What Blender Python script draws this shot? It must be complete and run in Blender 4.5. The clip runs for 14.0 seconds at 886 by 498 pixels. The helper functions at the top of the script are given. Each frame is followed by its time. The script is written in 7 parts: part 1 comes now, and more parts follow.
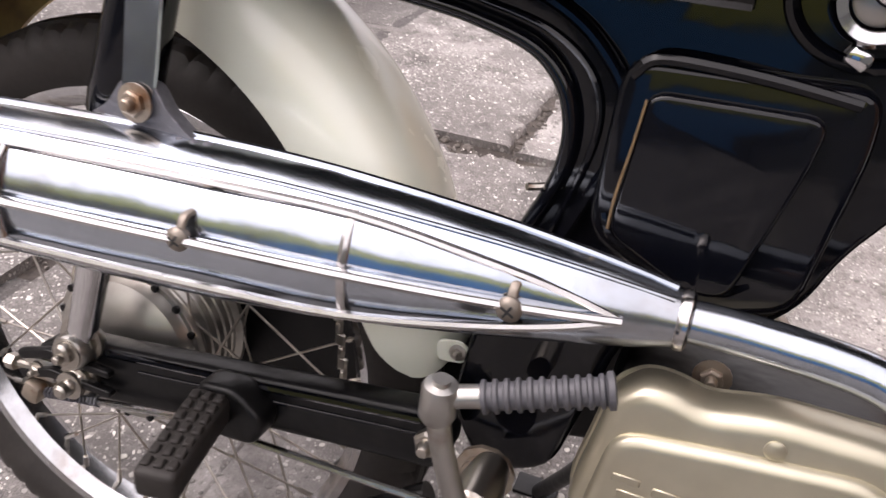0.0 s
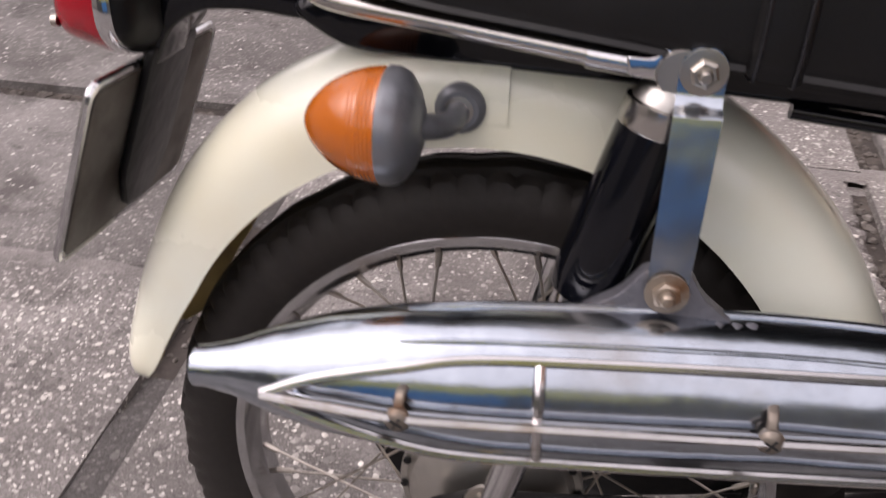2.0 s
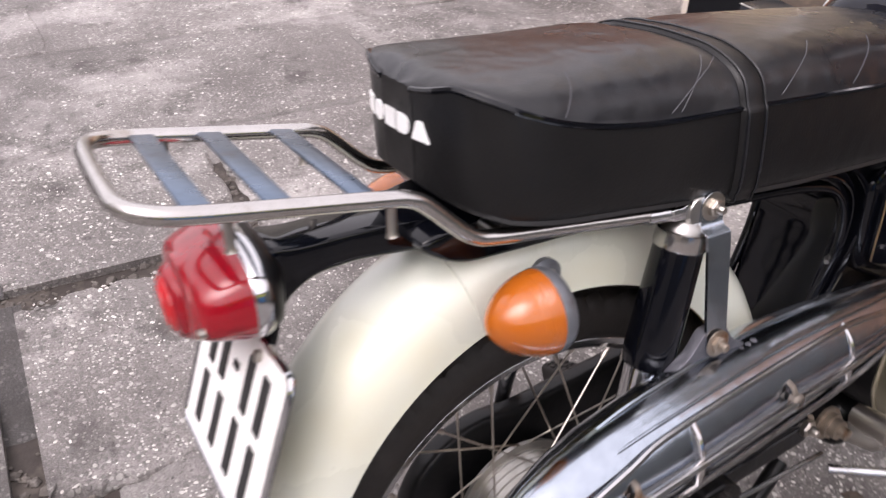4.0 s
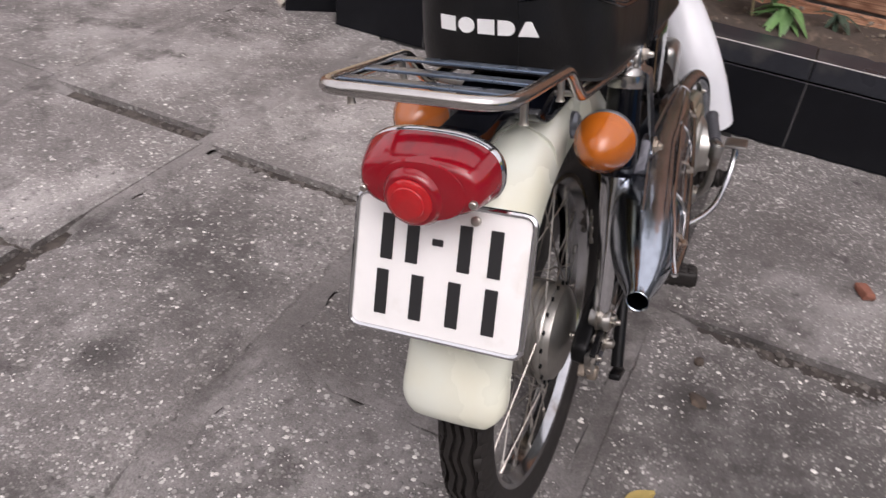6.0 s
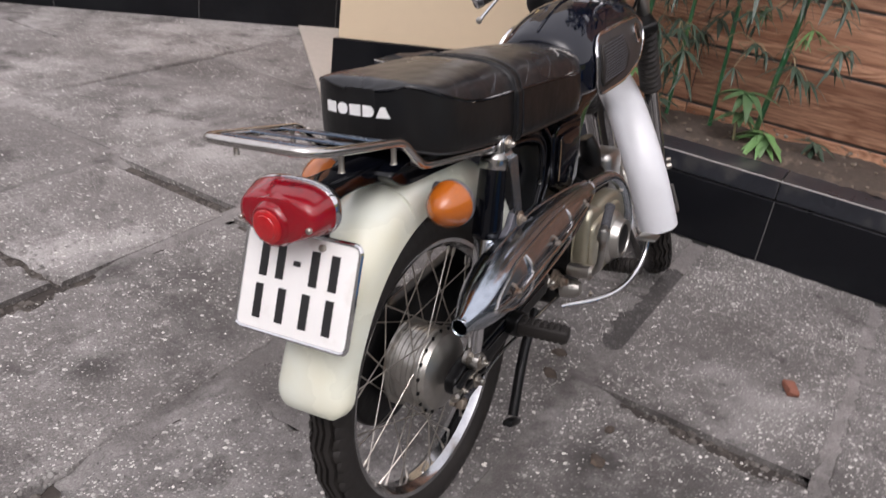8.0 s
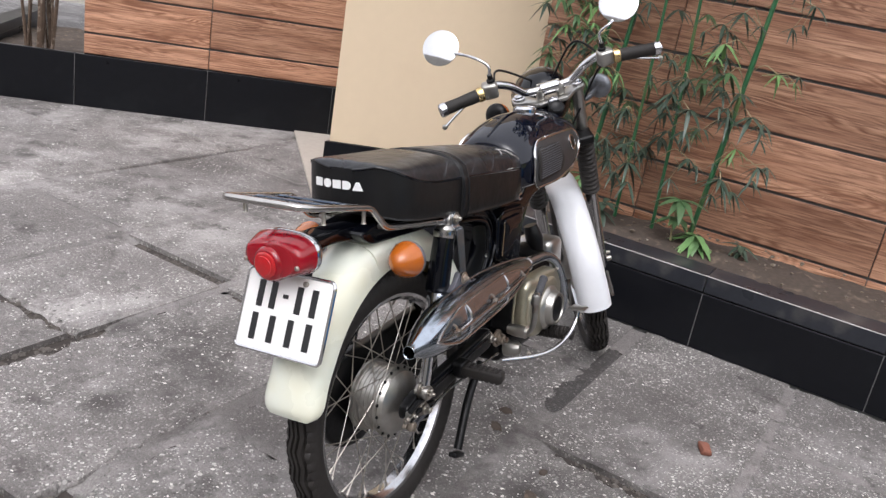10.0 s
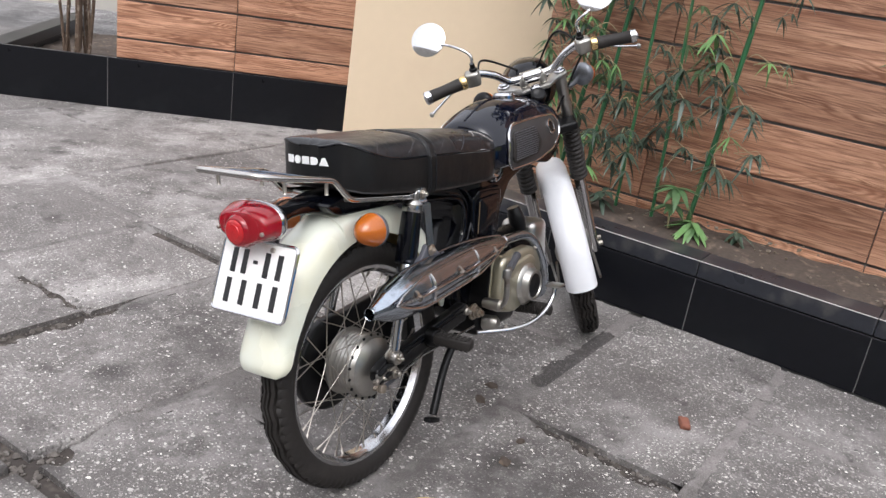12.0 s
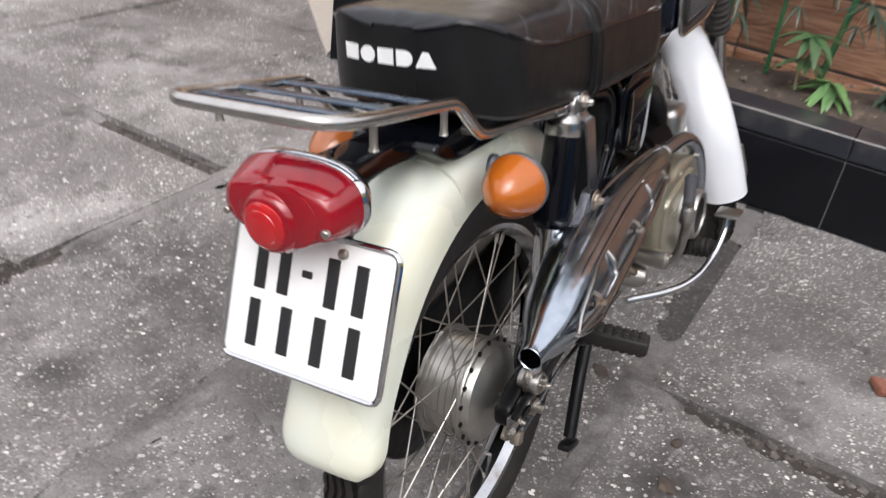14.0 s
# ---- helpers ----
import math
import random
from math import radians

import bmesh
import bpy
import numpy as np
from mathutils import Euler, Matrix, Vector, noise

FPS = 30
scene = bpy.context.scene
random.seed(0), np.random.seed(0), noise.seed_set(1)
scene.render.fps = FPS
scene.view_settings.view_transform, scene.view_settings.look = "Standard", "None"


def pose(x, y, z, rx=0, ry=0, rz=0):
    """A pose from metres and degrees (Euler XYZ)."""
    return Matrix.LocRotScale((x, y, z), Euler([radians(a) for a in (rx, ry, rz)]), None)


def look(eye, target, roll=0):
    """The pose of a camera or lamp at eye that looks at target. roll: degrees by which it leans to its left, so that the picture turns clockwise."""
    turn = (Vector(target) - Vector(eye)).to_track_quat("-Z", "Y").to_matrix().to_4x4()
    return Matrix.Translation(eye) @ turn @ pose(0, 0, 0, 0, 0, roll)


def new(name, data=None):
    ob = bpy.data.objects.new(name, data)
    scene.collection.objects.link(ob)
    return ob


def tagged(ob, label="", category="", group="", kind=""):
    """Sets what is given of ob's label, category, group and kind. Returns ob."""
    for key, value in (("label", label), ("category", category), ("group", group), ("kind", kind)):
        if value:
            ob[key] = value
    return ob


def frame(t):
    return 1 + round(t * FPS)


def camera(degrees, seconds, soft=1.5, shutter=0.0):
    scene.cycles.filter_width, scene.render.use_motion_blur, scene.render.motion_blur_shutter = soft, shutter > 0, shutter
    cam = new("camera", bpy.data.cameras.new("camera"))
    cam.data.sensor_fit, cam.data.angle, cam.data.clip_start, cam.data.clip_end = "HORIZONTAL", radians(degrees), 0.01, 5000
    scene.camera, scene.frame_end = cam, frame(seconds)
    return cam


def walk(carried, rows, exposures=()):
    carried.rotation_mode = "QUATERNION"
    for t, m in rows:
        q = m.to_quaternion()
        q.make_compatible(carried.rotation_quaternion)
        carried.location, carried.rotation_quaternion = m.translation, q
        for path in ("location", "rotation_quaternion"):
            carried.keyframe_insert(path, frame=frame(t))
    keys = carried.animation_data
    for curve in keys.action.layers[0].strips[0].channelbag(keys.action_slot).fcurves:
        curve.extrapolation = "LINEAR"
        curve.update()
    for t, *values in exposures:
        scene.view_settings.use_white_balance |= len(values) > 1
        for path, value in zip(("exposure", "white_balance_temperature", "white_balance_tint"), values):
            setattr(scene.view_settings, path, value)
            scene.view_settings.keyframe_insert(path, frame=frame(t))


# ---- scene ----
cam = camera(55.7, 14.0, soft=1.4, shutter=0.4)
PATH = [
    (0, (0.554, 0.604, 0.761), (-0.034, 2.167, -0.34), 3.8),
    (0.5, (0.489, 0.564, 0.816), (0.017, 2.103, -0.371), 3.9),
    (1, (0.388, 0.565, 0.823), (-0.06, 2.108, -0.367), 2.3),
    (1.5, (0.255, 0.595, 0.82), (-0.193, 2.118, -0.397), 0.7),
    (2, (0.153, 0.601, 0.847), (-0.152, 2.16, -0.368), 0.3),
    (2.5, (0.031, 0.55, 0.936), (0.026, 2.15, -0.265), 0.8),
    (3, (-0.052, 0.57, 0.986), (0.191, 2.155, -0.21), 0.7),
    (3.5, (-0.12, 0.635, 1.001), (0.411, 2.155, -0.186), 1.1),
    (4, (-0.277, 0.619, 1.012), (0.545, 2.037, -0.133), 3.0),
    (4.2, (-0.371, 0.602, 1.026), (0.53, 1.976, -0.114), 3.8),
    (6.3, (-0.831, 0.886, 1.018), (0.747, 1.35, -0.12), 8.4),
    (6.5, (-0.841, 0.885, 1.025), (0.747, 1.309, -0.115), 9.1),
    (7, (-0.865, 0.856, 1.035), (0.733, 1.274, -0.093), 10.0),
    (7.5, (-0.897, 0.717, 1.071), (0.687, 1.32, 0.009), 8.9),
    (8, (-0.919, 0.496, 1.099), (0.643, 1.343, 0.181), 7.9),
    (8.5, (-0.939, 0.386, 1.145), (0.649, 1.305, 0.349), 7.9),
    (8.7, (-0.967, 0.36, 1.151), (0.635, 1.284, 0.389), 7.6),
    (10.8, (-1.26, 0.176, 1.156), (0.405, 1.075, 0.506), 11.0),
    (11, (-1.258, 0.134, 1.155), (0.395, 1.042, 0.489), 10.5),
    (11.5, (-1.241, 0.036, 1.159), (0.369, 1.011, 0.483), 9.9),
    (12, (-1.212, 0.062, 1.155), (0.385, 1.059, 0.479), 8.7),
    (12.5, (-1.196, 0.24, 1.134), (0.454, 1.124, 0.43), 5.9),
    (13, (-1.085, 0.465, 1.1), (0.574, 1.262, 0.319), 4.9),
    (13.5, (-0.923, 0.596, 1.085), (0.691, 1.4, 0.22), 5.9),
    (14, (-0.69, 0.705, 0.994), (0.831, 1.499, -0.034), 8.4),
]
STOPS = [
    (0, 0.84, 6780, 22), (1, 0.82, 6800, 22), (1.5, 0.5, 6850, 23), (2.5, 0.26, 6720, 25), (3.5, 0.4, 6520, 24), (4.2, 0.6, 6540, 22),
    (6.5, 0.0, 6520, 20), (7, 0.0, 6500, 19), (8, 0.08, 6450, 18), (8.5, 0.17, 6380, 17),
    (11, 0.42, 6240, 13), (12, 0.46, 6250, 13), (13, 0.45, 6250, 12), (14, 0.4, 6310, 13),
]
walk(cam, [(t, look(eye, target, roll)) for t, eye, target, roll in PATH], STOPS)

# ---- daylight: a bright overcast sky with a broad, weak sun ----
world = bpy.data.worlds.new("sky")
scene.world = world
world.use_nodes = True
wn = world.node_tree
sky = wn.nodes.new("ShaderNodeTexSky")
sky.sky_type = "NISHITA"
sky.sun_disc = False
sky.sun_elevation, sky.sun_rotation = radians(58), radians(245)
sky.dust_density, sky.air_density = 10.0, 1.2
pale = wn.nodes.new("ShaderNodeHueSaturation")
pale.inputs["Saturation"].default_value = 0.2
wn.links.new(sky.outputs["Color"], pale.inputs["Color"])
# thin cloud evens the sky out
cloud = wn.nodes.new("ShaderNodeMix")
cloud.data_type = "RGBA"
cloud.inputs[0].default_value = 0.5
cloud.inputs[7].default_value = (12.0, 12.1, 12.3, 1)
wn.links.new(pale.outputs["Color"], cloud.inputs[6])
wn.links.new(cloud.outputs[2], wn.nodes["Background"].inputs["Color"])
wn.nodes["Background"].inputs["Strength"].default_value = 0.15
sun_data = bpy.data.lights.new("sun", "SUN")
sun_data.energy, sun_data.angle, sun_data.color = 0.6, radians(40), (1.0, 0.97, 0.93)
sun = new("sun", sun_data)
sun.matrix_world = look((-2.9, -0.5, 5.5), (0.3, 1.0, 0.3))


# ---- materials ----
def material(name, colour, rough=0.5, metal=0.0, coat=0.0, bump=0.0, scale=40.0, vary=0.12, spots=None, spot_scale=6.0, trans=0.0, rough_vary=0.1, spot_edge=(0.55, 0.7), spec=0.5, dent=None):
    """A principled material: colour varied at two scales, roughness varied, fine bump, optional stains and shallow dents (size and depth)."""
    m = bpy.data.materials.new(name)
    m.use_nodes = True
    t = m.node_tree
    b = t.nodes["Principled BSDF"]
    co = t.nodes.new("ShaderNodeTexCoord")
    fine = t.nodes.new("ShaderNodeTexNoise")
    fine.inputs["Scale"].default_value, fine.inputs["Detail"].default_value = scale, 6
    wide = t.nodes.new("ShaderNodeTexNoise")
    wide.inputs["Scale"].default_value, wide.inputs["Detail"].default_value = spot_scale, 5
    for n in (fine, wide):
        t.links.new(co.outputs["Object"], n.inputs["Vector"])
    mix = t.nodes.new("ShaderNodeMix")
    mix.data_type = "RGBA"
    mix.inputs[6].default_value = (*[c * (1 - vary) for c in colour], 1)
    mix.inputs[7].default_value = (*[min(1, c * (1 + vary)) for c in colour], 1)
    t.links.new(fine.outputs["Fac"], mix.inputs[0])
    last = mix.outputs[2]
    if spots:
        ramp = t.nodes.new("ShaderNodeMapRange")
        ramp.inputs[1].default_value, ramp.inputs[2].default_value = spot_edge
        t.links.new(wide.outputs["Fac"], ramp.inputs[0])
        two = t.nodes.new("ShaderNodeMix")
        two.data_type = "RGBA"
        two.inputs[7].default_value = (*spots, 1)
        t.links.new(ramp.outputs[0], two.inputs[0])
        t.links.new(last, two.inputs[6])
        last = two.outputs[2]
    t.links.new(last, b.inputs["Base Color"])
    rr = t.nodes.new("ShaderNodeMapRange")
    rr.inputs[3].default_value, rr.inputs[4].default_value = max(0.02, rough - rough_vary), min(1, rough + rough_vary)
    t.links.new(wide.outputs["Fac"], rr.inputs[0])
    t.links.new(rr.outputs[0], b.inputs["Roughness"])
    b.inputs["Metallic"].default_value = metal
    b.inputs["Specular IOR Level"].default_value = spec
    b.inputs["Coat Weight"].default_value = coat
    b.inputs["Coat Roughness"].default_value = 0.06
    b.inputs["Transmission Weight"].default_value = trans
    if bump:
        bu = t.nodes.new("ShaderNodeBump")
        bu.inputs["Strength"].default_value, bu.inputs["Distance"].default_value = min(1, bump), 0.002
        t.links.new(fine.outputs["Fac"], bu.inputs["Height"])
        t.links.new(bu.outputs[0], b.inputs["Normal"])
        if dent:
            uneven = t.nodes.new("ShaderNodeTexNoise")
            uneven.inputs["Scale"].default_value, uneven.inputs["Detail"].default_value = dent[0], 2
            t.links.new(co.outputs["Object"], uneven.inputs["Vector"])
            deep = t.nodes.new("ShaderNodeBump")
            deep.inputs["Distance"].default_value = dent[1]
            t.links.new(uneven.outputs["Fac"], deep.inputs["Height"])
            t.links.new(deep.outputs[0], bu.inputs["Normal"])
    return m


CHROME = material("chrome", (0.6, 0.6, 0.615), 0.085, 1.0, scale=34, vary=0.08, bump=0.05, spots=(0.4, 0.35, 0.31), spot_scale=11, spot_edge=(0.68, 0.8), rough_vary=0.05)
WORNCHROME = material("worn_chrome", (0.42, 0.465, 0.525), 0.19, 1.0, scale=70, vary=0.18, bump=0.06, spots=(0.33, 0.33, 0.335), spot_scale=13, spot_edge=(0.54, 0.75), rough_vary=0.12, dent=(19, 0.0016))
RIMCHROME = material("rim_chrome", (0.47, 0.475, 0.49), 0.15, 1.0, scale=60, vary=0.2, bump=0.06, spots=(0.26, 0.215, 0.18), spot_scale=14, spot_edge=(0.52, 0.72))
SCREW = material("worn_screw", (0.2, 0.175, 0.15), 0.5, 0.8, scale=120, vary=0.3, bump=0.3, spots=(0.17, 0.1, 0.06), spot_scale=50)
RUSTY = material("rusty_bolt", (0.32, 0.27, 0.22), 0.45, 0.8, scale=90, vary=0.3, bump=0.3, spots=(0.2, 0.11, 0.06), spot_scale=40)
RODM = material("rusty_chrome", (0.53, 0.52, 0.52), 0.2, 1.0, scale=50, vary=0.15, spots=(0.33, 0.25, 0.19), spot_scale=24, spot_edge=(0.6, 0.76))
STEEL = material("dull_steel", (0.42, 0.41, 0.39), 0.34, 1.0, scale=60, spots=(0.16, 0.1, 0.06), spot_scale=18, spot_edge=(0.6, 0.75))
WELD = material("weld_steel", (0.13, 0.132, 0.15), 0.5, 0.6, scale=150, bump=1.0, spots=(0.11, 0.08, 0.06), spot_scale=30)
ALLOY = material("cast_alloy", (0.42, 0.405, 0.375), 0.32, 0.9, scale=70, bump=0.1, spots=(0.2, 0.18, 0.15), spot_scale=14, spot_edge=(0.55, 0.8))
ENGINE = material("engine_paint", (0.42, 0.39, 0.3), 0.34, 0.8, coat=0.3, scale=50, spots=(0.32, 0.29, 0.21), spot_scale=9, spot_edge=(0.55, 0.8), bump=0.04, dent=(14, 0.0015))
IVORY = material("ivory_paint", (0.725, 0.75, 0.65), 0.26, coat=0.5, scale=30, vary=0.03, spots=(0.71, 0.69, 0.53), spot_scale=6, spot_edge=(0.48, 0.7), bump=0.03, dent=(9, 0.002))
UNDERSIDE = material("stained_underside", (0.42, 0.32, 0.12), 0.55, scale=40, vary=0.3, bump=0.2, spots=(0.16, 0.11, 0.06), spot_scale=14, spot_edge=(0.48, 0.68))
WHITE = material("white_paint", (0.67, 0.68, 0.705), 0.34, coat=0.4, scale=30, vary=0.05, spots=(0.56, 0.565, 0.58), spot_scale=6, bump=0.03, dent=(11, 0.002))
BLACK = material("black_gloss_paint", (0.0022, 0.0026, 0.0045), 0.07, coat=0.0, spec=0.36, scale=40, vary=0.2, spots=(0.0055, 0.005, 0.0055), spot_scale=12, spot_edge=(0.58, 0.78), bump=0.02, dent=(26, 0.0003), rough_vary=0.04)
# black paint with the blue of reflected sky put into its colour
TANKPAINT = material("sky_tinted_black_paint", (0.0022, 0.0032, 0.0085), 0.06, coat=0.0, spec=0.5, scale=40, vary=0.2, rough_vary=0.03)
SATIN = material("black_satin_paint", (0.0045, 0.0045, 0.005), 0.34, scale=60, vary=0.25, spots=(0.016, 0.0145, 0.0135), spot_scale=16, spot_edge=(0.6, 0.76), bump=0.12, spec=0.24, dent=(40, 0.0012))
VINYL = material("black_vinyl", (0.005, 0.0049, 0.0053), 0.38, scale=420, vary=0.25, bump=0.18, spots=(0.0105, 0.01, 0.0098), spot_scale=7, spot_edge=(0.52, 0.75), spec=0.32, dent=(17, 0.003))
# dust spots over a base tinted grey-blue for sky sheen
SEATTOP = material("dusty_sheen_vinyl", (0.0085, 0.009, 0.0112), 0.28, scale=420, vary=0.25, bump=0.12, spots=(0.025, 0.0243, 0.0243), spot_scale=7.5, spot_edge=(0.52, 0.8), spec=0.42, dent=(19, 0.005), rough_vary=0.12)
RUBBER = material("tyre_rubber", (0.019, 0.0165, 0.0152), 0.6, scale=160, vary=0.3, bump=0.2, spots=(0.04, 0.035, 0.032), spot_scale=10, spot_edge=(0.54, 0.76), spec=0.3)
GREYRUB = material("worn_grey_rubber", (0.06, 0.06, 0.068), 0.55, scale=120, vary=0.3, bump=0.3)
AMBER = material("amber_lens", (0.52, 0.13, 0.011), 0.16, coat=0.4, scale=20, vary=0.12, trans=0.25)
OLDAMBER = material("faded_amber_lens", (0.5, 0.14, 0.03), 0.2, coat=0.6, scale=20, vary=0.12, trans=0.2)
RED = material("red_lens", (0.43, 0.006, 0.018), 0.09, coat=0.25, scale=20, vary=0.15, trans=0.4, spots=(0.3, 0.008, 0.018), spot_scale=30)
REDGLOW = material("red_reflector", (0.55, 0.008, 0.012), 0.14, coat=0.7, scale=90, vary=0.25, trans=0.2, bump=0.2)
PLATE = material("white_plate", (0.84, 0.83, 0.81), 0.4, scale=40, vary=0.04, spots=(0.62, 0.58, 0.52), spot_scale=14, spot_edge=(0.58, 0.8))
PLATEBACK = material("stained_plate_back", (0.12, 0.11, 0.1), 0.55, 0.3, scale=60, vary=0.3, spots=(0.05, 0.04, 0.033), spot_scale=18, spot_edge=(0.45, 0.65))
INK = material("black_ink", (0.015, 0.015, 0.016), 0.45)
LETTER = material("white_print", (0.8, 0.8, 0.79), 0.5)
BRONZE = material("rubbed_bronze_edge", (0.3, 0.2, 0.11), 0.4, 0.7, scale=200, vary=0.4)
BRASS = material("brass", (0.7, 0.52, 0.25), 0.25, 1.0)
GREYCUP = material("grey_signal_body", (0.17, 0.18, 0.2), 0.33, 0.5, scale=50, vary=0.3, bump=0.1, spots=(0.08, 0.08, 0.085), spot_scale=28, spot_edge=(0.5, 0.7))
# plain metal; reflected sky is put in as a blue base colour
SLATM = material("sky_tinted_metal", (0.14, 0.185, 0.25), 0.28, 0.9, scale=120, vary=0.2, bump=0.12, spots=(0.11, 0.1, 0.09), spot_scale=22, spot_edge=(0.6, 0.75))
RACKM = material("dull_chrome", (0.5, 0.48, 0.46), 0.2, 1.0, scale=60, vary=0.14, bump=0.05, spots=(0.33, 0.27, 0.22), spot_scale=18, spot_edge=(0.58, 0.76), rough_vary=0.08)
PANELM = material("brushed_panel", (0.05, 0.05, 0.052), 0.42, 0.35, scale=60, spec=0.4)
STUD = material("steel_stud", (0.43, 0.4, 0.36), 0.32, 1.0)
BEIGE = material("beige_render", (0.66, 0.53, 0.37), 0.75, scale=25, vary=0.03, bump=0.1, spots=(0.62, 0.49, 0.34), spot_scale=2)
TILE = material("black_stone_tile", (0.006, 0.0065, 0.0085), 0.3, scale=30, vary=0.25, spots=(0.011, 0.012, 0.014), spot_scale=3, spec=0.22)
LEDGE = material("dark_ledge_stone", (0.022, 0.024, 0.03), 0.3, scale=50, vary=0.3, spots=(0.09, 0.085, 0.08), spot_scale=9, spot_edge=(0.55, 0.8), spec=0.35)
GROUT = material("pale_grout", (0.11, 0.11, 0.108), 0.8)
SOIL = material("soil", (0.06, 0.045, 0.035), 0.9, scale=60, vary=0.5, bump=1.0, spots=(0.14, 0.105, 0.078), spot_scale=26)
RUBBLE = material("joint_rubble", (0.1, 0.088, 0.078), 0.9, scale=60, vary=0.5, spots=(0.2, 0.185, 0.17), spot_scale=40)
DIRT = material("joint_dirt", (0.036, 0.029, 0.025), 0.9, scale=80, vary=0.5, bump=1.0, spots=(0.075, 0.063, 0.054), spot_scale=22, spot_edge=(0.5, 0.62))
CULM = material("bamboo_culm", (0.028, 0.125, 0.05), 0.35, scale=30, vary=0.25, spots=(0.11, 0.15, 0.05), spot_scale=7)
CULMDRY = material("dry_culm", (0.32, 0.26, 0.15), 0.6, scale=40, vary=0.2)
LEAF = material("leaf_green", (0.065, 0.12, 0.05), 0.42, scale=40, vary=0.4, spots=(0.075, 0.17, 0.065), spot_scale=12)
LEAFDARK = material("leaf_dark", (0.04, 0.066, 0.045), 0.4, scale=40, vary=0.4)
LEAFBRIGHT = material("leaf_bright", (0.13, 0.25, 0.09), 0.4, scale=40, vary=0.3, spots=(0.17, 0.32, 0.1), spot_scale=12)
LEAFDRY = material("leaf_dry", (0.6, 0.47, 0.17), 0.6, scale=40, vary=0.2)
BARK = material("bark", (0.1, 0.066, 0.045), 0.9, scale=45, vary=0.5, bump=1.0, spots=(0.24, 0.19, 0.15), spot_scale=22, spot_edge=(0.56, 0.66))
# grey for the seat's worn lines and the pale line on the ledge
PALE_LINE = material("edge_line", (0.42, 0.4, 0.38), 0.5, scale=200, vary=0.4)
LITTER = material("soil_litter", (0.15, 0.12, 0.09), 0.85, scale=40, vary=0.5, spots=(0.3, 0.27, 0.23), spot_scale=30)
PALE = material("pale_concrete", (0.42, 0.38, 0.33), 0.8, scale=40, vary=0.12, bump=0.3)
LANEWALL = material("dark_unseen_wall", (0.09, 0.095, 0.092), 0.75, scale=12, vary=0.2, spots=(0.06, 0.062, 0.06), spot_scale=1.5)
GREENWALL = material("green_paint", (0.46, 0.48, 0.13), 0.6, scale=15, vary=0.3, spots=(0.2, 0.28, 0.1), spot_scale=1.6)
RENDER = material("old_plaster", (0.42, 0.4, 0.36), 0.85, scale=12, vary=0.15, spots=(0.3, 0.29, 0.27), spot_scale=1.5)
BLUEWALL = material("blue_paint", (0.05, 0.22, 0.5), 0.6, scale=15, vary=0.15)
BRICK = material("brick_chip", (0.22, 0.085, 0.055), 0.85, scale=60, vary=0.3)


MIRROR = material("mirror_glass", (0.85, 0.86, 0.87), 0.02, 1.0, rough_vary=0.0, vary=0.01)


# first entry: broad dark patch, oil and painted shade beside the motorcycle
STAINS_AND_SHADE = [(0.34, 0.72, 0.34, 0.7), (-0.025, 1.76, 0.07, 0.8), (0.33, 1.86, 0.2, 0.7), (0.21, 1.69, 0.12, 0.6), (0.985, 3.6, 0.05, 0.8), (0.4, 0.8, 0.06, 0.9), (0.5, 0.8, 0.045, 0.9), (0.65, 0.73, 0.045, 0.8), (0.61, 1.0, 0.06, 0.7), (0.7, 1.03, 0.05, 0.7), (0.26, 2.04, 0.09, 0.7), (-0.39, 1.52, 0.1, 0.8), (0.65, 0.41, 0.07, 0.7)]


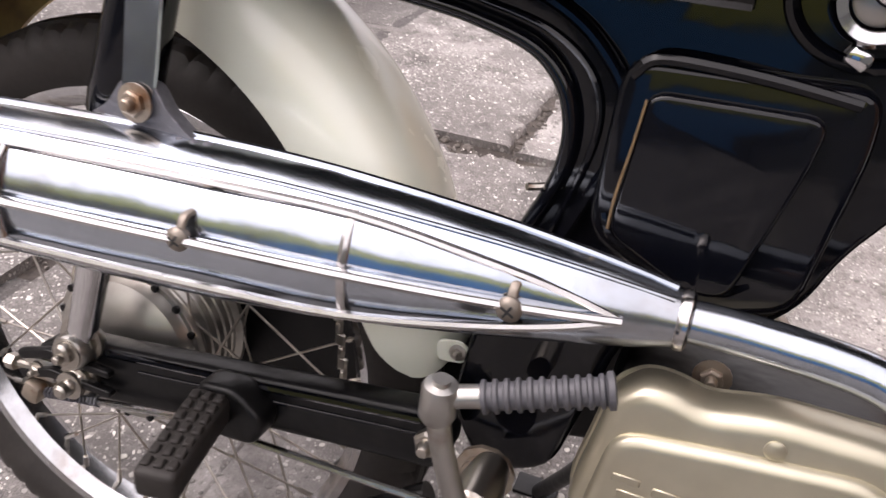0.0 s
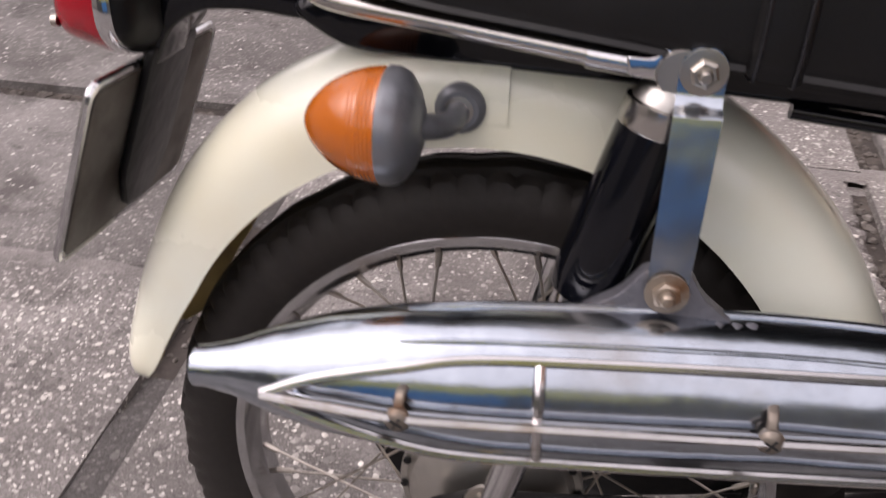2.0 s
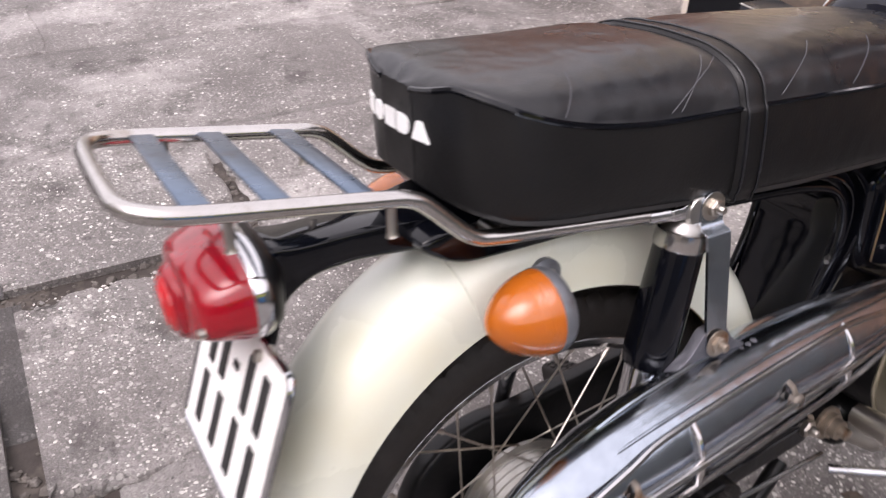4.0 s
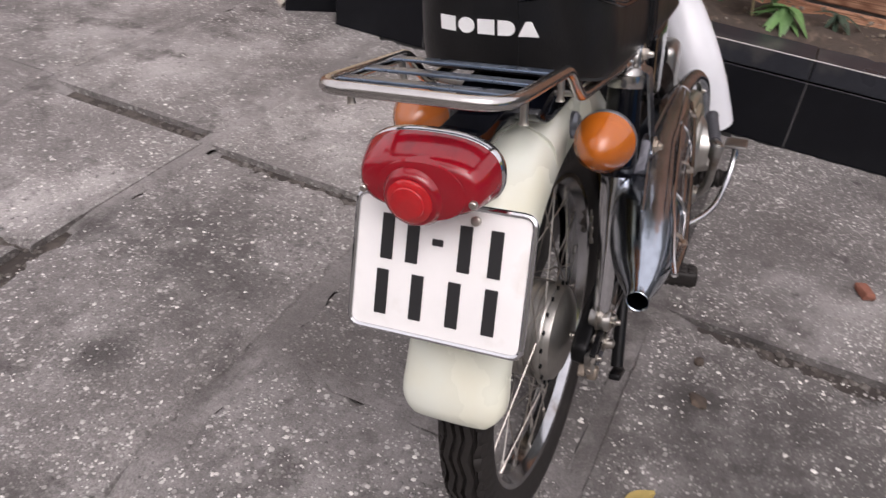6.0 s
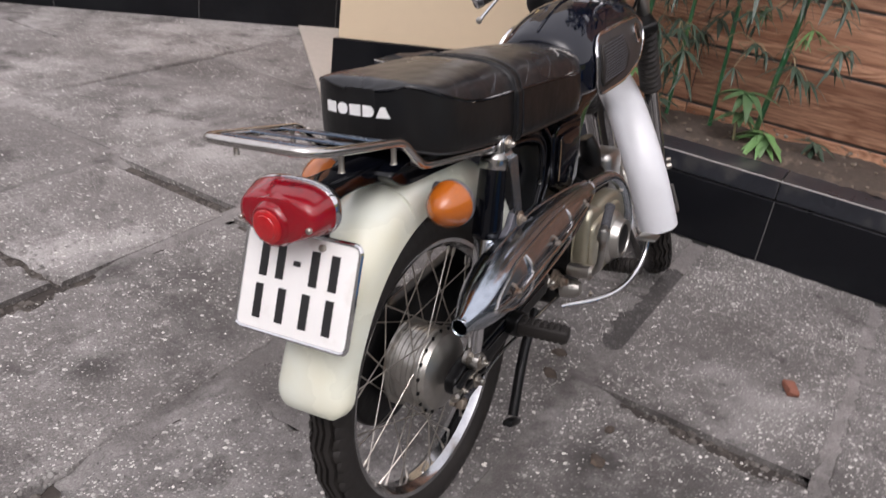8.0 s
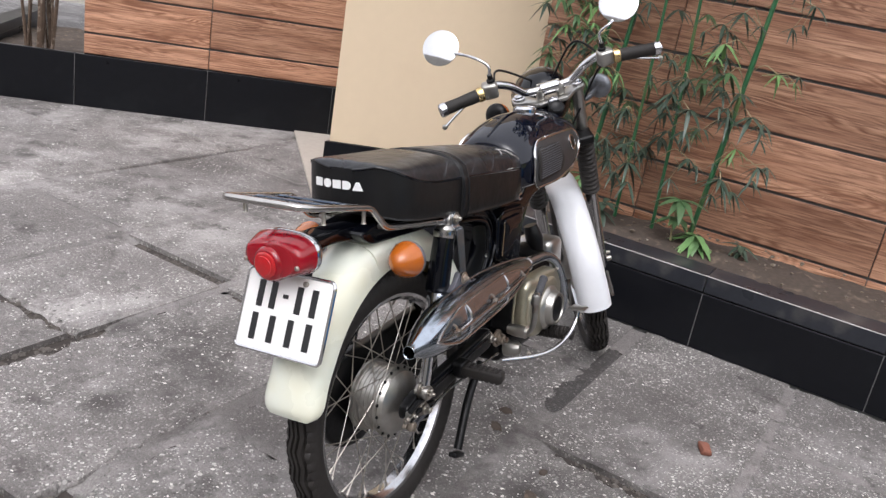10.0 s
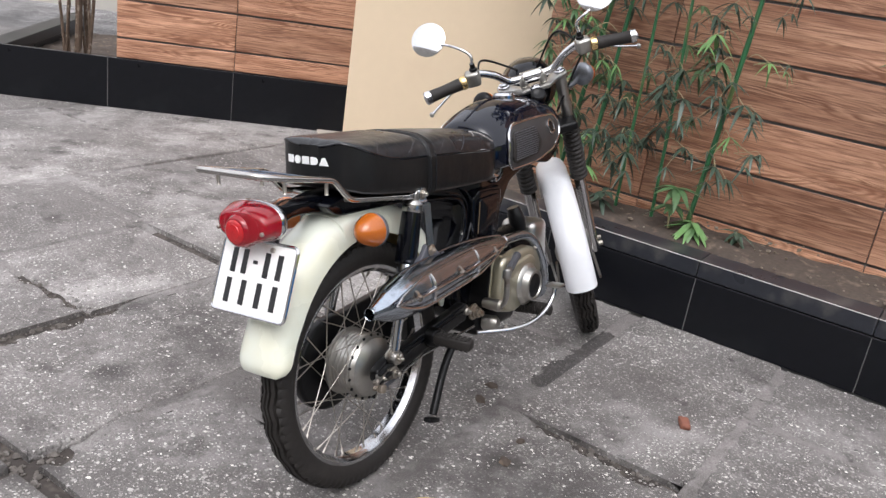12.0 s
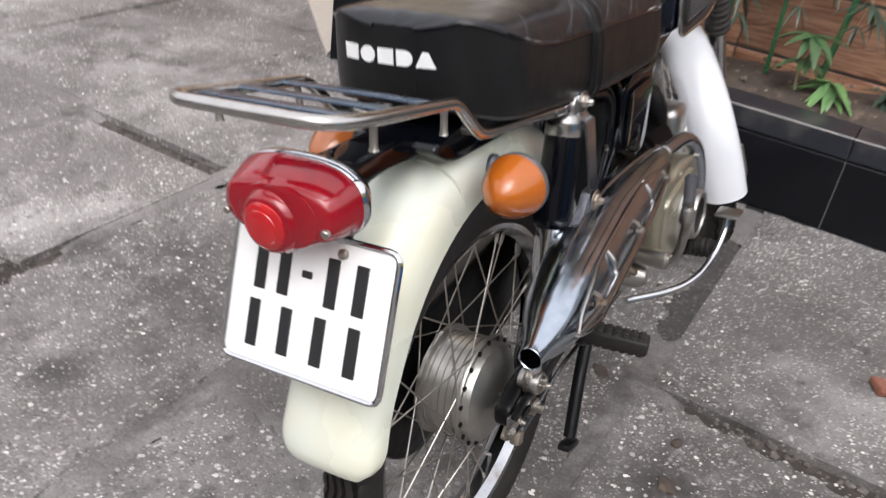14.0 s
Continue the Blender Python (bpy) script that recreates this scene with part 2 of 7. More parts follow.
def slab_material(name, stony, tone=1.35):
    """Washed concrete with pale pebbles, dust, dark stains and painted shade; stony: how much of it shows its pebbles.
    """
    m = bpy.data.materials.new(name)
    m.use_nodes = True
    t = m.node_tree
    b = t.nodes["Principled BSDF"]
    geo = t.nodes.new("ShaderNodeNewGeometry")
    info = t.nodes.new("ShaderNodeObjectInfo")

    def noise_node(scale, detail=5, rough=0.55):
        n = t.nodes.new("ShaderNodeTexNoise")
        n.inputs["Scale"].default_value, n.inputs["Detail"].default_value, n.inputs["Roughness"].default_value = scale, detail, rough
        t.links.new(geo.outputs["Position"], n.inputs["Vector"])
        return n

    def remap(out, a, c, lo=0.0, hi=1.0):
        r = t.nodes.new("ShaderNodeMapRange")
        for k, v in zip((1, 2, 3, 4), (a, c, lo, hi)):
            r.inputs[k].default_value = v
        t.links.new(out, r.inputs[0])
        return r.outputs[0]

    def blend(fac, one, two):
        x = t.nodes.new("ShaderNodeMix")
        x.data_type = "RGBA"
        t.links.new(fac, x.inputs[0])
        for sock, v in ((6, one), (7, two)):
            if isinstance(v, tuple):
                x.inputs[sock].default_value = (*v, 1)
            else:
                t.links.new(v, x.inputs[sock])
        return x.outputs[2]

    def times(a, c):
        x = t.nodes.new("ShaderNodeMath")
        x.operation = "MULTIPLY"
        t.links.new(a, x.inputs[0])
        t.links.new(c, x.inputs[1])
        return x.outputs[0]

    base = blend(remap(noise_node(2.6, 7, 0.62).outputs["Fac"], 0.36, 0.62), tuple(c * tone for c in (0.058, 0.053, 0.051)), tuple(c * tone for c in (0.185, 0.174, 0.168)))
    base = blend(remap(noise_node(230, 4, 0.7).outputs["Fac"], 0.35, 0.65), base, tuple(c * tone for c in (0.07, 0.063, 0.06)))
    warp = t.nodes.new("ShaderNodeMix")
    warp.data_type = "RGBA"
    warp.blend_type = "ADD"
    warp.inputs[0].default_value = 0.006
    t.links.new(geo.outputs["Position"], warp.inputs[6])
    t.links.new(noise_node(70, 2).outputs["Color"], warp.inputs[7])
    base = blend(remap(noise_node(520, 3, 0.7).outputs["Fac"], 0.5, 0.66, 0.0, 0.6), base, tuple(c * tone for c in (0.23, 0.217, 0.207)))
    heights = []
    wear = remap(noise_node(2.6, 5, 0.65).outputs["Fac"], 0.36, 0.56, 0.35 * stony, 1.0 * stony)
    for scale, size, share in ((160, 0.43, 0.55), (106, 0.44, 0.5), (72, 0.42, 0.34)):
        v = t.nodes.new("ShaderNodeTexVoronoi")
        v.inputs["Scale"].default_value = scale
        t.links.new(warp.outputs[2], v.inputs["Vector"])
        sep = t.nodes.new("ShaderNodeSeparateColor")
        t.links.new(v.outputs["Color"], sep.inputs[0])
        grown = t.nodes.new("ShaderNodeMath")
        grown.operation = "SUBTRACT"
        t.links.new(remap(sep.outputs[2], 0, 1, size * 0.55, size * 1.2), grown.inputs[0])
        t.links.new(v.outputs["Distance"], grown.inputs[1])
        mask = times(remap(grown.outputs[0], 0.0, 0.06), remap(sep.outputs[0], 1 - share, 1 - share + 0.02))
        worn = times(mask, wear)
        tint = blend(remap(sep.outputs[1], 0.3, 1.0, 0.0, 1.0), (0.15, 0.141, 0.134), (0.66, 0.635, 0.595))
        ring = times(remap(grown.outputs[0], -0.1, -0.02), remap(sep.outputs[0], 1 - share, 1 - share + 0.02, 0.0, 0.7))
        base = blend(times(ring, wear), base, tuple(c * tone for c in (0.05, 0.046, 0.043)))
        base = blend(worn, base, tint)
        heights.append(worn)
    # dust lies in broad pale drifts, and old damp leaves broad dark ones
    base = blend(remap(noise_node(1.3, 8, 0.68).outputs["Fac"], 0.5, 0.62, 0.0, 0.55), base, tuple(min(0.5, c * tone) for c in (0.25, 0.237, 0.23)))
    base = blend(remap(noise_node(1.0, 7, 0.66).outputs["Fac"], 0.51, 0.63, 0.0, 0.48), base, (0.07, 0.062, 0.058))
    base = blend(remap(noise_node(5.0, 7, 0.68).outputs["Fac"], 0.55, 0.66, 0.0, 0.75), base, (0.05, 0.044, 0.041))
    base = blend(remap(noise_node(2.4, 7, 0.7).outputs["Fac"], 0.53, 0.66, 0.0, 0.5), base, (0.09, 0.082, 0.078))
    base = blend(remap(noise_node(11.0, 5, 0.62).outputs["Fac"], 0.64, 0.73, 0.0, 0.8), base, (0.036, 0.032, 0.03))
    base = blend(remap(noise_node(60.0, 3, 0.6).outputs["Fac"], 0.68, 0.74, 0.0, 0.7), base, (0.03, 0.027, 0.025))
    # old oil and damp stains: place, radius, strength; the first also paints shade
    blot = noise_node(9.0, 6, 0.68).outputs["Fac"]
    for x, y, r, dark in STAINS_AND_SHADE:
        patch_dist = t.nodes.new("ShaderNodeVectorMath")
        patch_dist.operation = "DISTANCE"
        patch_dist.inputs[1].default_value = (x, y, 0.0)
        t.links.new(geo.outputs["Position"], patch_dist.inputs[0])
        darkened = times(remap(patch_dist.outputs["Value"], r * 1.5, r * 0.3, 0.0, 1.0), remap(blot, 0.36, 0.56, 0.15 * dark, dark))
        base = blend(darkened, base, (0.036, 0.032, 0.03))
    shade = t.nodes.new("ShaderNodeHueSaturation")
    t.links.new(base, shade.inputs["Color"])
    t.links.new(remap(info.outputs["Random"], 0, 1, 0.88, 1.12), shade.inputs["Value"])
    t.links.new(shade.outputs[0], b.inputs["Base Color"])
    b.inputs["Roughness"].default_value = 0.78
    bu = t.nodes.new("ShaderNodeBump")
    bu.inputs["Strength"].default_value, bu.inputs["Distance"].default_value = 0.9, 0.0045
    add = t.nodes.new("ShaderNodeMath")
    t.links.new(heights[2], add.inputs[0])
    t.links.new(noise_node(130, 6, 0.7).outputs["Fac"], add.inputs[1])
    t.links.new(add.outputs[0], bu.inputs["Height"])
    t.links.new(bu.outputs[0], b.inputs["Normal"])
    return m


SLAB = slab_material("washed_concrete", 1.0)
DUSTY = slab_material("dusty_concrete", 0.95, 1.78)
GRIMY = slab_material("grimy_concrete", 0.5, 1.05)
MORTAR = slab_material("joint_mortar", 0.2, 1.7)
DARKPATCH = slab_material("dark_mortar_patch", 0.25, 0.5)
DIRTFILL = slab_material("dirt_filled_joint", 0.15, 0.5)


def pebble_material():
    """River pebbles, each with a tint of its own, dusty on top."""
    m = bpy.data.materials.new("pebble")
    m.use_nodes = True
    t = m.node_tree
    b = t.nodes["Principled BSDF"]
    geo = t.nodes.new("ShaderNodeNewGeometry")
    ramp = t.nodes.new("ShaderNodeValToRGB")
    stops = ((0.0, (0.09, 0.084, 0.08)), (0.4, (0.19, 0.179, 0.17)), (0.66, (0.32, 0.302, 0.283)), (0.88, (0.55, 0.525, 0.49)), (1.0, (0.74, 0.715, 0.67)))
    for k, (at, col) in enumerate(stops):
        e = ramp.color_ramp.elements[k] if k < 2 else ramp.color_ramp.elements.new(at)
        e.position, e.color = at, (*col, 1)
    t.links.new(geo.outputs["Random Per Island"], ramp.inputs[0])
    dust = t.nodes.new("ShaderNodeTexNoise")
    dust.inputs["Scale"].default_value, dust.inputs["Detail"].default_value = 2.2, 7
    t.links.new(geo.outputs["Position"], dust.inputs["Vector"])
    amount = t.nodes.new("ShaderNodeMapRange")
    amount.inputs[1].default_value, amount.inputs[2].default_value, amount.inputs[4].default_value = 0.48, 0.66, 0.5
    t.links.new(dust.outputs["Fac"], amount.inputs[0])
    mix = t.nodes.new("ShaderNodeMix")
    mix.data_type = "RGBA"
    mix.inputs[7].default_value = (0.16, 0.148, 0.14, 1)
    t.links.new(amount.outputs[0], mix.inputs[0])
    t.links.new(ramp.outputs[0], mix.inputs[6])
    t.links.new(mix.outputs[2], b.inputs["Base Color"])
    b.inputs["Roughness"].default_value = 0.62
    return m


PEBBLE = pebble_material()


def wood_material(along):
    """Printed wood plank: long grain, growth rings and knots, a tint of its own for each plank."""
    m = bpy.data.materials.new("wood_plank_" + along)
    m.use_nodes = True
    t = m.node_tree
    b = t.nodes["Principled BSDF"]
    co = t.nodes.new("ShaderNodeTexCoord")
    info = t.nodes.new("ShaderNodeObjectInfo")
    off = t.nodes.new("ShaderNodeCombineXYZ")
    mul = t.nodes.new("ShaderNodeMath")
    mul.operation = "MULTIPLY"
    mul.inputs[1].default_value = 37.0
    t.links.new(info.outputs["Random"], mul.inputs[0])
    t.links.new(mul.outputs[0], off.inputs[0])
    t.links.new(mul.outputs[0], off.inputs[2])
    vec = t.nodes.new("ShaderNodeVectorMath")
    t.links.new(co.outputs["Object"], vec.inputs[0])
    t.links.new(off.outputs[0], vec.inputs[1])
    mp = t.nodes.new("ShaderNodeMapping")
    mp.inputs["Scale"].default_value = (1.1, 5.0, 9.0)
    t.links.new(vec.outputs[0], mp.inputs["Vector"])
    rings = t.nodes.new("ShaderNodeTexNoise")
    rings.inputs["Scale"].default_value, rings.inputs["Detail"].default_value, rings.inputs["Distortion"].default_value = 1.1, 3, 0.6
    t.links.new(mp.outputs[0], rings.inputs["Vector"])
    wav = t.nodes.new("ShaderNodeMath")
    wav.operation = "MULTIPLY"
    wav.inputs[1].default_value = 120.0
    t.links.new(rings.outputs["Fac"], wav.inputs[0])
    sn = t.nodes.new("ShaderNodeMath")
    sn.operation = "SINE"
    t.links.new(wav.outputs[0], sn.inputs[0])
    r = t.nodes.new("ShaderNodeMapRange")
    r.inputs[1].default_value = -1
    t.links.new(sn.outputs[0], r.inputs[0])
    mp2 = t.nodes.new("ShaderNodeMapping")
    mp2.inputs["Scale"].default_value = (8.0, 210.0, 240.0)
    t.links.new(vec.outputs[0], mp2.inputs["Vector"])
    grain = t.nodes.new("ShaderNodeTexNoise")
    grain.inputs["Scale"].default_value, grain.inputs["Detail"].default_value = 1.0, 5
    t.links.new(mp2.outputs[0], grain.inputs["Vector"])
    # growth rings show in long lens-shaped stretches only
    mp3 = t.nodes.new("ShaderNodeMapping")
    mp3.inputs["Scale"].default_value = (1.5, 5.0, 9.0)
    t.links.new(vec.outputs[0], mp3.inputs["Vector"])
    where = t.nodes.new("ShaderNodeTexNoise")
    where.inputs["Scale"].default_value, where.inputs["Detail"].default_value = 1.7, 2
    t.links.new(mp3.outputs[0], where.inputs["Vector"])
    wr = t.nodes.new("ShaderNodeMapRange")
    wr.inputs[1].default_value, wr.inputs[2].default_value, wr.inputs[3].default_value = 0.46, 0.62, 0.16
    t.links.new(where.outputs["Fac"], wr.inputs[0])
    ringed = t.nodes.new("ShaderNodeMath")
    ringed.operation = "MULTIPLY"
    t.links.new(r.outputs[0], ringed.inputs[0])
    t.links.new(wr.outputs[0], ringed.inputs[1])
    # broad streaks along the plank
    mp4 = t.nodes.new("ShaderNodeMapping")
    mp4.inputs["Scale"].default_value = (1.6, 24.0, 30.0)
    t.links.new(vec.outputs[0], mp4.inputs["Vector"])
    streak = t.nodes.new("ShaderNodeTexNoise")
    streak.inputs["Scale"].default_value, streak.inputs["Detail"].default_value, streak.inputs["Roughness"].default_value = 1.0, 7, 0.65
    t.links.new(mp4.outputs[0], streak.inputs["Vector"])
    st = t.nodes.new("ShaderNodeMapRange")
    st.inputs[1].default_value, st.inputs[2].default_value = 0.34, 0.66
    t.links.new(streak.outputs["Fac"], st.inputs[0])
    c0 = t.nodes.new("ShaderNodeMix")
    c0.data_type = "RGBA"
    c0.inputs[6].default_value, c0.inputs[7].default_value = (0.3, 0.14, 0.08, 1), (0.6, 0.345, 0.22, 1)
    t.links.new(st.outputs[0], c0.inputs[0])
    c1 = t.nodes.new("ShaderNodeMix")
    c1.data_type = "RGBA"
    c1.inputs[7].default_value = (0.2, 0.085, 0.042, 1)
    t.links.new(ringed.outputs[0], c1.inputs[0])
    t.links.new(c0.outputs[2], c1.inputs[6])
    c2 = t.nodes.new("ShaderNodeMix")
    c2.data_type = "RGBA"
    c2.inputs[7].default_value = (0.15, 0.062, 0.034, 1)
    gr = t.nodes.new("ShaderNodeMapRange")
    gr.inputs[1].default_value, gr.inputs[2].default_value, gr.inputs[4].default_value = 0.45, 0.66, 0.85
    t.links.new(grain.outputs["Fac"], gr.inputs[0])
    t.links.new(gr.outputs[0], c2.inputs[0])
    t.links.new(c1.outputs[2], c2.inputs[6])
    hs = t.nodes.new("ShaderNodeHueSaturation")
    vv = t.nodes.new("ShaderNodeMapRange")
    vv.inputs[3].default_value, vv.inputs[4].default_value = 0.78, 1.3
    t.links.new(info.outputs["Random"], vv.inputs[0])
    t.links.new(vv.outputs[0], hs.inputs["Value"])
    t.links.new(c2.outputs[2], hs.inputs["Color"])
    t.links.new(hs.outputs[0], b.inputs["Base Color"])
    b.inputs["Roughness"].default_value = 0.5
    bu = t.nodes.new("ShaderNodeBump")
    bu.inputs["Strength"].default_value, bu.inputs["Distance"].default_value = 0.25, 0.001
    t.links.new(grain.outputs["Fac"], bu.inputs["Height"])
    t.links.new(bu.outputs[0], b.inputs["Normal"])
    return m


WOOD = wood_material("length")


# ---- mesh helpers ----
def part(name, bm, mat, parent=None, label="", smooth=True, place=None):
    """Link a bmesh as one mesh object under a thing or a part."""
    me = bpy.data.meshes.new(name)
    bmesh.ops.recalc_face_normals(bm, faces=bm.faces)
    bm.to_mesh(me)
    bm.free()
    if smooth:
        me.shade_smooth()
        me.set_sharp_from_angle(angle=radians(38))
    me.materials.append(mat)
    ob = new(name, me)
    if parent:
        ob.parent = parent
    if place is not None:
        ob.matrix_basis = place
    if label:
        tagged(ob, label)
    return ob


def rings_mesh(rings, closed_ring=True, closed_path=False, caps=True, bm=None):
    """Skin a list of rings of equal length."""
    bm = bm or bmesh.new()
    vs = [[bm.verts.new(p) for p in r] for r in rings]
    n = len(rings[0])
    pairs = list(zip(vs, vs[1:])) + ([(vs[-1], vs[0])] if closed_path else [])
    for a, c in pairs:
        for k in range(n if closed_ring else n - 1):
            q = (a[k], a[(k + 1) % n], c[(k + 1) % n], c[k])
            if len(set(q)) == 4:
                bm.faces.new(q)
    if caps and not closed_path and closed_ring:
        bm.faces.new(vs[0])
        bm.faces.new(vs[-1])
    return bm


def smooth_path(pts, steps=6):
    """A Catmull-Rom curve through points."""
    p = [Vector(q) for q in pts]
    p = [2 * p[0] - p[1], *p, 2 * p[-1] - p[-2]]
    out = []
    for k in range(1, len(p) - 2):
        for s in range(steps):
            u = s / steps
            out.append(0.5 * (2 * p[k] + (p[k + 1] - p[k - 1]) * u + (2 * p[k - 1] - 5 * p[k] + 4 * p[k + 1] - p[k + 2]) * u * u + (3 * p[k] - 3 * p[k + 1] + p[k + 2] - p[k - 1]) * u ** 3))
    out.append(p[-2])
    return out


def tube(pts, r, segs=12, closed=False, bm=None, flat=1.0, up=None):
    """A tube along points; r: a radius or one for each point; flat: squash across."""
    pts = [Vector(p) for p in pts]
    n = len(pts)
    rad = [r] * n if isinstance(r, (int, float)) else list(r)
    if len(rad) != n:
        rad = [rad[0] + (rad[-1] - rad[0]) * k / (n - 1) for k in range(n)]
    ref = Vector(up) if up else None
    rings, prev = [], None
    for k in range(n):
        a, c = pts[k - 1] if (k or closed) else pts[k], pts[(k + 1) % n] if (k < n - 1 or closed) else pts[k]
        d = (c - a).normalized()
        if prev is None:
            side = ref or (Vector((0, 0, 1)) if abs(d.z) < 0.9 else Vector((1, 0, 0)))
        else:
            side = prev
        side = (side - d * side.dot(d)).normalized()
        prev = side
        other = d.cross(side)
        rings.append([pts[k] + rad[k] * (math.cos(2 * math.pi * s / segs) * side * flat + math.sin(2 * math.pi * s / segs) * other) for s in range(segs)])
    return rings_mesh(rings, closed_path=closed, bm=bm)


def lathe(profile, origin=(0, 0, 0), axis=(0, 1, 0), segs=32, closed=False, bm=None):
    """Turn (along, radius) points about an axis through origin."""
    ax = Vector(axis).normalized()
    u = ax.orthogonal().normalized()
    w = ax.cross(u)
    o = Vector(origin)
    rings = [[o + ax * h + max(r, 0.0001) * (math.cos(2 * math.pi * s / segs) * u + math.sin(2 * math.pi * s / segs) * w) for s in range(segs)] for h, r in profile]
    return rings_mesh(rings, closed_path=closed, caps=not closed, bm=bm)


def block(c, size, bevel=0.002, segs=2, rot=None, bm=None):
    """A bevelled box."""
    b2 = bmesh.new()
    bmesh.ops.create_cube(b2, size=1)
    bmesh.ops.scale(b2, vec=size, verts=b2.verts)
    if bevel:
        bmesh.ops.bevel(b2, geom=b2.edges[:], offset=bevel, segments=segs, profile=0.5, affect="EDGES")
    m = Matrix.Translation(c) @ (rot or Matrix.Identity(4))
    bmesh.ops.transform(b2, matrix=m, verts=b2.verts)
    if bm is None:
        return b2
    me = bpy.data.meshes.new("t")
    b2.to_mesh(me)
    b2.free()
    bm.from_mesh(me)
    bpy.data.meshes.remove(me)
    return bm


def prism(outline, y0, y1, bevel=0.004, segs=3):
    """A plate with an outline in x and z, from y0 to y1, with rounded edges."""
    bm = bmesh.new()
    a = [bm.verts.new((x, y0, z)) for x, z in outline]
    c = [bm.verts.new((x, y1, z)) for x, z in outline]
    n = len(outline)
    bm.faces.new(a)
    bm.faces.new(c[::-1])
    for k in range(n):
        bm.faces.new((a[k], c[k], c[(k + 1) % n], a[(k + 1) % n]))
    bmesh.ops.recalc_face_normals(bm, faces=bm.faces)
    if bevel:
        rim = [e for e in bm.edges if abs(e.verts[0].co.y - e.verts[1].co.y) < 1e-6]
        bmesh.ops.bevel(bm, geom=rim, offset=bevel, segments=segs, profile=0.5, affect="EDGES", clamp_overlap=True)
    bmesh.ops.triangulate(bm, faces=[f for f in bm.faces if len(f.verts) > 4])
    return bm


def rounded(outline, r, steps=4):
    """Round the corners of a 2D outline."""
    out, n = [], len(outline)
    for k in range(n):
        p0, p1, p2 = Vector(outline[k - 1]), Vector(outline[k]), Vector(outline[(k + 1) % n])
        d0, d2 = (p0 - p1), (p2 - p1)
        q = min(r, d0.length * 0.45, d2.length * 0.45)
        a, c = p1 + d0.normalized() * q, p1 + d2.normalized() * q
        for s in range(steps + 1):
            u = s / steps
            out.append(tuple((1 - u) ** 2 * a + 2 * u * (1 - u) * p1 + u * u * c))
    return out


def bolt(c, axis, r=0.007, h=0.006, washer=0.0, parent=None, mat=None, name="bolt"):
    """A domed hexagon nut on a washer."""
    ax = Vector(axis).normalized()
    bm = bmesh.new()
    w = washer or r * 1.5
    lathe([(0, w), (0.0015, w), (0.0018, w * 0.8)], c, ax, 16, bm=bm)
    lathe([(0.0015, r), (h * 0.8, r), (h, r * 0.8)], c, ax, 6, bm=bm)
    lathe([(h * 0.9, r * 0.55), (h * 1.7, r * 0.5), (h * 1.9, r * 0.35)], c, ax, 10, bm=bm)
    return part(name, bm, mat or STUD, parent)


# ---- ground ----
def sheet(name, x0, x1, y0, y1, z, mat, label, parent=None):
    bm = bmesh.new()
    bm.faces.new([bm.verts.new(p) for p in ((x0, y0, z), (x1, y0, z), (x1, y1, z), (x0, y1, z))])
    ob = part(name, bm, mat, parent, smooth=False)
    return tagged(ob, label, "ground", kind="structure") if not parent else ob


sheet("ground", -400, 400, -400, 400, -0.06, SLAB, "grey concrete ground reaching to the distance")
bm = bmesh.new()
bm.faces.new([bm.verts.new((x, y, -0.018)) for x, y in ((-3.9, -3.3), (1.62, -3.3), (1.62, 2.3), (3.3, 2.3), (3.3, 6.5), (-3.9, 6.5))])
pavement = tagged(part("pavement", bm, DIRT, smooth=False), "grey pavement of washed-concrete slabs with dirty joints", "pavement", kind="structure")

ROW_Y = [-3.35, -2.82, -2.29, -1.76, -1.23, -0.7, -0.14, 0.41, 0.94, 1.53, 2.07, 2.62, 3.27, 3.85, 4.42, 4.95, 5.42, 5.98, 6.54]
ROW_X = {0.41: 0.63, 0.94: 0.12, 1.53: 0.66, 2.07: 0.12, 2.62: 0.74, -0.14: 0.1, 3.27: 0.9, 3.85: 0.4}


# stretches of joint that have lost their mortar: axis across, place, from, to
OPEN = [("y", 0.94, 0.8, 1.34), ("y", 3.27, 1.15, 1.95), ("x", 1.93, 3.27, 3.85), ("x", 1.43, 3.87, 4.4), ("y", 2.07, -3.9, 0.18), ("x", 0.13, 2.07, 2.4), ("x", 0.66, 1.62, 2.0), ("x", 0.7, 2.09, 2.5), ("y", 1.53, -0.44, -0.3), ("x", -0.39, 1.36, 1.68), ("x", 0.63, 0.36, 0.78)]
WIDE = [("y", 1.53, -3.0, 0.8), ("y", 0.94, -0.2, 0.7), ("x", 0.74, 2.5, 3.6), ("y", 2.07, -3.9, 1.2), ("x", 0.66, 1.4, 2.2), ("x", -0.39, 0.9, 2.3), ("x", 0.63, 0.3, 0.9), ("x", 0.7, 2.0, 2.7)]
NARROW = [("x", 0.12, 2.1, 2.6), ("y", 0.41, 0.66, 1.6), ("y", 3.27, 0.8, 3.0), ("x", 1.93, 3.2, 4.1), ("x", 1.43, 3.8, 4.5)]


def worn(x, y):
    """How ragged a slab's edge is: open joints have broken edges."""
    for axis, p, lo, hi in OPEN:
        across, along = (x, y) if axis == "x" else (y, x)
        if abs(across - p) < 0.05 and lo - 0.05 < along < hi + 0.05 and p not in (1.93, 1.43, 3.27):
            return 5.2
    return 1.0 if abs(y - 3.3) < 0.2 else 1.9


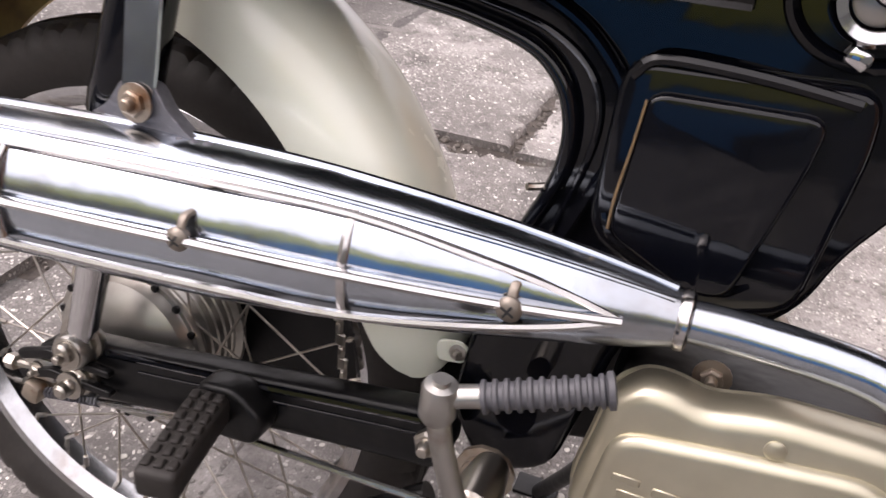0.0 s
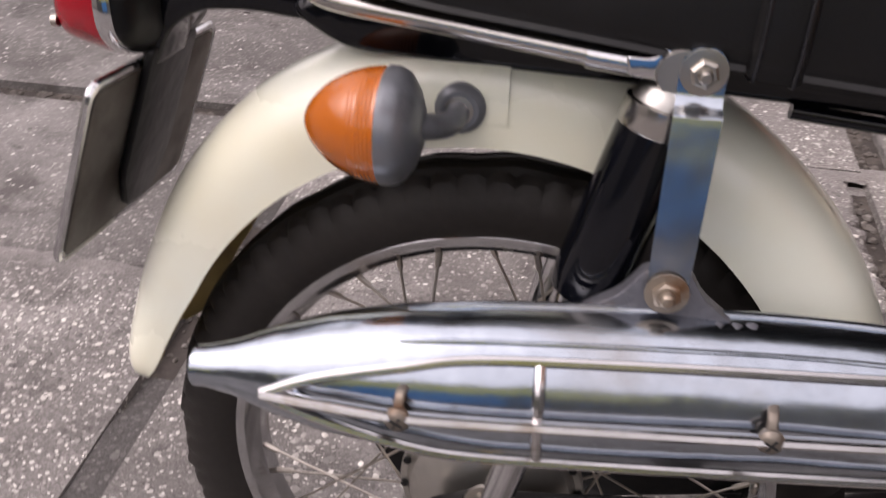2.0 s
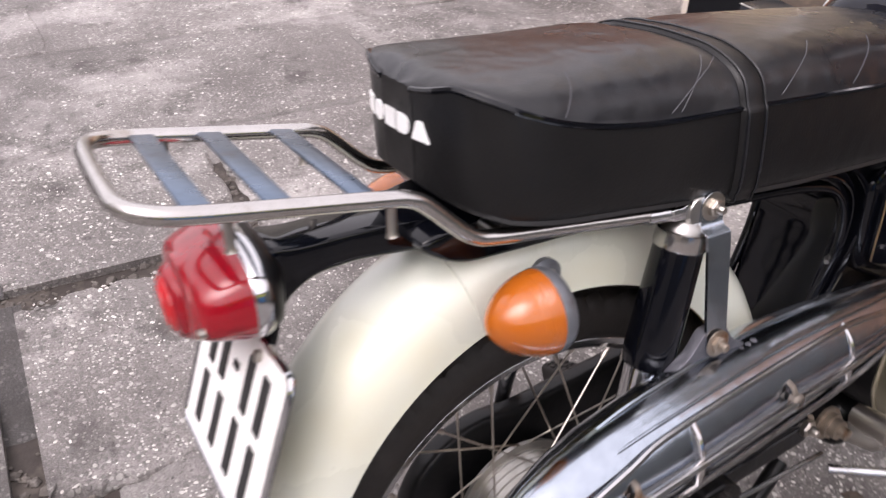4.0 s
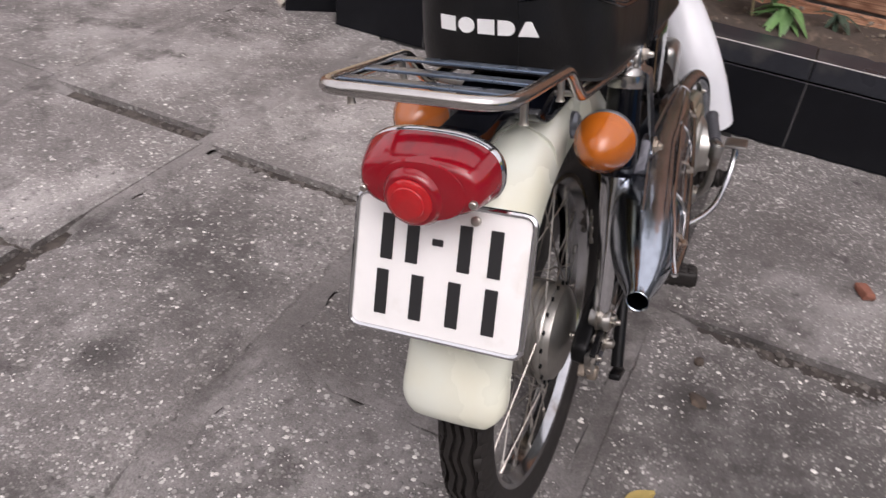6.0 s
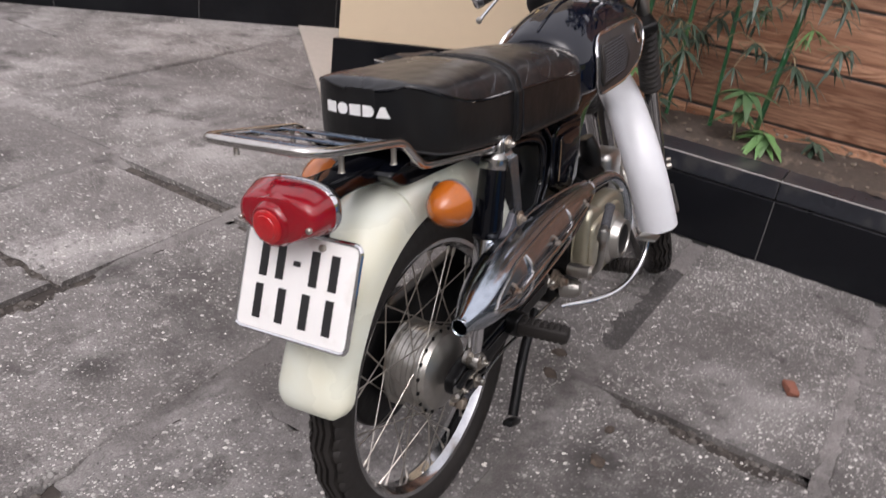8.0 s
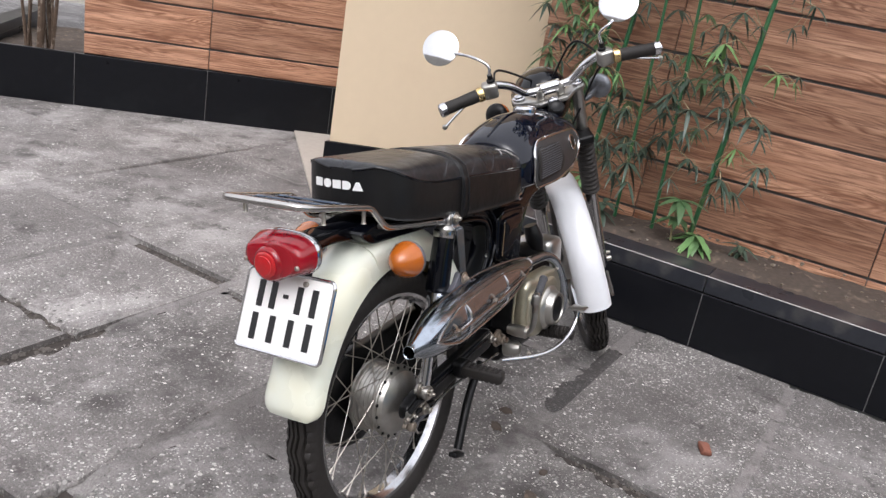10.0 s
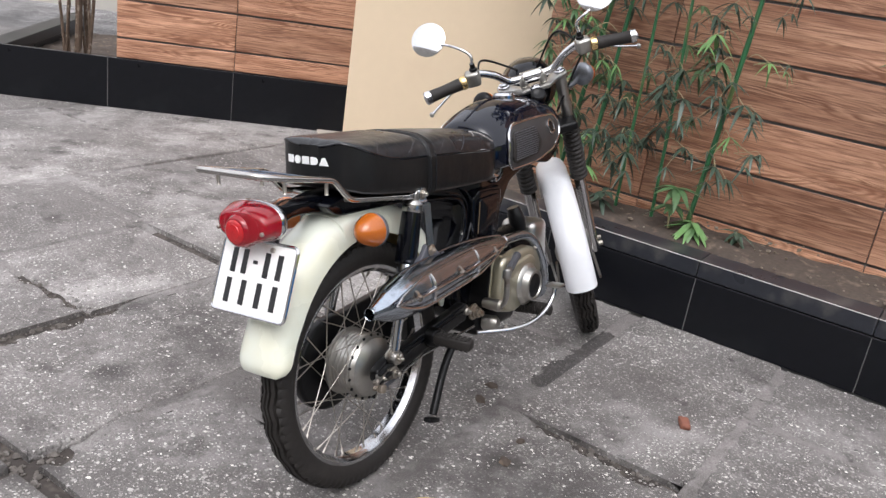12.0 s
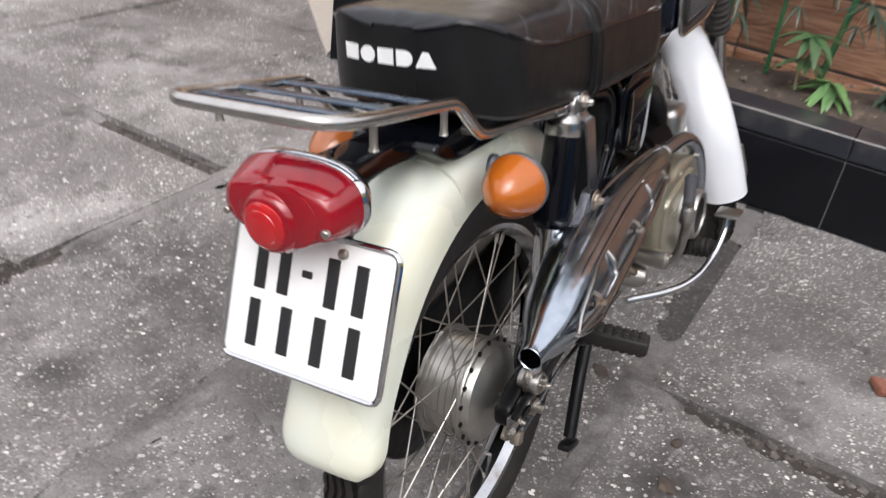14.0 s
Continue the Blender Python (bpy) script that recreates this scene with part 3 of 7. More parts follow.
def gap(axis, v, x, y):
    """Half the width of a joint."""
    at = x if axis == "y" else y
    if any(a == axis and abs(v - p) < 0.03 and lo - 0.3 < at < hi + 0.3 for a, p, lo, hi in NARROW):
        return 0.006
    if axis == "y" and abs(v - 0.94) < 0.02 and at > 0.7:
        return 0.026
    if (axis == "x" and abs(v - 0.7) < 0.02 and 2.0 < at < 2.7) or (axis == "y" and abs(v - 2.07) < 0.02 and at < 0.1):
        return 0.03
    if axis == "x" and abs(v + 0.39) < 0.02 and at < 2.05:
        return 0.024
    return 0.014 if any(a == axis and abs(v - p) < 0.03 and lo < at < hi for a, p, lo, hi in WIDE) else 0.006


# outline, middle, height and tilt of each slab laid
PLANES = []


def slab(x0, x1, y0, y1, rng):
    """One slab with a worn, uneven outline and a slight tilt."""
    cx, cy = (x0 + x1) / 2, (y0 + y1) / 2
    x0, x1 = x0 + gap("x", x0, cx, cy), x1 - gap("x", x1, cx, cy)
    y0, y1 = y0 + gap("y", y0, cx, cy), y1 - gap("y", y1, cx, cy)
    ring, step = [], 0.014
    for a, c in (((x0, y0), (x1, y0)), ((x1, y0), (x1, y1)), ((x1, y1), (x0, y1)), ((x0, y1), (x0, y0))):
        n = max(2, int(math.dist(a, c) / step))
        ring += [(a[0] + (c[0] - a[0]) * k / n, a[1] + (c[1] - a[1]) * k / n) for k in range(n)]
    z, tx, ty = rng.uniform(-0.002, 0.002), rng.uniform(-0.003, 0.003), rng.uniform(-0.004, 0.004)

    def rim(inset, dz, wob):
        out = []
        for x, y in ring:
            d = noise.noise(Vector((x * 5, y * 5, z * 900))) * wob * 0.8 + noise.noise(Vector((x * 14, y * 14, 5))) * wob * 0.8 + noise.noise(Vector((x * 45, y * 45, 9))) * wob * 0.5
            k = inset + abs(d) * worn(x, y)
            out.append((x + (k if x < cx else -k) * (1 if abs(x - cx) > abs(x1 - x0) / 2 - 0.001 else 0), y + (k if y < cy else -k) * (1 if abs(y - cy) > abs(y1 - y0) / 2 - 0.001 else 0), z + tx * (x - cx) + ty * (y - cy) + dz))
        return out

    PLANES.append((x0, x1, y0, y1, cx, cy, z, tx, ty))
    bm = rings_mesh([rim(0, -0.05, 0), rim(0, -0.014, 0.005), rim(0.0015, -0.0035, 0.012), rim(0.006, 0, 0.015)], caps=False)
    bm.verts.ensure_lookup_table()
    n = len(ring)
    bm.faces.new(bm.verts[-n:])
    return bm


# ---- walls ----
def cladding(name, label, origin, along, length, top, joint0, start_rows, pitch=0.212, run=0.9, height=2.6):
    """A wall clad with wood planks over a dark stone base; local x runs along the wall, local y into it."""
    a = math.atan2(along[1], along[0])
    m = Matrix.Translation((*origin, 0)) @ Matrix.Rotation(a, 4, "Z")
    bm = bmesh.new()
    block((length / 2, 0.12, height / 2 - 0.05), (length, 0.2, height + 0.1), 0, bm=bm)
    wall = tagged(part(name, bm, GROUT, None, smooth=False, place=m), label, "wall", kind="structure")
    z, rows = start_rows, []
    while z < height - 0.05:
        rows.append((max(z, top), min(z + pitch, height)))
        z += pitch
    for z0, z1 in rows:
        x = joint0 - 5 * run
        while x < length:
            a0, a1 = max(0, x), min(length, x + run)
            if a1 - a0 > 0.03:
                p = block((0, 0, 0), (a1 - a0 - 0.0035, 0.014, z1 - z0 - 0.011), 0.004, 3)
                part("plank", p, WOOD, wall, smooth=False, place=Matrix.Translation(((a0 + a1) / 2, 0.014, (z0 + z1) / 2)))
            x += run
    part("trim", block((length / 2, 0.004, top - 0.002), (length, 0.012, 0.007), 0.001, 1), GROUT, wall, smooth=False)
    return wall, m


# right-hand garden wall behind the planter: faces -x
wall_east, _ = cladding("wall_east", "brown wood-plank wall behind the planter", (2.1, 1.9), (0, -1), 1.85, 0.2, 1.58, 0.07, height=2.4)
# far wall at an angle, on a black stone base
FAR_O, FAR_D = (1.777, 4.303), (0.663, -0.7486)
wall_far, FAR_M = cladding("wall_far", "brown wood-plank wall on a black stone base", FAR_O, FAR_D, 2.3, 0.285, 0.66, 0.19, height=1.7)
for k in range(5):
    part("grout_line", block((0, 0, 0), (0.0026, 0.003, 0.28), 0, 0), GROUT, wall_far, smooth=False, place=Matrix.Translation((-0.04 + 0.7 * k, -0.0165, 0.1435)))
    part("base_tile", block((0, 0, 0), (0.697, 0.03, 0.287), 0.002, 1), TILE, wall_far, smooth=False, place=Matrix.Translation((-0.04 + 0.7 * k - 0.7 + 0.35, -0.001, 0.1435)))

# beige wall corner with a black stone plinth
COL_A, COL_B = Vector((1.615, 2.44, 0)), Vector((2.1, 1.78, 0))
col_dir = (COL_B - COL_A).normalized()
col_m = Matrix.Translation(COL_A) @ Matrix.Rotation(math.atan2(col_dir.y, col_dir.x), 4, "Z")
L = (COL_B - COL_A).length
bm = bmesh.new()
foot = [(0.0, 0.0), (L + 0.3, 0.0), (L + 0.3, 0.9), (0.45, 0.75)]
vs = [[bm.verts.new((x, y, z)) for x, y in foot] for z in (0.3, 2.2)]
for k in range(4):
    bm.faces.new((vs[0][k], vs[0][(k + 1) % 4], vs[1][(k + 1) % 4], vs[1][k]))
bm.faces.new(vs[0]), bm.faces.new(vs[1])
wall_corner = tagged(part("wall_corner", bm, BEIGE, None, smooth=False, place=col_m), "beige rendered wall corner with a black stone plinth", "wall", kind="structure")
bm = bmesh.new()
foot = [(-0.02, -0.012), (L + 0.3, -0.012), (L + 0.3, 0.7), (0.42, 0.74)]
vs = [[bm.verts.new((x, y, z)) for x, y in foot] for z in (-0.05, 0.298)]
for k in range(4):
    bm.faces.new((vs[0][k], vs[0][(k + 1) % 4], vs[1][(k + 1) % 4], vs[1][k]))
bm.faces.new(vs[0]), bm.faces.new(vs[1])
part("plinth", bm, TILE, wall_corner, smooth=False)

# pale concrete strip beside the corner
bm = bmesh.new()
ring = [(1.6, 2.47), (2.56, 3.44), (2.95, 3.1), (2.2, 2.6)]
lo, hi = [[bm.verts.new((x, y, z)) for x, y in ring] for z in (-0.04, 0.012)]
for k in range(4):
    bm.faces.new((lo[k], lo[(k + 1) % 4], hi[(k + 1) % 4], hi[k]))
bm.faces.new(hi)
tagged(part("concrete_strip", bm, PALE, smooth=False), "pale bare concrete strip beside the beige wall corner", "pavement", kind="structure")


# ---- planters ----
def planter_wall(name, label, m, length, tile, offset, depth, soil=0.262, top=LEDGE):
    """A low wall of black tiles with a stone ledge, and soil behind it; local x along, local y into the bed."""
    bm = block((length / 2, 0.045, 0.08), (length, 0.07, 0.24), 0)
    w = tagged(part(name, bm, GROUT, None, smooth=False, place=m), label, "planter", kind="structure")
    x = offset
    while x < length:
        a0, a1 = max(0, x), min(length, x + tile)
        if a1 - a0 > 0.02:
            part("tile", block((0, 0, 0), (a1 - a0 - 0.003, 0.014, 0.2), 0.0015, 1), TILE, w, smooth=False, place=Matrix.Translation(((a0 + a1) / 2, 0.005, 0.101)))
            part("ledge_stone", block((0, 0, 0), (a1 - a0 - 0.002, 0.125, 0.062), 0.004, 2), top, w, smooth=False, place=Matrix.Translation(((a0 + a1) / 2, 0.059, 0.237)))
            part("grout_line", block((0, 0, 0), (0.0026, 0.003, 0.198), 0, 0), GROUT, w, smooth=False, place=Matrix.Translation((a1, -0.0018, 0.101)))
        x += tile
    # thin pale strip along the ledge's front top edge
    if top is LEDGE:
        part("ledge_edge", block((length / 2, -0.003, 0.2655), (length, 0.003, 0.0035), 0.0008, 1), PALE_LINE, w, smooth=False)
    nx, ny = int(length / 0.05), max(6, int(depth / 0.04))
    rows = []
    for j in range(ny + 1):
        y = 0.1 + depth * j / ny
        rows.append([(length * i / nx, y, soil + 0.03 * math.sin(math.pi * j / ny) - 0.02 * j / ny + 0.022 * noise.noise(Vector((i * 0.6, j * 0.6, 1))) + 0.012 * noise.noise(Vector((i * 1.7, j * 1.7, 7)))) for i in range(nx + 1)])
    part("soil", rings_mesh(rows, closed_ring=False), SOIL, w)
    return w


planter = planter_wall("planter_wall", "low black-tiled planter wall with a grey stone ledge and soil", Matrix.Translation((1.592, 2.25, 0)) @ Matrix.Rotation(radians(-90), 4, "Z"), 2.65, 0.575, -0.245, 0.415)
left_m = FAR_M @ Matrix.Translation((-0.76, -0.002, 0.0))
planter_left = planter_wall("planter_wall", "low black-tiled planter wall with dry soil", left_m, 0.75, 0.75, 0.0, 1.9, 0.13, TILE)
side_m = FAR_M @ Matrix.Translation((-0.76, 2.0, 0.0)) @ Matrix.Rotation(radians(-90), 4, "Z")
for part_name, bm, mat in (("tile", block((1.0, 0.05, 0.1), (1.88, 0.07, 0.205), 0.0015, 1), TILE), ("ledge_stone", block((1.0, 0.06, 0.237), (1.88, 0.125, 0.062), 0.004, 2), TILE)):
    bmesh.ops.transform(bm, matrix=left_m.inverted() @ side_m, verts=bm.verts)
    part(part_name, bm, mat, planter_left, smooth=False)
bm = block((-0.4, 2.9, 1.2), (7.0, 0.15, 2.0), 0)
tagged(part("wall_back", bm, RENDER, None, smooth=False, place=FAR_M @ Matrix.Translation((-1.2, 0.0, 0.0))), "grey plastered wall behind the far planter", "wall", kind="structure")

# ---- plain unseen walls, added to close the place and tone reflections ----
# wall_lane and wall_south are dark so that the bodywork reflects dark
for nm, c, size, mat, lab in (("wall_lane", (2.28, -6.0, 0.75), (0.3, 12.0, 1.7), LANEWALL, "unseen dark wall, added to keep reflections dark"), ("wall_south", (0, -7.0, 1.8), (18, 0.3, 3.8), LANEWALL, "unseen dark wall behind the view, added for reflections"), ("wall_west", (-8.0, -2.5, 2.2), (0.3, 21, 4.6), RENDER, "unseen plain wall, added to close the place")):
    tagged(part(nm, block(c, size, 0), mat, smooth=False), lab, "wall", kind="structure")
# coloured panels, known only from their reflections in the silencer
tagged(part("wall_panel", block((-0.5, -6.83, 2.8), (8, 0.03, 1.2), 0), GREENWALL, smooth=False), "yellow-green painted panel on a plain wall", "wall", kind="structure")
tagged(part("wall_panel", block((-0.1, -6.83, 1.2), (3.6, 0.03, 1.9), 0), BLUEWALL, smooth=False), "blue-painted panel on a plain wall", "wall", kind="structure")


# ---- the motorcycle ----
bike = tagged(new("motorcycle"), "vintage black and ivory motorcycle leaning on its side stand", "motorcycle")
bike.matrix_world = pose(0.118, 1.017, 0, -9.5, 0, 1.0)
bike.empty_display_size = 0.1

AXLE = Vector((-0.008, 0, 0.272))
RAKE, STEER = radians(28), radians(38)
FRONT = Vector((1.165, 0, 0.272))
s_axis = Vector((-math.sin(RAKE), 0, math.cos(RAKE)))
s_fwd = Vector((math.cos(RAKE), 0, math.sin(RAKE)))
PIVOT = FRONT - 0.06 * s_fwd
# steering frame: x forward, y left, z along the steering axis, turned to the left
TURNED = Matrix.Translation(PIVOT) @ Matrix.Rotation(STEER, 4, s_axis) @ Matrix(((s_fwd.x, 0, s_axis.x, 0), (0, 1, 0, 0), (s_fwd.z, 0, s_axis.z, 0), (0, 0, 0, 1)))


TURNED_WHEEL = Matrix.Translation(PIVOT) @ Matrix.Rotation(radians(34), 4, s_axis) @ Matrix(((s_fwd.x, 0, s_axis.x, 0), (0, 1, 0, 0), (s_fwd.z, 0, s_axis.z, 0), (0, 0, 0, 1)))


def steered(bm):
    bmesh.ops.transform(bm, matrix=TURNED, verts=bm.verts)
    return bm


def wheel(name, label, hub_bm, move, tread, flange=0.062):
    """A spoked wheel: hub > tyre, rim, spokes; made at the origin about the y axis, then moved."""
    def moved(bm):
        bmesh.ops.transform(bm, matrix=move, verts=bm.verts)
        return bm

    hub = part(name, moved(hub_bm), ALLOY, bike, label)
    # tyre with zigzag tread grooves
    cols = [(-0.021, 0.222), (-0.029, 0.232), (-0.0335, 0.247), (-0.031, 0.26), (-0.0265, 0.268), (-0.0262, 0.2675), (-0.021, 0.2725), (-0.0195, 0.2665), (-0.0165, 0.2666), (-0.0152, 0.2745), (-0.008, 0.2766), (-0.0068, 0.27), (-0.0036, 0.2702), (-0.0026, 0.277)]
    cols = cols + [(-y, r) for y, r in reversed(cols)]
    rings, n = [], 336
    for k in range(n):
        a = 2 * math.pi * k / n
        zig = 0.0036 * (abs((k % 12) - 6) / 3 - 1) * tread
        cut = 0.0038 if k % 4 == 0 else 0.0
        ring = []
        for y, r in cols:
            yy = y + zig * (1 if r > 0.268 else 0)
            rr = r - (cut if 0.0205 < abs(y) < 0.0315 and r > 0.255 else 0)
            ring.append((rr * math.cos(a), yy, rr * math.sin(a)))
        rings.append(ring)
    part("tyre", moved(rings_mesh(rings, closed_path=True)), RUBBER, hub, "worn black rubber tyre")
    rim_profile = [(-0.021, 0.2255), (-0.0225, 0.2235), (-0.021, 0.2165), (-0.015, 0.2125), (-0.009, 0.2065), (0.009, 0.2065), (0.015, 0.2125), (0.021, 0.2165), (0.0225, 0.2235), (0.021, 0.2255), (0.018, 0.222), (0, 0.214), (-0.018, 0.222)]
    part("rim", moved(lathe(rim_profile, segs=96, closed=True)), RIMCHROME, hub, "chromed steel rim")
    for k in range(36):
        side = 1 if k % 2 else -1
        lean = 1 if (k // 2) % 2 else -1
        a1 = 2 * math.pi * (k + 0.5) / 36
        a0 = a1 + lean * radians(52)
        p0 = Vector((flange * math.cos(a0), side * 0.029, flange * math.sin(a0)))
        p1 = Vector((0.207 * math.cos(a1), side * 0.004, 0.207 * math.sin(a1)))
        bm = tube([p0, p1], 0.0012, 6)
        tube([p1 + (p0 - p1).normalized() * 0.014, p1], 0.0026, 6, bm=bm)
        part("spoke", moved(bm), STUD, hub)
    return hub


def rear_hub():
    prof = [(-0.058, 0.014), (-0.057, 0.022), (-0.055, 0.036), (-0.05, 0.052), (-0.043, 0.065), (-0.036, 0.068), (-0.034, 0.0695), (-0.034, 0.074), (-0.032, 0.0755), (-0.028, 0.0755), (-0.027, 0.069)]
    for k in range(5):
        a = -0.024 + 0.0098 * k
        prof += [(a, 0.069), (a + 0.001, 0.0673), (a + 0.0042, 0.0673), (a + 0.0052, 0.069), (a + 0.009, 0.069)]
    prof += [(0.026, 0.0755), (0.031, 0.0755), (0.033, 0.065), (0.05, 0.03), (0.055, 0.014)]
    return lathe(prof, segs=56)


def front_hub():
    return lathe([(-0.05, 0.014), (-0.046, 0.035), (-0.036, 0.06), (-0.03, 0.066), (-0.022, 0.064), (0.022, 0.064), (0.03, 0.066), (0.036, 0.045), (0.05, 0.014)], segs=40)


wheel("rear_wheel", "spoked rear wheel with a ribbed alloy drum hub", rear_hub(), Matrix.Translation(AXLE), 1, 0.072)
wheel("front_wheel", "spoked front wheel turned to the left", front_hub(), TURNED_WHEEL @ Matrix.Translation((0.06, 0, 0)) @ Matrix.Rotation(RAKE, 4, "Y"), 1)

rear_hub_ob = bpy.data.objects["rear_wheel"]
# raised black dots stand in for the dark holes round the flange
for k in range(18):
    a = 2 * math.pi * (k + 0.3) / 18
    part("hub_hole_dot", lathe([(0, 0.0034), (0.003, 0.0034), (0.0035, 0.002)], AXLE + Vector((0.0715 * math.cos(a), -0.0335, 0.0715 * math.sin(a))), (0, -1, 0), 8), SATIN, rear_hub_ob)

# mudguards
def mudguard(a0, a1, shape, steps=96):
    """A deep valanced mudguard swept over a wheel's axis at the origin; shape(u) gives crown radius, skirt radius and half width."""
    rings = []
    for k in range(steps + 1):
        u = k / steps
        a = a0 + (a1 - a0) * u
        crown, skirt, w = shape(u)
        top = crown - skirt
        deep = min(0.05, top * 0.75)
        bow = [radians(q) for q in (0, 12, 26, 42, 58, 74, 90)]
        outer = [(-w, skirt), (-w, skirt + (top - deep) * 0.5)] + [(-w * math.cos(q) ** 0.85 if q < 1.5 else 0.0, crown - deep + deep * math.sin(q) ** 0.9) for q in bow]
        outer = outer + [(-y, r) for y, r in reversed(outer[:-1])]
        inner = [(y * (1 - 0.003 / max(w, 0.01)) * 0.965, r - (0.0025 if abs(y) < w * 0.9 else 0.0)) for y, r in reversed(outer)]
        sec = outer + inner
        rings.append([(r * math.cos(a), y, r * math.sin(a)) for y, r in sec])
    return rings_mesh(rings)


CROWN = np.polyfit((14, 20, 38, 49, 63, 85, 110, 130, 145, 155, 163, 168, 172), (0.293, 0.301, 0.326, 0.337, 0.353, 0.368, 0.372, 0.357, 0.337, 0.325, 0.322, 0.326, 0.328), 6)


SKIRT = np.polyfit((14, 23, 49, 57, 64, 71, 80, 100, 121, 133, 146, 156, 169), (0.246, 0.245, 0.266, 0.274, 0.282, 0.292, 0.298, 0.304, 0.297, 0.291, 0.281, 0.275, 0.272), 5)


def rear_guard(u):
    # u: 0 at the front foot, 1 at the tail
    crown = float(np.polyval(CROWN, 14 + 151.5 * u))
    skirt = float(np.polyval(SKIRT, 14 + 151.5 * u))
    w = 0.057
    if u > 0.86:
        v = (u - 0.86) / 0.14
        skirt += 0.012 * v
        w += 0.008 * v * v
        if v > 0.62:
            q = (v - 0.62) / 0.38
            w *= math.sqrt(max(0.0, 1 - 0.55 * q ** 3))
            mid, k = (crown + skirt) / 2, math.sqrt(max(0.0, 1 - q * q)) * 0.8 + 0.2
            crown, skirt = mid + (crown - mid) * k, mid + (skirt - mid) * k
    if u < 0.14:
        crown, skirt = crown + 0.013 * (1 - u / 0.14) ** 1.5, skirt + 0.015 * (1 - u / 0.14) ** 1.5
    if u < 0.05:
        q = (0.05 - u) / 0.05
        w -= 0.01 * q * q
        mid, k = (crown + skirt) / 2, math.sqrt(max(0.0, 1 - q * q)) * 0.55 + 0.45
        crown, skirt = mid + (crown - mid) * k, mid + (skirt - mid) * k
    return crown, skirt, w


bm = mudguard(radians(14), radians(165.5), rear_guard)
bmesh.ops.translate(bm, vec=AXLE, verts=bm.verts)
rear_fender = part("rear_fender", bm, IVORY, bike, "ivory painted deep rear mudguard")
# the unpainted underside is stained yellow-brown
rear_fender.data.materials.append(UNDERSIDE)
for face in rear_fender.data.polygons:
    out = Vector((face.center.x - AXLE.x, 0, face.center.z - AXLE.z)).normalized()
    if face.normal.dot(out) < -0.35 or face.normal.y * face.center.y < -0.001:
        face.material_index = 1


def patch(u):
    crown, _, w = rear_guard((u * 16.5 + 91.0 - 14) / 151.5)
    return crown + 0.0016, crown - 0.052, w + 0.0013


bm = mudguard(radians(91.0), radians(107.5), patch, 16)
bmesh.ops.translate(bm, vec=AXLE, verts=bm.verts)
part("fender_seam", bm, IVORY, rear_fender)
part("fender_lug", prism(rounded([(0.272, 0.374), (0.291, 0.377), (0.2985, 0.37), (0.295, 0.3605), (0.274, 0.357)], 0.006), -0.044, -0.0405, 0.001), IVORY, rear_fender)
bolt((0.289, -0.044, 0.3685), (0, -1, 0), 0.0042, 0.004, parent=rear_fender)


def front_guard(u):
    crown = 0.312 + 0.012 * math.sin(math.pi * u)
    skirt = 0.262 + 0.012 * math.sin(math.pi * u)
    w = 0.048
    if u > 0.9:
        crown += 0.01 * ((u - 0.9) / 0.1) ** 2
    return crown, skirt, w


bm = mudguard(radians(40), radians(192), front_guard)
bmesh.ops.transform(bm, matrix=TURNED_WHEEL @ Matrix.Translation((0.06, 0, 0)) @ Matrix.Rotation(RAKE, 4, "Y"), verts=bm.verts)
front_fender = part("front_fender", bm, WHITE, bike, "white painted deep front mudguard")
for s in (-1, 1):
    pts = [(-0.255, s * 0.0565, 0.03), (-0.2, s * 0.066, -0.06), (-0.02, s * 0.07, -0.02)]
    bm = tube(smooth_path(pts, 5), 0.004, 8)
    bmesh.ops.transform(bm, matrix=TURNED_WHEEL @ Matrix.Translation((0.06, 0, 0)) @ Matrix.Rotation(RAKE, 4, "Y"), verts=bm.verts)
    part("fender_stay", bm, STEEL, front_fender)

# pressed-steel frame
spine = rounded([(-0.16, 0.655), (-0.1, 0.668), (0.1, 0.662), (0.34, 0.655), (0.44, 0.67), (0.6, 0.69), (0.76, 0.77), (0.83, 0.75), (0.86, 0.66), (0.8, 0.62), (0.68, 0.635), (0.57, 0.6), (0.523, 0.53), (0.507, 0.505), (0.495, 0.47), (0.47, 0.445), (0.4, 0.42), (0.37, 0.3), (0.32, 0.28), (0.29, 0.33), (0.303, 0.42), (0.325, 0.485), (0.342, 0.54), (0.336, 0.577), (0.31, 0.597), (0.2, 0.615), (0.05, 0.622), (-0.12, 0.628)], 0.02)
frame_body = part("frame", prism(spine, -0.052, 0.052, 0.012), BLACK, bike, "black gloss pressed-steel frame")
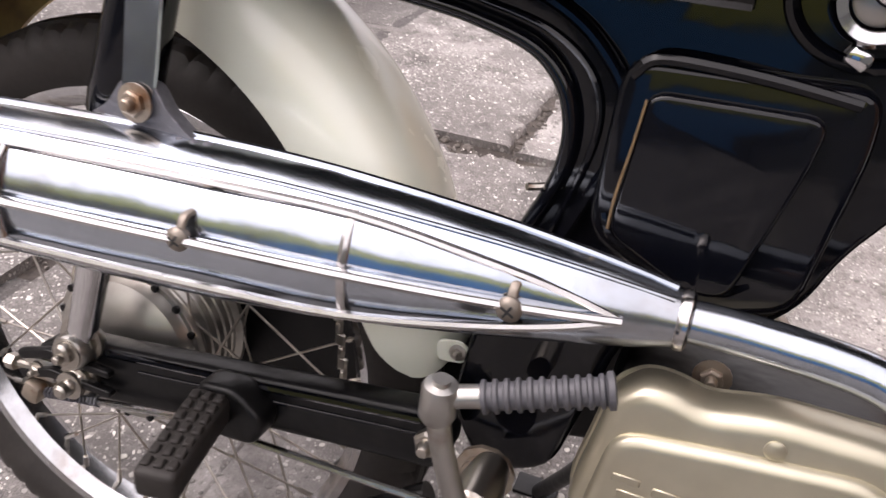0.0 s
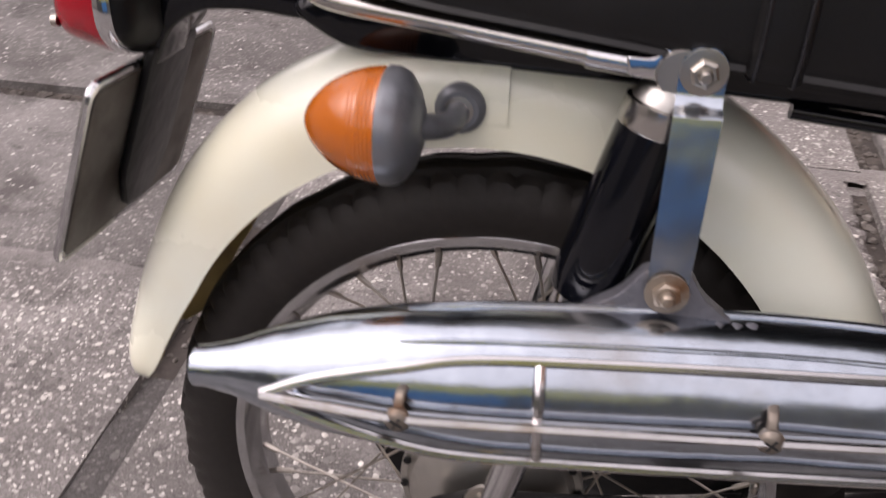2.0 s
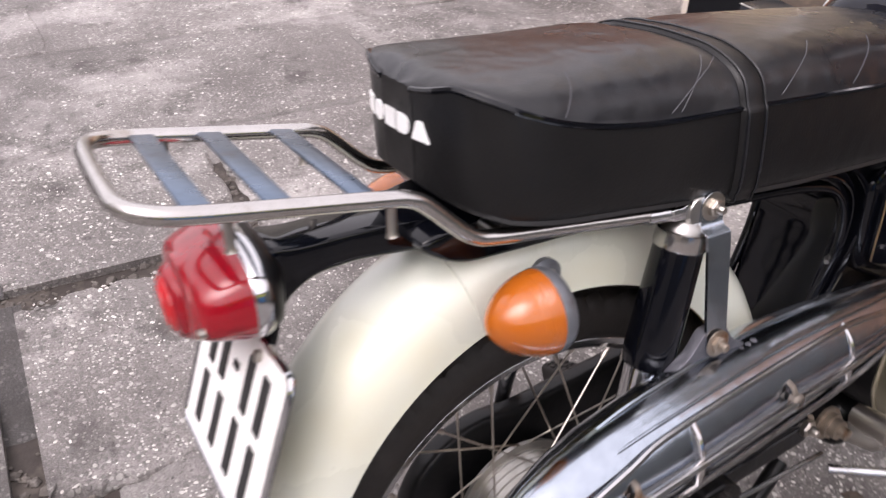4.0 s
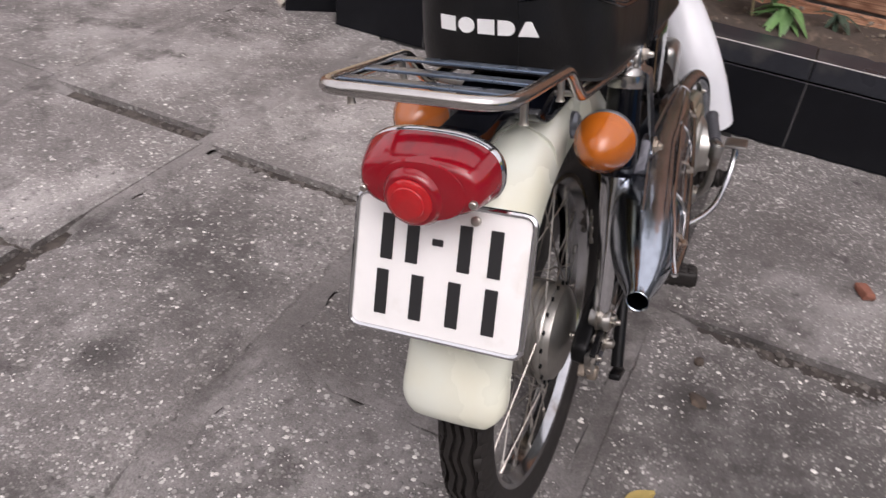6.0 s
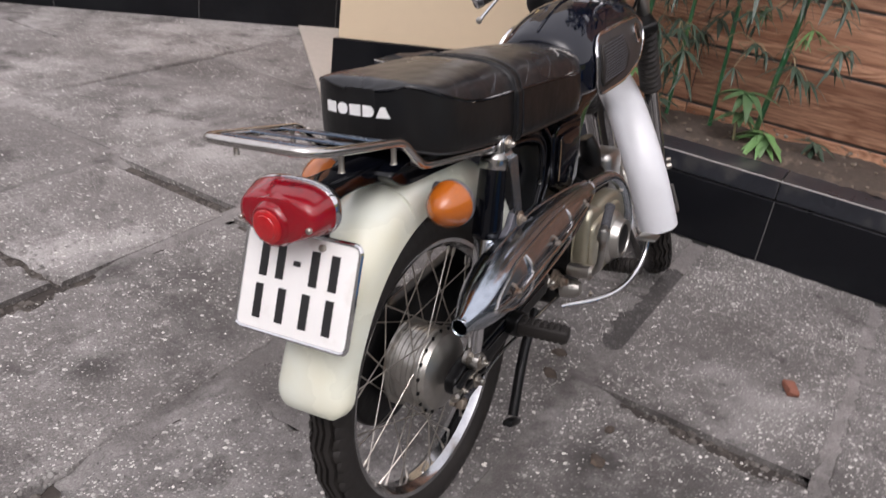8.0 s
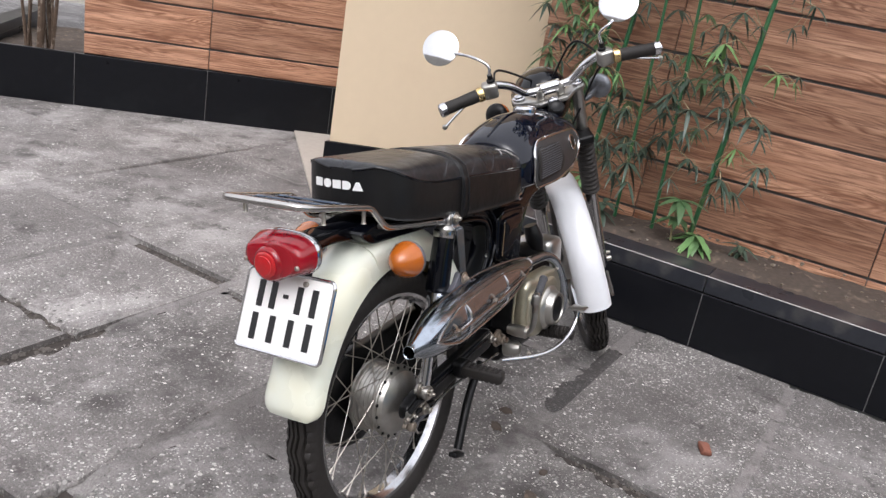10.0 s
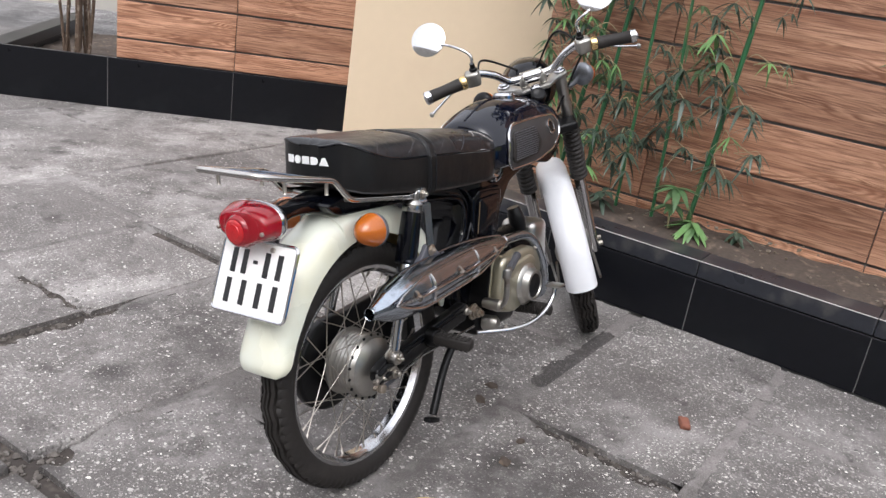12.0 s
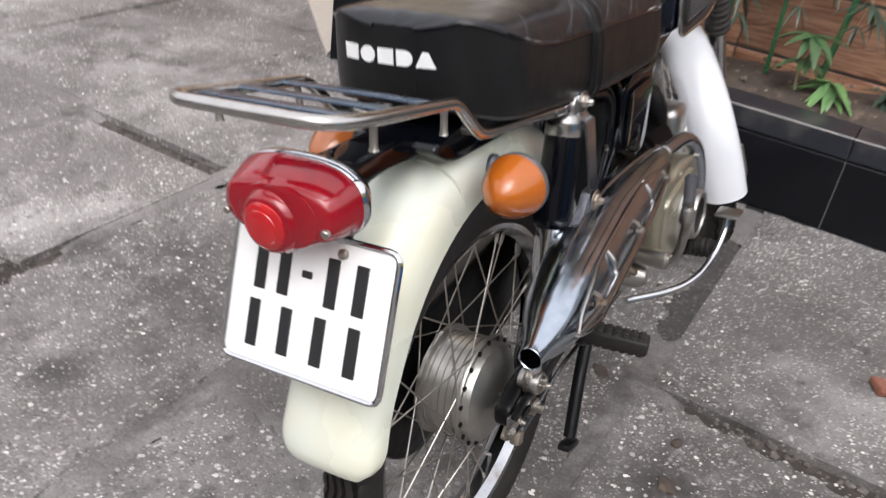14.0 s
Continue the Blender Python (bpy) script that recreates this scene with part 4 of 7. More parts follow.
for s in (-1, 1):
    cover = rounded([(0.366, 0.598), (0.5, 0.604), (0.503, 0.57), (0.49, 0.47), (0.43, 0.452), (0.362, 0.49)], 0.018)
    part("side_cover", prism(cover, s * 0.048, s * 0.066, 0.006), BLACK, frame_body)
    panel = rounded([(0.383, 0.583), (0.478, 0.586), (0.474, 0.555), (0.452, 0.472), (0.428, 0.47), (0.376, 0.496)], 0.012)
    part("cover_panel", prism(panel, s * 0.064, s * 0.0735, 0.0035), BLACK, frame_body)
    lip = smooth_path([(0.15, s * 0.053, 0.615), (0.242, s * 0.054, 0.607), (0.279, s * 0.055, 0.6015), (0.312, s * 0.056, 0.592), (0.331, s * 0.056, 0.576), (0.34, s * 0.056, 0.556), (0.342, s * 0.056, 0.536), (0.338, s * 0.056, 0.513), (0.326, s * 0.055, 0.483), (0.3, s * 0.054, 0.43)], 6)
    part("frame_lip", tube(lip, 0.0052, 10), BLACK, frame_body)
    ridge = smooth_path([(0.22, s * 0.052, 0.638), (0.29, s * 0.054, 0.628), (0.332, s * 0.0555, 0.613), (0.36, s * 0.057, 0.59), (0.3725, s * 0.058, 0.567), (0.3725, s * 0.058, 0.543), (0.36, s * 0.0565, 0.51), (0.348, s * 0.0545, 0.478), (0.33, s * 0.053, 0.445)], 6)
    part("frame_ridge", tube(ridge, 0.0056, 10, flat=0.8), BLACK, frame_body)
    hollow = smooth_path([(0.27, s * 0.0525, 0.614), (0.318, s * 0.0535, 0.603), (0.347, s * 0.054, 0.583), (0.357, s * 0.054, 0.556), (0.352, s * 0.054, 0.52), (0.338, s * 0.053, 0.475)], 6)
    part("frame_bead", tube(hollow, 0.0022, 8), BLACK, frame_body)
    part("edge_line", tube(smooth_path([(0.3835, s * 0.0735, 0.578), (0.381, s * 0.0742, 0.55), (0.3775, s * 0.0742, 0.52), (0.377, s * 0.0735, 0.499)], 5), 0.0009, 6), BRONZE, frame_body)
    part("cover_rib", tube(smooth_path([(0.372, s * 0.064, 0.588), (0.383, s * 0.0655, 0.599), (0.41, s * 0.066, 0.6005), (0.45, s * 0.0655, 0.5985), (0.49, s * 0.064, 0.594)], 6), 0.004, 8), BLACK, frame_body)
    part("cover_foot", tube(smooth_path([(0.372, s * 0.0635, 0.505), (0.378, s * 0.0655, 0.4935), (0.394, s * 0.066, 0.485), (0.42, s * 0.066, 0.477), (0.446, s * 0.065, 0.4735), (0.462, s * 0.063, 0.482)], 6), 0.0036, 8), BLACK, frame_body)
    part("lock_ring", lathe([(0, 0.024), (0.01, 0.024), (0.0135, 0.021), (0.0125, 0.0155), (0.006, 0.0135)], (0.484, s * 0.05, 0.646), (0, s, 0), 32), CHROME, frame_body, "chrome ring on the frame")
    part("lock_core", lathe([(0, 0.0135), (0.009, 0.0135), (0.011, 0.01), (0.011, 0)], (0.484, s * 0.05, 0.646), (0, s, 0), 24), STEEL, frame_body)
    part("recess_rim", tube([(0.484 + 0.042 * math.cos(q), s * 0.0535, 0.646 + 0.034 * math.sin(q)) for q in [2 * math.pi * k / 40 for k in range(40)]], 0.0045, 8, closed=True), BLACK, frame_body)
    part("lock_tab", block((0.482, s * 0.058, 0.6165), (0.013, 0.008, 0.011), 0.003, 2, Matrix.Rotation(0.5, 4, "Y")), CHROME, frame_body)
    bolt((0.457, s * 0.066, 0.418), (0, s, 0), 0.0075, 0.006, 0.012, frame_body, RUSTY)
part("frame_clip", tube([(0.342, -0.053, 0.512), (0.328, -0.055, 0.508), (0.322, -0.06, 0.508)], 0.0026, 8), STUD, frame_body)

# tail bracket
tail = rounded([(-0.262, 0.672), (-0.235, 0.667), (-0.2, 0.6675), (-0.1, 0.664), (0.0, 0.66), (0.0, 0.63), (-0.12, 0.634), (-0.19, 0.642), (-0.226, 0.64), (-0.25, 0.625), (-0.262, 0.598), (-0.272, 0.602)], 0.012)
tail_bracket = part("tail_bracket", prism(tail, -0.024, 0.024, 0.01), BLACK, bike, "black tail bracket")
for s in (-1, 1):
    bolt((-0.264, s * 0.03, 0.65), (0, s, 0), 0.006, 0.006, parent=tail_bracket)

# tail light
def oval(x, hw, hh, z, power=2.6, n=48):
    out = []
    for k in range(n):
        a = 2 * math.pi * k / n
        c, s = math.cos(a), math.sin(a)
        out.append((x, hw * math.copysign(abs(c) ** (2 / power), c), z + hh * math.copysign(abs(s) ** (2 / power), s)))
    return out


def tail_oval(x, w, h, z=0.0, p=2.6):
    return [(q[0], q[1] + 0.012, q[2]) for q in oval(x, w, h, 0.643 + z, p)]


tail_light = part("tail_light", rings_mesh([tail_oval(*v) for v in ((-0.252, 0.043, 0.023), (-0.26, 0.063, 0.0325), (-0.267, 0.068, 0.0362), (-0.271, 0.0685, 0.0366))]), SATIN, bike, "red tail light with a chrome bezel")
part("bezel", rings_mesh([tail_oval(*v) for v in ((-0.269, 0.0695, 0.0372), (-0.272, 0.0712, 0.0384), (-0.279, 0.0712, 0.0384), (-0.281, 0.0698, 0.0372))]), CHROME, tail_light, "thin chrome bezel")
body = ((-0.28, 0.0695, 0.037), (-0.288, 0.0682, 0.036, -0.0003, 2.7), (-0.302, 0.0645, 0.0318, -0.002, 2.6), (-0.312, 0.0605, 0.0287, -0.003, 2.6), (-0.3155, 0.0575, 0.0265, -0.0033, 2.5), (-0.318, 0.05, 0.0225, -0.0035, 2.4), (-0.3188, 0.02, 0.01, -0.0035, 2))
lens = part("lens", rings_mesh([tail_oval(*v) for v in body]), RED, tail_light, "dark red plastic tail light lens")
shoulder = ((-0.296, 0.0495, 0.0348, -0.005), (-0.31, 0.0475, 0.0322, -0.0055), (-0.3185, 0.044, 0.029, -0.006), (-0.3205, 0.0385, 0.0245, -0.006), (-0.321, 0.016, 0.012, -0.006))
part("lens_step", rings_mesh([[(x, y - 0.004, z) for x, y, z in tail_oval(*v, 2.2)] for v in shoulder]), RED, tail_light)
part("lens_boss", lathe([(0, 0.034), (0.012, 0.0335), (0.02, 0.0315), (0.0265, 0.0275), (0.0285, 0.0255), (0.029, 0.0235)], (-0.298, 0.0155, 0.631), (-1, 0, -0.05), 40), RED, tail_light)
part("reflector", lathe([(0.026, 0.0232), (0.0305, 0.0225), (0.0328, 0.0195), (0.0332, 0.0165), (0.0344, 0.0158), (0.0352, 0.012), (0.0355, 0.0)], (-0.298, 0.0155, 0.631), (-1, 0, -0.05), 36), REDGLOW, tail_light, "round bright red reflector")
for s in (-1, 1):
    part("lens_screw", lathe([(0, 0.004), (0.004, 0.004), (0.005, 0.003)], (-0.3155, 0.012 + s * 0.0555, 0.631), (-1, 0, 0), 12), STUD, tail_light)

# number plate: white, with plain dark bars for its characters
PL = Matrix.Translation((-0.2965, 0.005, 0.5365)) @ Matrix.Rotation(radians(20.5), 4, "Y") @ Matrix.Rotation(radians(-90), 4, "Z")
# local x to the plate's right as seen from behind, y away from the viewer, z up


def plate_piece(name, bm, mat, parent, label=""):
    bmesh.ops.transform(bm, matrix=PL, verts=bm.verts)
    return part(name, bm, mat, parent, label)


PW, PH = 0.094, 0.07
plate_piece("plate_arm", prism(rounded([(-0.035, 0.085), (0.035, 0.085), (0.035, -0.02), (0.018, -0.055), (-0.018, -0.055), (-0.035, -0.02)], 0.008), 0.004, 0.01, 0.0015), SATIN, tail_bracket, "black plate bracket")
number_plate = plate_piece("number_plate", prism(rounded([(-PW, -PH), (PW, -PH), (PW, PH), (-PW, PH)], 0.012), -0.001, 0.001, 0.0004), PLATE, bike, "white number plate with two rows of dark bars")
plate_piece("plate_back", prism(rounded([(-PW + 0.004, -PH + 0.004), (PW - 0.004, -PH + 0.004), (PW - 0.004, PH - 0.004), (-PW + 0.004, PH - 0.004)], 0.01), 0.0012, 0.0028, 0.0004), PLATEBACK, number_plate, "stained dark back of the plate")
edge_pts = [(x, 0.0, z) for x, z in rounded([(-PW, -PH), (PW, -PH), (PW, PH), (-PW, PH)], 0.012)]
plate_piece("plate_frame", tube(edge_pts, 0.0032, 8, closed=True), CHROME, number_plate, "thin chrome plate frame")
for row, zc, xs in ((0, 0.028, (-0.058, -0.03, 0.026, 0.058)), (1, -0.03, (-0.06, -0.021, 0.019, 0.058))):
    for x in xs:
        plate_piece("bar", block((x, -0.0016, zc), (0.0135, 0.0016, 0.047), 0.0006, 1), INK, number_plate)
plate_piece("bar", block((-0.003, -0.0016, 0.03), (0.012, 0.0016, 0.007), 0.0006, 1), INK, number_plate)
for s in (-1, 1):
    plate_piece("plate_bolt", lathe([(0, 0.005), (0.004, 0.005), (0.005, 0.003)], (s * 0.035, -0.001, 0.058), (0, -1, 0), 12), STUD, number_plate)


# turn signals
def signal(c, facing, stem_to, lens_mat, cup_mat, r=0.034, name="turn_signal", label=""):
    """A bullet turn signal: cup > lens, stem."""
    f = Vector((facing, 0, 0))
    cup = part(name, lathe([(-0.0185, 0.006), (-0.0178, 0.014), (-0.0145, 0.023), (-0.009, r * 0.92), (-0.004, r), (0.001, r * 1.015), (0.003, r * 1.015), (0.004, r * 0.97)], c, f, 36), cup_mat, bike, label)
    prof = [(0.002, r * 0.985)]
    for k in range(1, 41):
        u = k / 40
        prof.append((0.003 + 0.049 * u, r * 0.985 * (max(0.0, 1 - u ** 1.9) ** 0.6) + (0.00045 if k % 2 else 0)))
    part("lens", lathe(prof, c, f, 40), lens_mat, cup, "ribbed amber lens")
    base = Vector(c) - f * 0.012
    part("stem", tube(smooth_path([base, (base + Vector(stem_to)) / 2 + Vector((0.006, 0, -0.004)), stem_to], 5), 0.008, 10), cup_mat, cup)
    return cup


for s in (-1, 1):
    sg = signal((-0.0755, -0.105, 0.602) if s < 0 else (-0.085, 0.112, 0.612), -1, (-0.043, s * 0.056, 0.601), AMBER if s < 0 else OLDAMBER, GREYCUP, label="amber bullet turn signal with a grey metal cup")
    part("mount", lathe([(0, 0.016), (0.006, 0.016), (0.01, 0.012)], (-0.043, s * 0.055, 0.601), (0, s, 0), 20), GREYCUP, sg)
    bolt((-0.043, s * 0.064, 0.601), (0, s, 0), 0.006, 0.004, parent=sg)

# shock absorbers
def shock(s):
    top, low = Vector((0.08, s * 0.092, 0.645)), Vector((-0.003, s * 0.096, 0.306))
    d = (low - top).normalized()
    n = (low - top).length
    body = part("shock_absorber", lathe([(0.034, 0.0185), (0.036, 0.0216), (0.132, 0.0238), (0.143, 0.0236), (0.147, 0.0215), (0.148, 0.014)], top, d, 28), BLACK, bike, "black rear shock absorber with chrome cap")
    part("cap", lathe([(0.02, 0.0205), (0.021, 0.0222), (0.0345, 0.0226), (0.036, 0.0218)], top, d, 28), RACKM, body, "chrome collar")
    part("top_cup", lathe([(0.008, 0.01), (0.012, 0.0165), (0.018, 0.019), (0.0215, 0.02)], top, d, 24), STEEL, body)
    part("lower_tube", lathe([(0.142, 0.0185), (0.19, 0.0182), (0.21, 0.0172), (0.27, 0.0125), (n - 0.012, 0.0115)], top, d, 24), CHROME, body)
    for p, r in ((top, 0.014), (low, 0.0155)):
        part("eye", lathe([(-0.014, r * 0.9), (-0.012, r), (0.012, r), (0.014, r * 0.9)], p, (0, 1, 0), 20), STEEL, body)
        if p is low:
            bolt(p + Vector((0, s * 0.014, 0)), (0, s, 0), 0.008, 0.007, 0.013, body)
    plate = [(0.05, 0.6525), (0.064, 0.652), (0.07, 0.658), (0.079, 0.664), (0.092, 0.6645), (0.101, 0.659), (0.104, 0.648), (0.1, 0.637), (0.088, 0.632), (0.078, 0.635), (0.07, 0.64), (0.052, 0.6415)]
    part("rack_clamp", prism(rounded(plate, 0.003), s * 0.0985, s * 0.1035, 0.0015), CHROME, body)
    bolt((0.0902, s * 0.1075, 0.648), (0, s, 0), 0.0078, 0.007, 0.0125, body)
    return body


for s in (-1, 1):
    shock(s)

# luggage rack
right = [(0.052, -0.0955, 0.647), (0.0, -0.0925, 0.653), (-0.06, -0.0895, 0.66), (-0.108, -0.087, 0.6655), (-0.126, -0.0865, 0.671), (-0.142, -0.0865, 0.684), (-0.163, -0.0865, 0.7045), (-0.177, -0.0865, 0.7125), (-0.198, -0.0865, 0.7165), (-0.26, -0.0865, 0.7265), (-0.318, -0.086, 0.736), (-0.342, -0.08, 0.7405), (-0.354, -0.064, 0.743), (-0.357, -0.03, 0.744)]
loop = right + [(x, -y, z) for x, y, z in reversed(right)]
rack = part("luggage_rack", tube(smooth_path(loop, 4), 0.0063, 12), RACKM, bike, "chromed tubular luggage rack with three flat slats")
for x, z in ((-0.312, 0.7365), (-0.262, 0.7285), (-0.205, 0.7195)):
    part("slat", block((x, 0, z), (0.0185, 0.172, 0.003), 0.001, 2, Matrix.Rotation(radians(9.5), 4, "Y")), SLATM, rack)
for x, z in ((-0.297, 0.731), (-0.188, 0.712)):
    for s in (-1, 1):
        part("foot", tube([(x, s * 0.0845, z), (x, s * 0.0835, z - 0.023), (x, s * 0.0835, z - 0.0255)], [0.0036, 0.0036, 0.0048], 10), STUD, rack)
part("rack_stay", tube([(-0.1, -0.087, 0.663), (-0.095, -0.03, 0.658), (-0.095, 0.03, 0.658), (-0.1, 0.087, 0.663)], 0.005, 10), STEEL, rack)
for s in (-1, 1):
    part("rack_socket", tube([(0.03, s * 0.0945, 0.649), (0.056, s * 0.0958, 0.6465)], [0.0074, 0.0074], 12), CHROME, rack)


# seat
def seat_section(x, grow=0.0):
    """One cross-section of the seat at x: flat base, upright side, rolled edge, domed top."""
    x0, x1 = -0.139, 0.425
    u = (x - x0) / (x1 - x0)
    w = 0.108 - 0.004 * u
    e = max(0.0, 1 - (x - x0) / 0.085)
    w *= max(0.02, 1 - e ** 2.6) ** (1 / 2.6)
    e2 = max(0.0, (x - 0.36) / 0.065)
    w *= 1 - 0.14 * e2 ** 2
    base = float(np.interp(x, (-0.139, -0.1, -0.05, 0.0, 0.1, 0.2, 0.3, 0.425), (0.689, 0.676, 0.668, 0.662, 0.649, 0.64, 0.636, 0.633)))
    top = 0.781 - 0.004 * min(1, u / 0.35) - 0.03 * max(0, (u - 0.35) / 0.65) ** 1.2
    roll = float(np.interp(x, (-0.139, -0.125, -0.11, -0.093, -0.075, -0.057, -0.038, -0.02, 0.02, 0.06, 0.114, 0.2, 0.3, 0.425), (0.777, 0.7735, 0.767, 0.759, 0.752, 0.746, 0.741, 0.737, 0.731, 0.728, 0.7255, 0.72, 0.713, 0.704)))
    dip = 0.012 * math.exp(-(((x - 0.124) / 0.03) ** 2))
    top -= dip * 0.6
    if e > 0.75:
        top -= 0.012 * ((e - 0.75) / 0.25) ** 2
        base += 0.006 * ((e - 0.75) / 0.25) ** 2
    roll = min(roll, top - 0.003)
    g = grow
    half = [(0, base - g), (w * 0.9, base - g), (w * 0.97 + g, base + 0.004), (w + g, base + 0.014), (w * 1.012 + g, (base + roll) / 2), (w + g, roll - 0.004), (w * 0.985 + g * 0.8, roll + g * 0.6), (w * 0.93 + g * 0.6, roll + (top - roll) * 0.42 + g), (w * 0.8, roll + (top - roll) * 0.72 + g), (w * 0.55, roll + (top - roll) * 0.92 + g), (w * 0.25, top - 0.001 + g), (0, top + g)]
    half = [(q.x, q.y) for q in smooth_path([(y, z, 0) for y, z in half], 3)]
    return [(x, y, z) for y, z in half] + [(x, -y, z) for y, z in reversed(half[1:-1])]


xs = [-0.139, -0.1385, -0.1375, -0.136, -0.134, -0.1315, -0.1285, -0.125, -0.121, -0.1165, -0.1115, -0.106, -0.1, -0.093, -0.086, -0.078, -0.069, -0.06] + [-0.06 + 0.485 * k / 34 for k in range(1, 35)]
seat = part("seat", rings_mesh([seat_section(x) for x in xs]), VINYL, bike, "long black vinyl dual seat, creased and worn")
# the upper panel is dustier, its base lightened grey-blue for the sky's sheen
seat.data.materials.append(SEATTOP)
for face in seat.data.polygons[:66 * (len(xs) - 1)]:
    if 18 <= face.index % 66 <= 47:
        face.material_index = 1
for s in (-1, 1):
    line = []
    for x in xs[1:-1]:
        sec = seat_section(x)
        p = sec[18]
        line.append((p[0], s * (p[1] + 0.0006), p[2]))
    part("piping", tube(line, 0.0026, 8), BLACK, seat)
    for x0, n in ((0.04, 0.07), (0.05, 0.045), (-0.06, 0.022), (0.16, 0.06), (0.25, 0.05)):
        line = []
        for k in range(9):
            u = k / 8
            sec = seat_section(x0 + n * u)
            f = 19 + 6.5 * u
            a, c = Vector(sec[int(f)]), Vector(sec[int(f) + 1])
            p = a.lerp(c, f - int(f))
            line.append((p.x, s * p.y, p.z + 0.0001))
        part("crease", tube(line, 0.0005, 5), GREYRUB, seat)
for x0, x1 in ((0.113, 0.138),):
    ring_in = [seat_section(x0 - 0.002, 0.0004), seat_section(x0, 0.0032), seat_section(x0 + 0.003, 0.0044), seat_section(x1 - 0.003, 0.0044), seat_section(x1, 0.0032), seat_section(x1 + 0.002, 0.0004)]
    strap = part("strap", rings_mesh(ring_in, caps=False), VINYL, seat, "black seat strap with stitched edges")
for x0 in (0.1155, 0.1355):
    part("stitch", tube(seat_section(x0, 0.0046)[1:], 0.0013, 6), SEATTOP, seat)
# plain white printed shapes across the seat's back
def seat_back(y):
    """x of the seat's rounded back at y."""
    e = (1 - (abs(y) / 0.109) ** 2.6) ** (1 / 2.6)
    return -0.139 + 0.085 * (1 - e)


def printed(yc, outline):
    """A flat white shape, its outline in millimetres, laid on the seat's back."""
    bm = bmesh.new()
    front = [bm.verts.new((seat_back(yc - u / 1000) - 0.0016, yc - u / 1000, 0.7375 + v / 1000)) for u, v in outline]
    back = [bm.verts.new((seat_back(yc - u / 1000) + 0.001, yc - u / 1000, 0.7375 + v / 1000)) for u, v in outline]
    n = len(outline)
    bm.faces.new(front)
    for k in range(n):
        bm.faces.new((front[k], front[(k + 1) % n], back[(k + 1) % n], back[k]))
    part("print", bm, LETTER, seat, smooth=False)


for yc, outline in ((0.0545, [(-9, -7.5), (9, -7.5), (9, 7.5), (-9, 7.5)]), (0.0325, [(9.2 * math.cos(q), 8 * math.sin(q)) for q in [math.pi * k / 10 for k in range(20)]]), (0.0105, [(-9, -7.5), (9, -7.5), (9, 7.5), (-9, 7.5)]), (-0.0115, [(-9, -7.5), (0, -7.5)] + [(1 + 8.2 * math.cos(q), 7.5 * math.sin(q)) for q in [math.pi * (k / 8 - 0.5) for k in range(9)]] + [(-9, 7.5)]), (-0.0345, [(-10.5, -7.5), (10.5, -7.5), (3, 7.5), (-3, 7.5)])):
    printed(yc, outline)
# worn lines on the front of the seat
for x0, x1, a, b in ((0.31, 0.4, 6, 6), (0.35, 0.385, 9, 8), (0.33, 0.36, 8, 9), (0.37, 0.41, 8, 7)):
    p, q = Vector(seat_section(x0)[3 * a]), Vector(seat_section(x1)[3 * b])
    m = (p + q) / 2 + Vector((0, 0, 0.002))
    part("worn_line", tube(smooth_path([(v[0], -v[1] - 0.0012, v[2] + 0.001) for v in (p, m, q)], 4), 0.0011, 5), PALE_LINE, seat)

# fuel tank
def tank_shape(x):
    """Half width, top, waist and base of the tank at x."""
    u = (x - 0.412) / 0.43
    w = 0.105 * (1 - max(0, (0.16 - u) / 0.16) ** 2 * 0.22) * (1 - max(0, (u - 0.5) / 0.5) ** 2 * 0.38)
    top = 0.76 + 0.052 * math.sin(min(1, u / 0.36) * math.pi / 2) - 0.03 * max(0, (u - 0.5) / 0.5) ** 2
    return w, top, 0.688 + 0.012 * u, 0.642 + 0.02 * u


def tank_side(x, z):
    """y of the tank's flank."""
    w, top, waist, _ = tank_shape(x)
    if z <= waist:
        return w
    return w * max(0.02, 1 - min(1, (z - waist) / (top - waist)) ** 2.2) ** (1 / 2.2)


def tank_section(x):
    w, top, waist, base = tank_shape(x)
    out = []
    for k in range(36):
        a = 2 * math.pi * k / 36
        c, s = math.cos(a), math.sin(a)
        pw, high = (2.2, top - waist) if s > 0 else (4.5, waist - base)
        out.append((x, w * math.copysign(abs(c) ** (2 / pw), c), waist + high * math.copysign(abs(s) ** (2 / pw), s)))
    return out


tx = [0.412, 0.416, 0.425] + [0.44 + 0.38 * k / 18 for k in range(19)] + [0.832, 0.84]
rows = [tank_section(x) for x in tx]
for k, sc in ((0, 0.9), (1, 0.97), (-1, 0.78), (-2, 0.93)):
    cx = sum(p[2] for p in rows[k]) / 36
    rows[k] = [(p[0], p[1] * sc, cx + (p[2] - cx) * sc) for p in rows[k]]
tank = part("fuel_tank", rings_mesh(rows), TANKPAINT, bike, "black gloss fuel tank with chrome-edged side panels")
seam = []
for x in tx[2:-1]:
    seam.append((x, 0.0, tank_shape(x)[1] + 0.0008))
part("tank_seam", tube(seam, 0.0022, 6), TANKPAINT, tank)


def laid(outline, s, off, thick, bevel=0.0012):
    """A plate that follows the tank's flank."""
    bm = prism(outline, 0.0, thick, bevel, 2)
    bmesh.ops.subdivide_edges(bm, edges=[e for e in bm.edges if e.calc_length() > 0.03], cuts=3, use_grid_fill=True)
    for v in bm.verts:
        v.co.y = s * (tank_side(v.co.x, v.co.z) + off + v.co.y)
    return bm


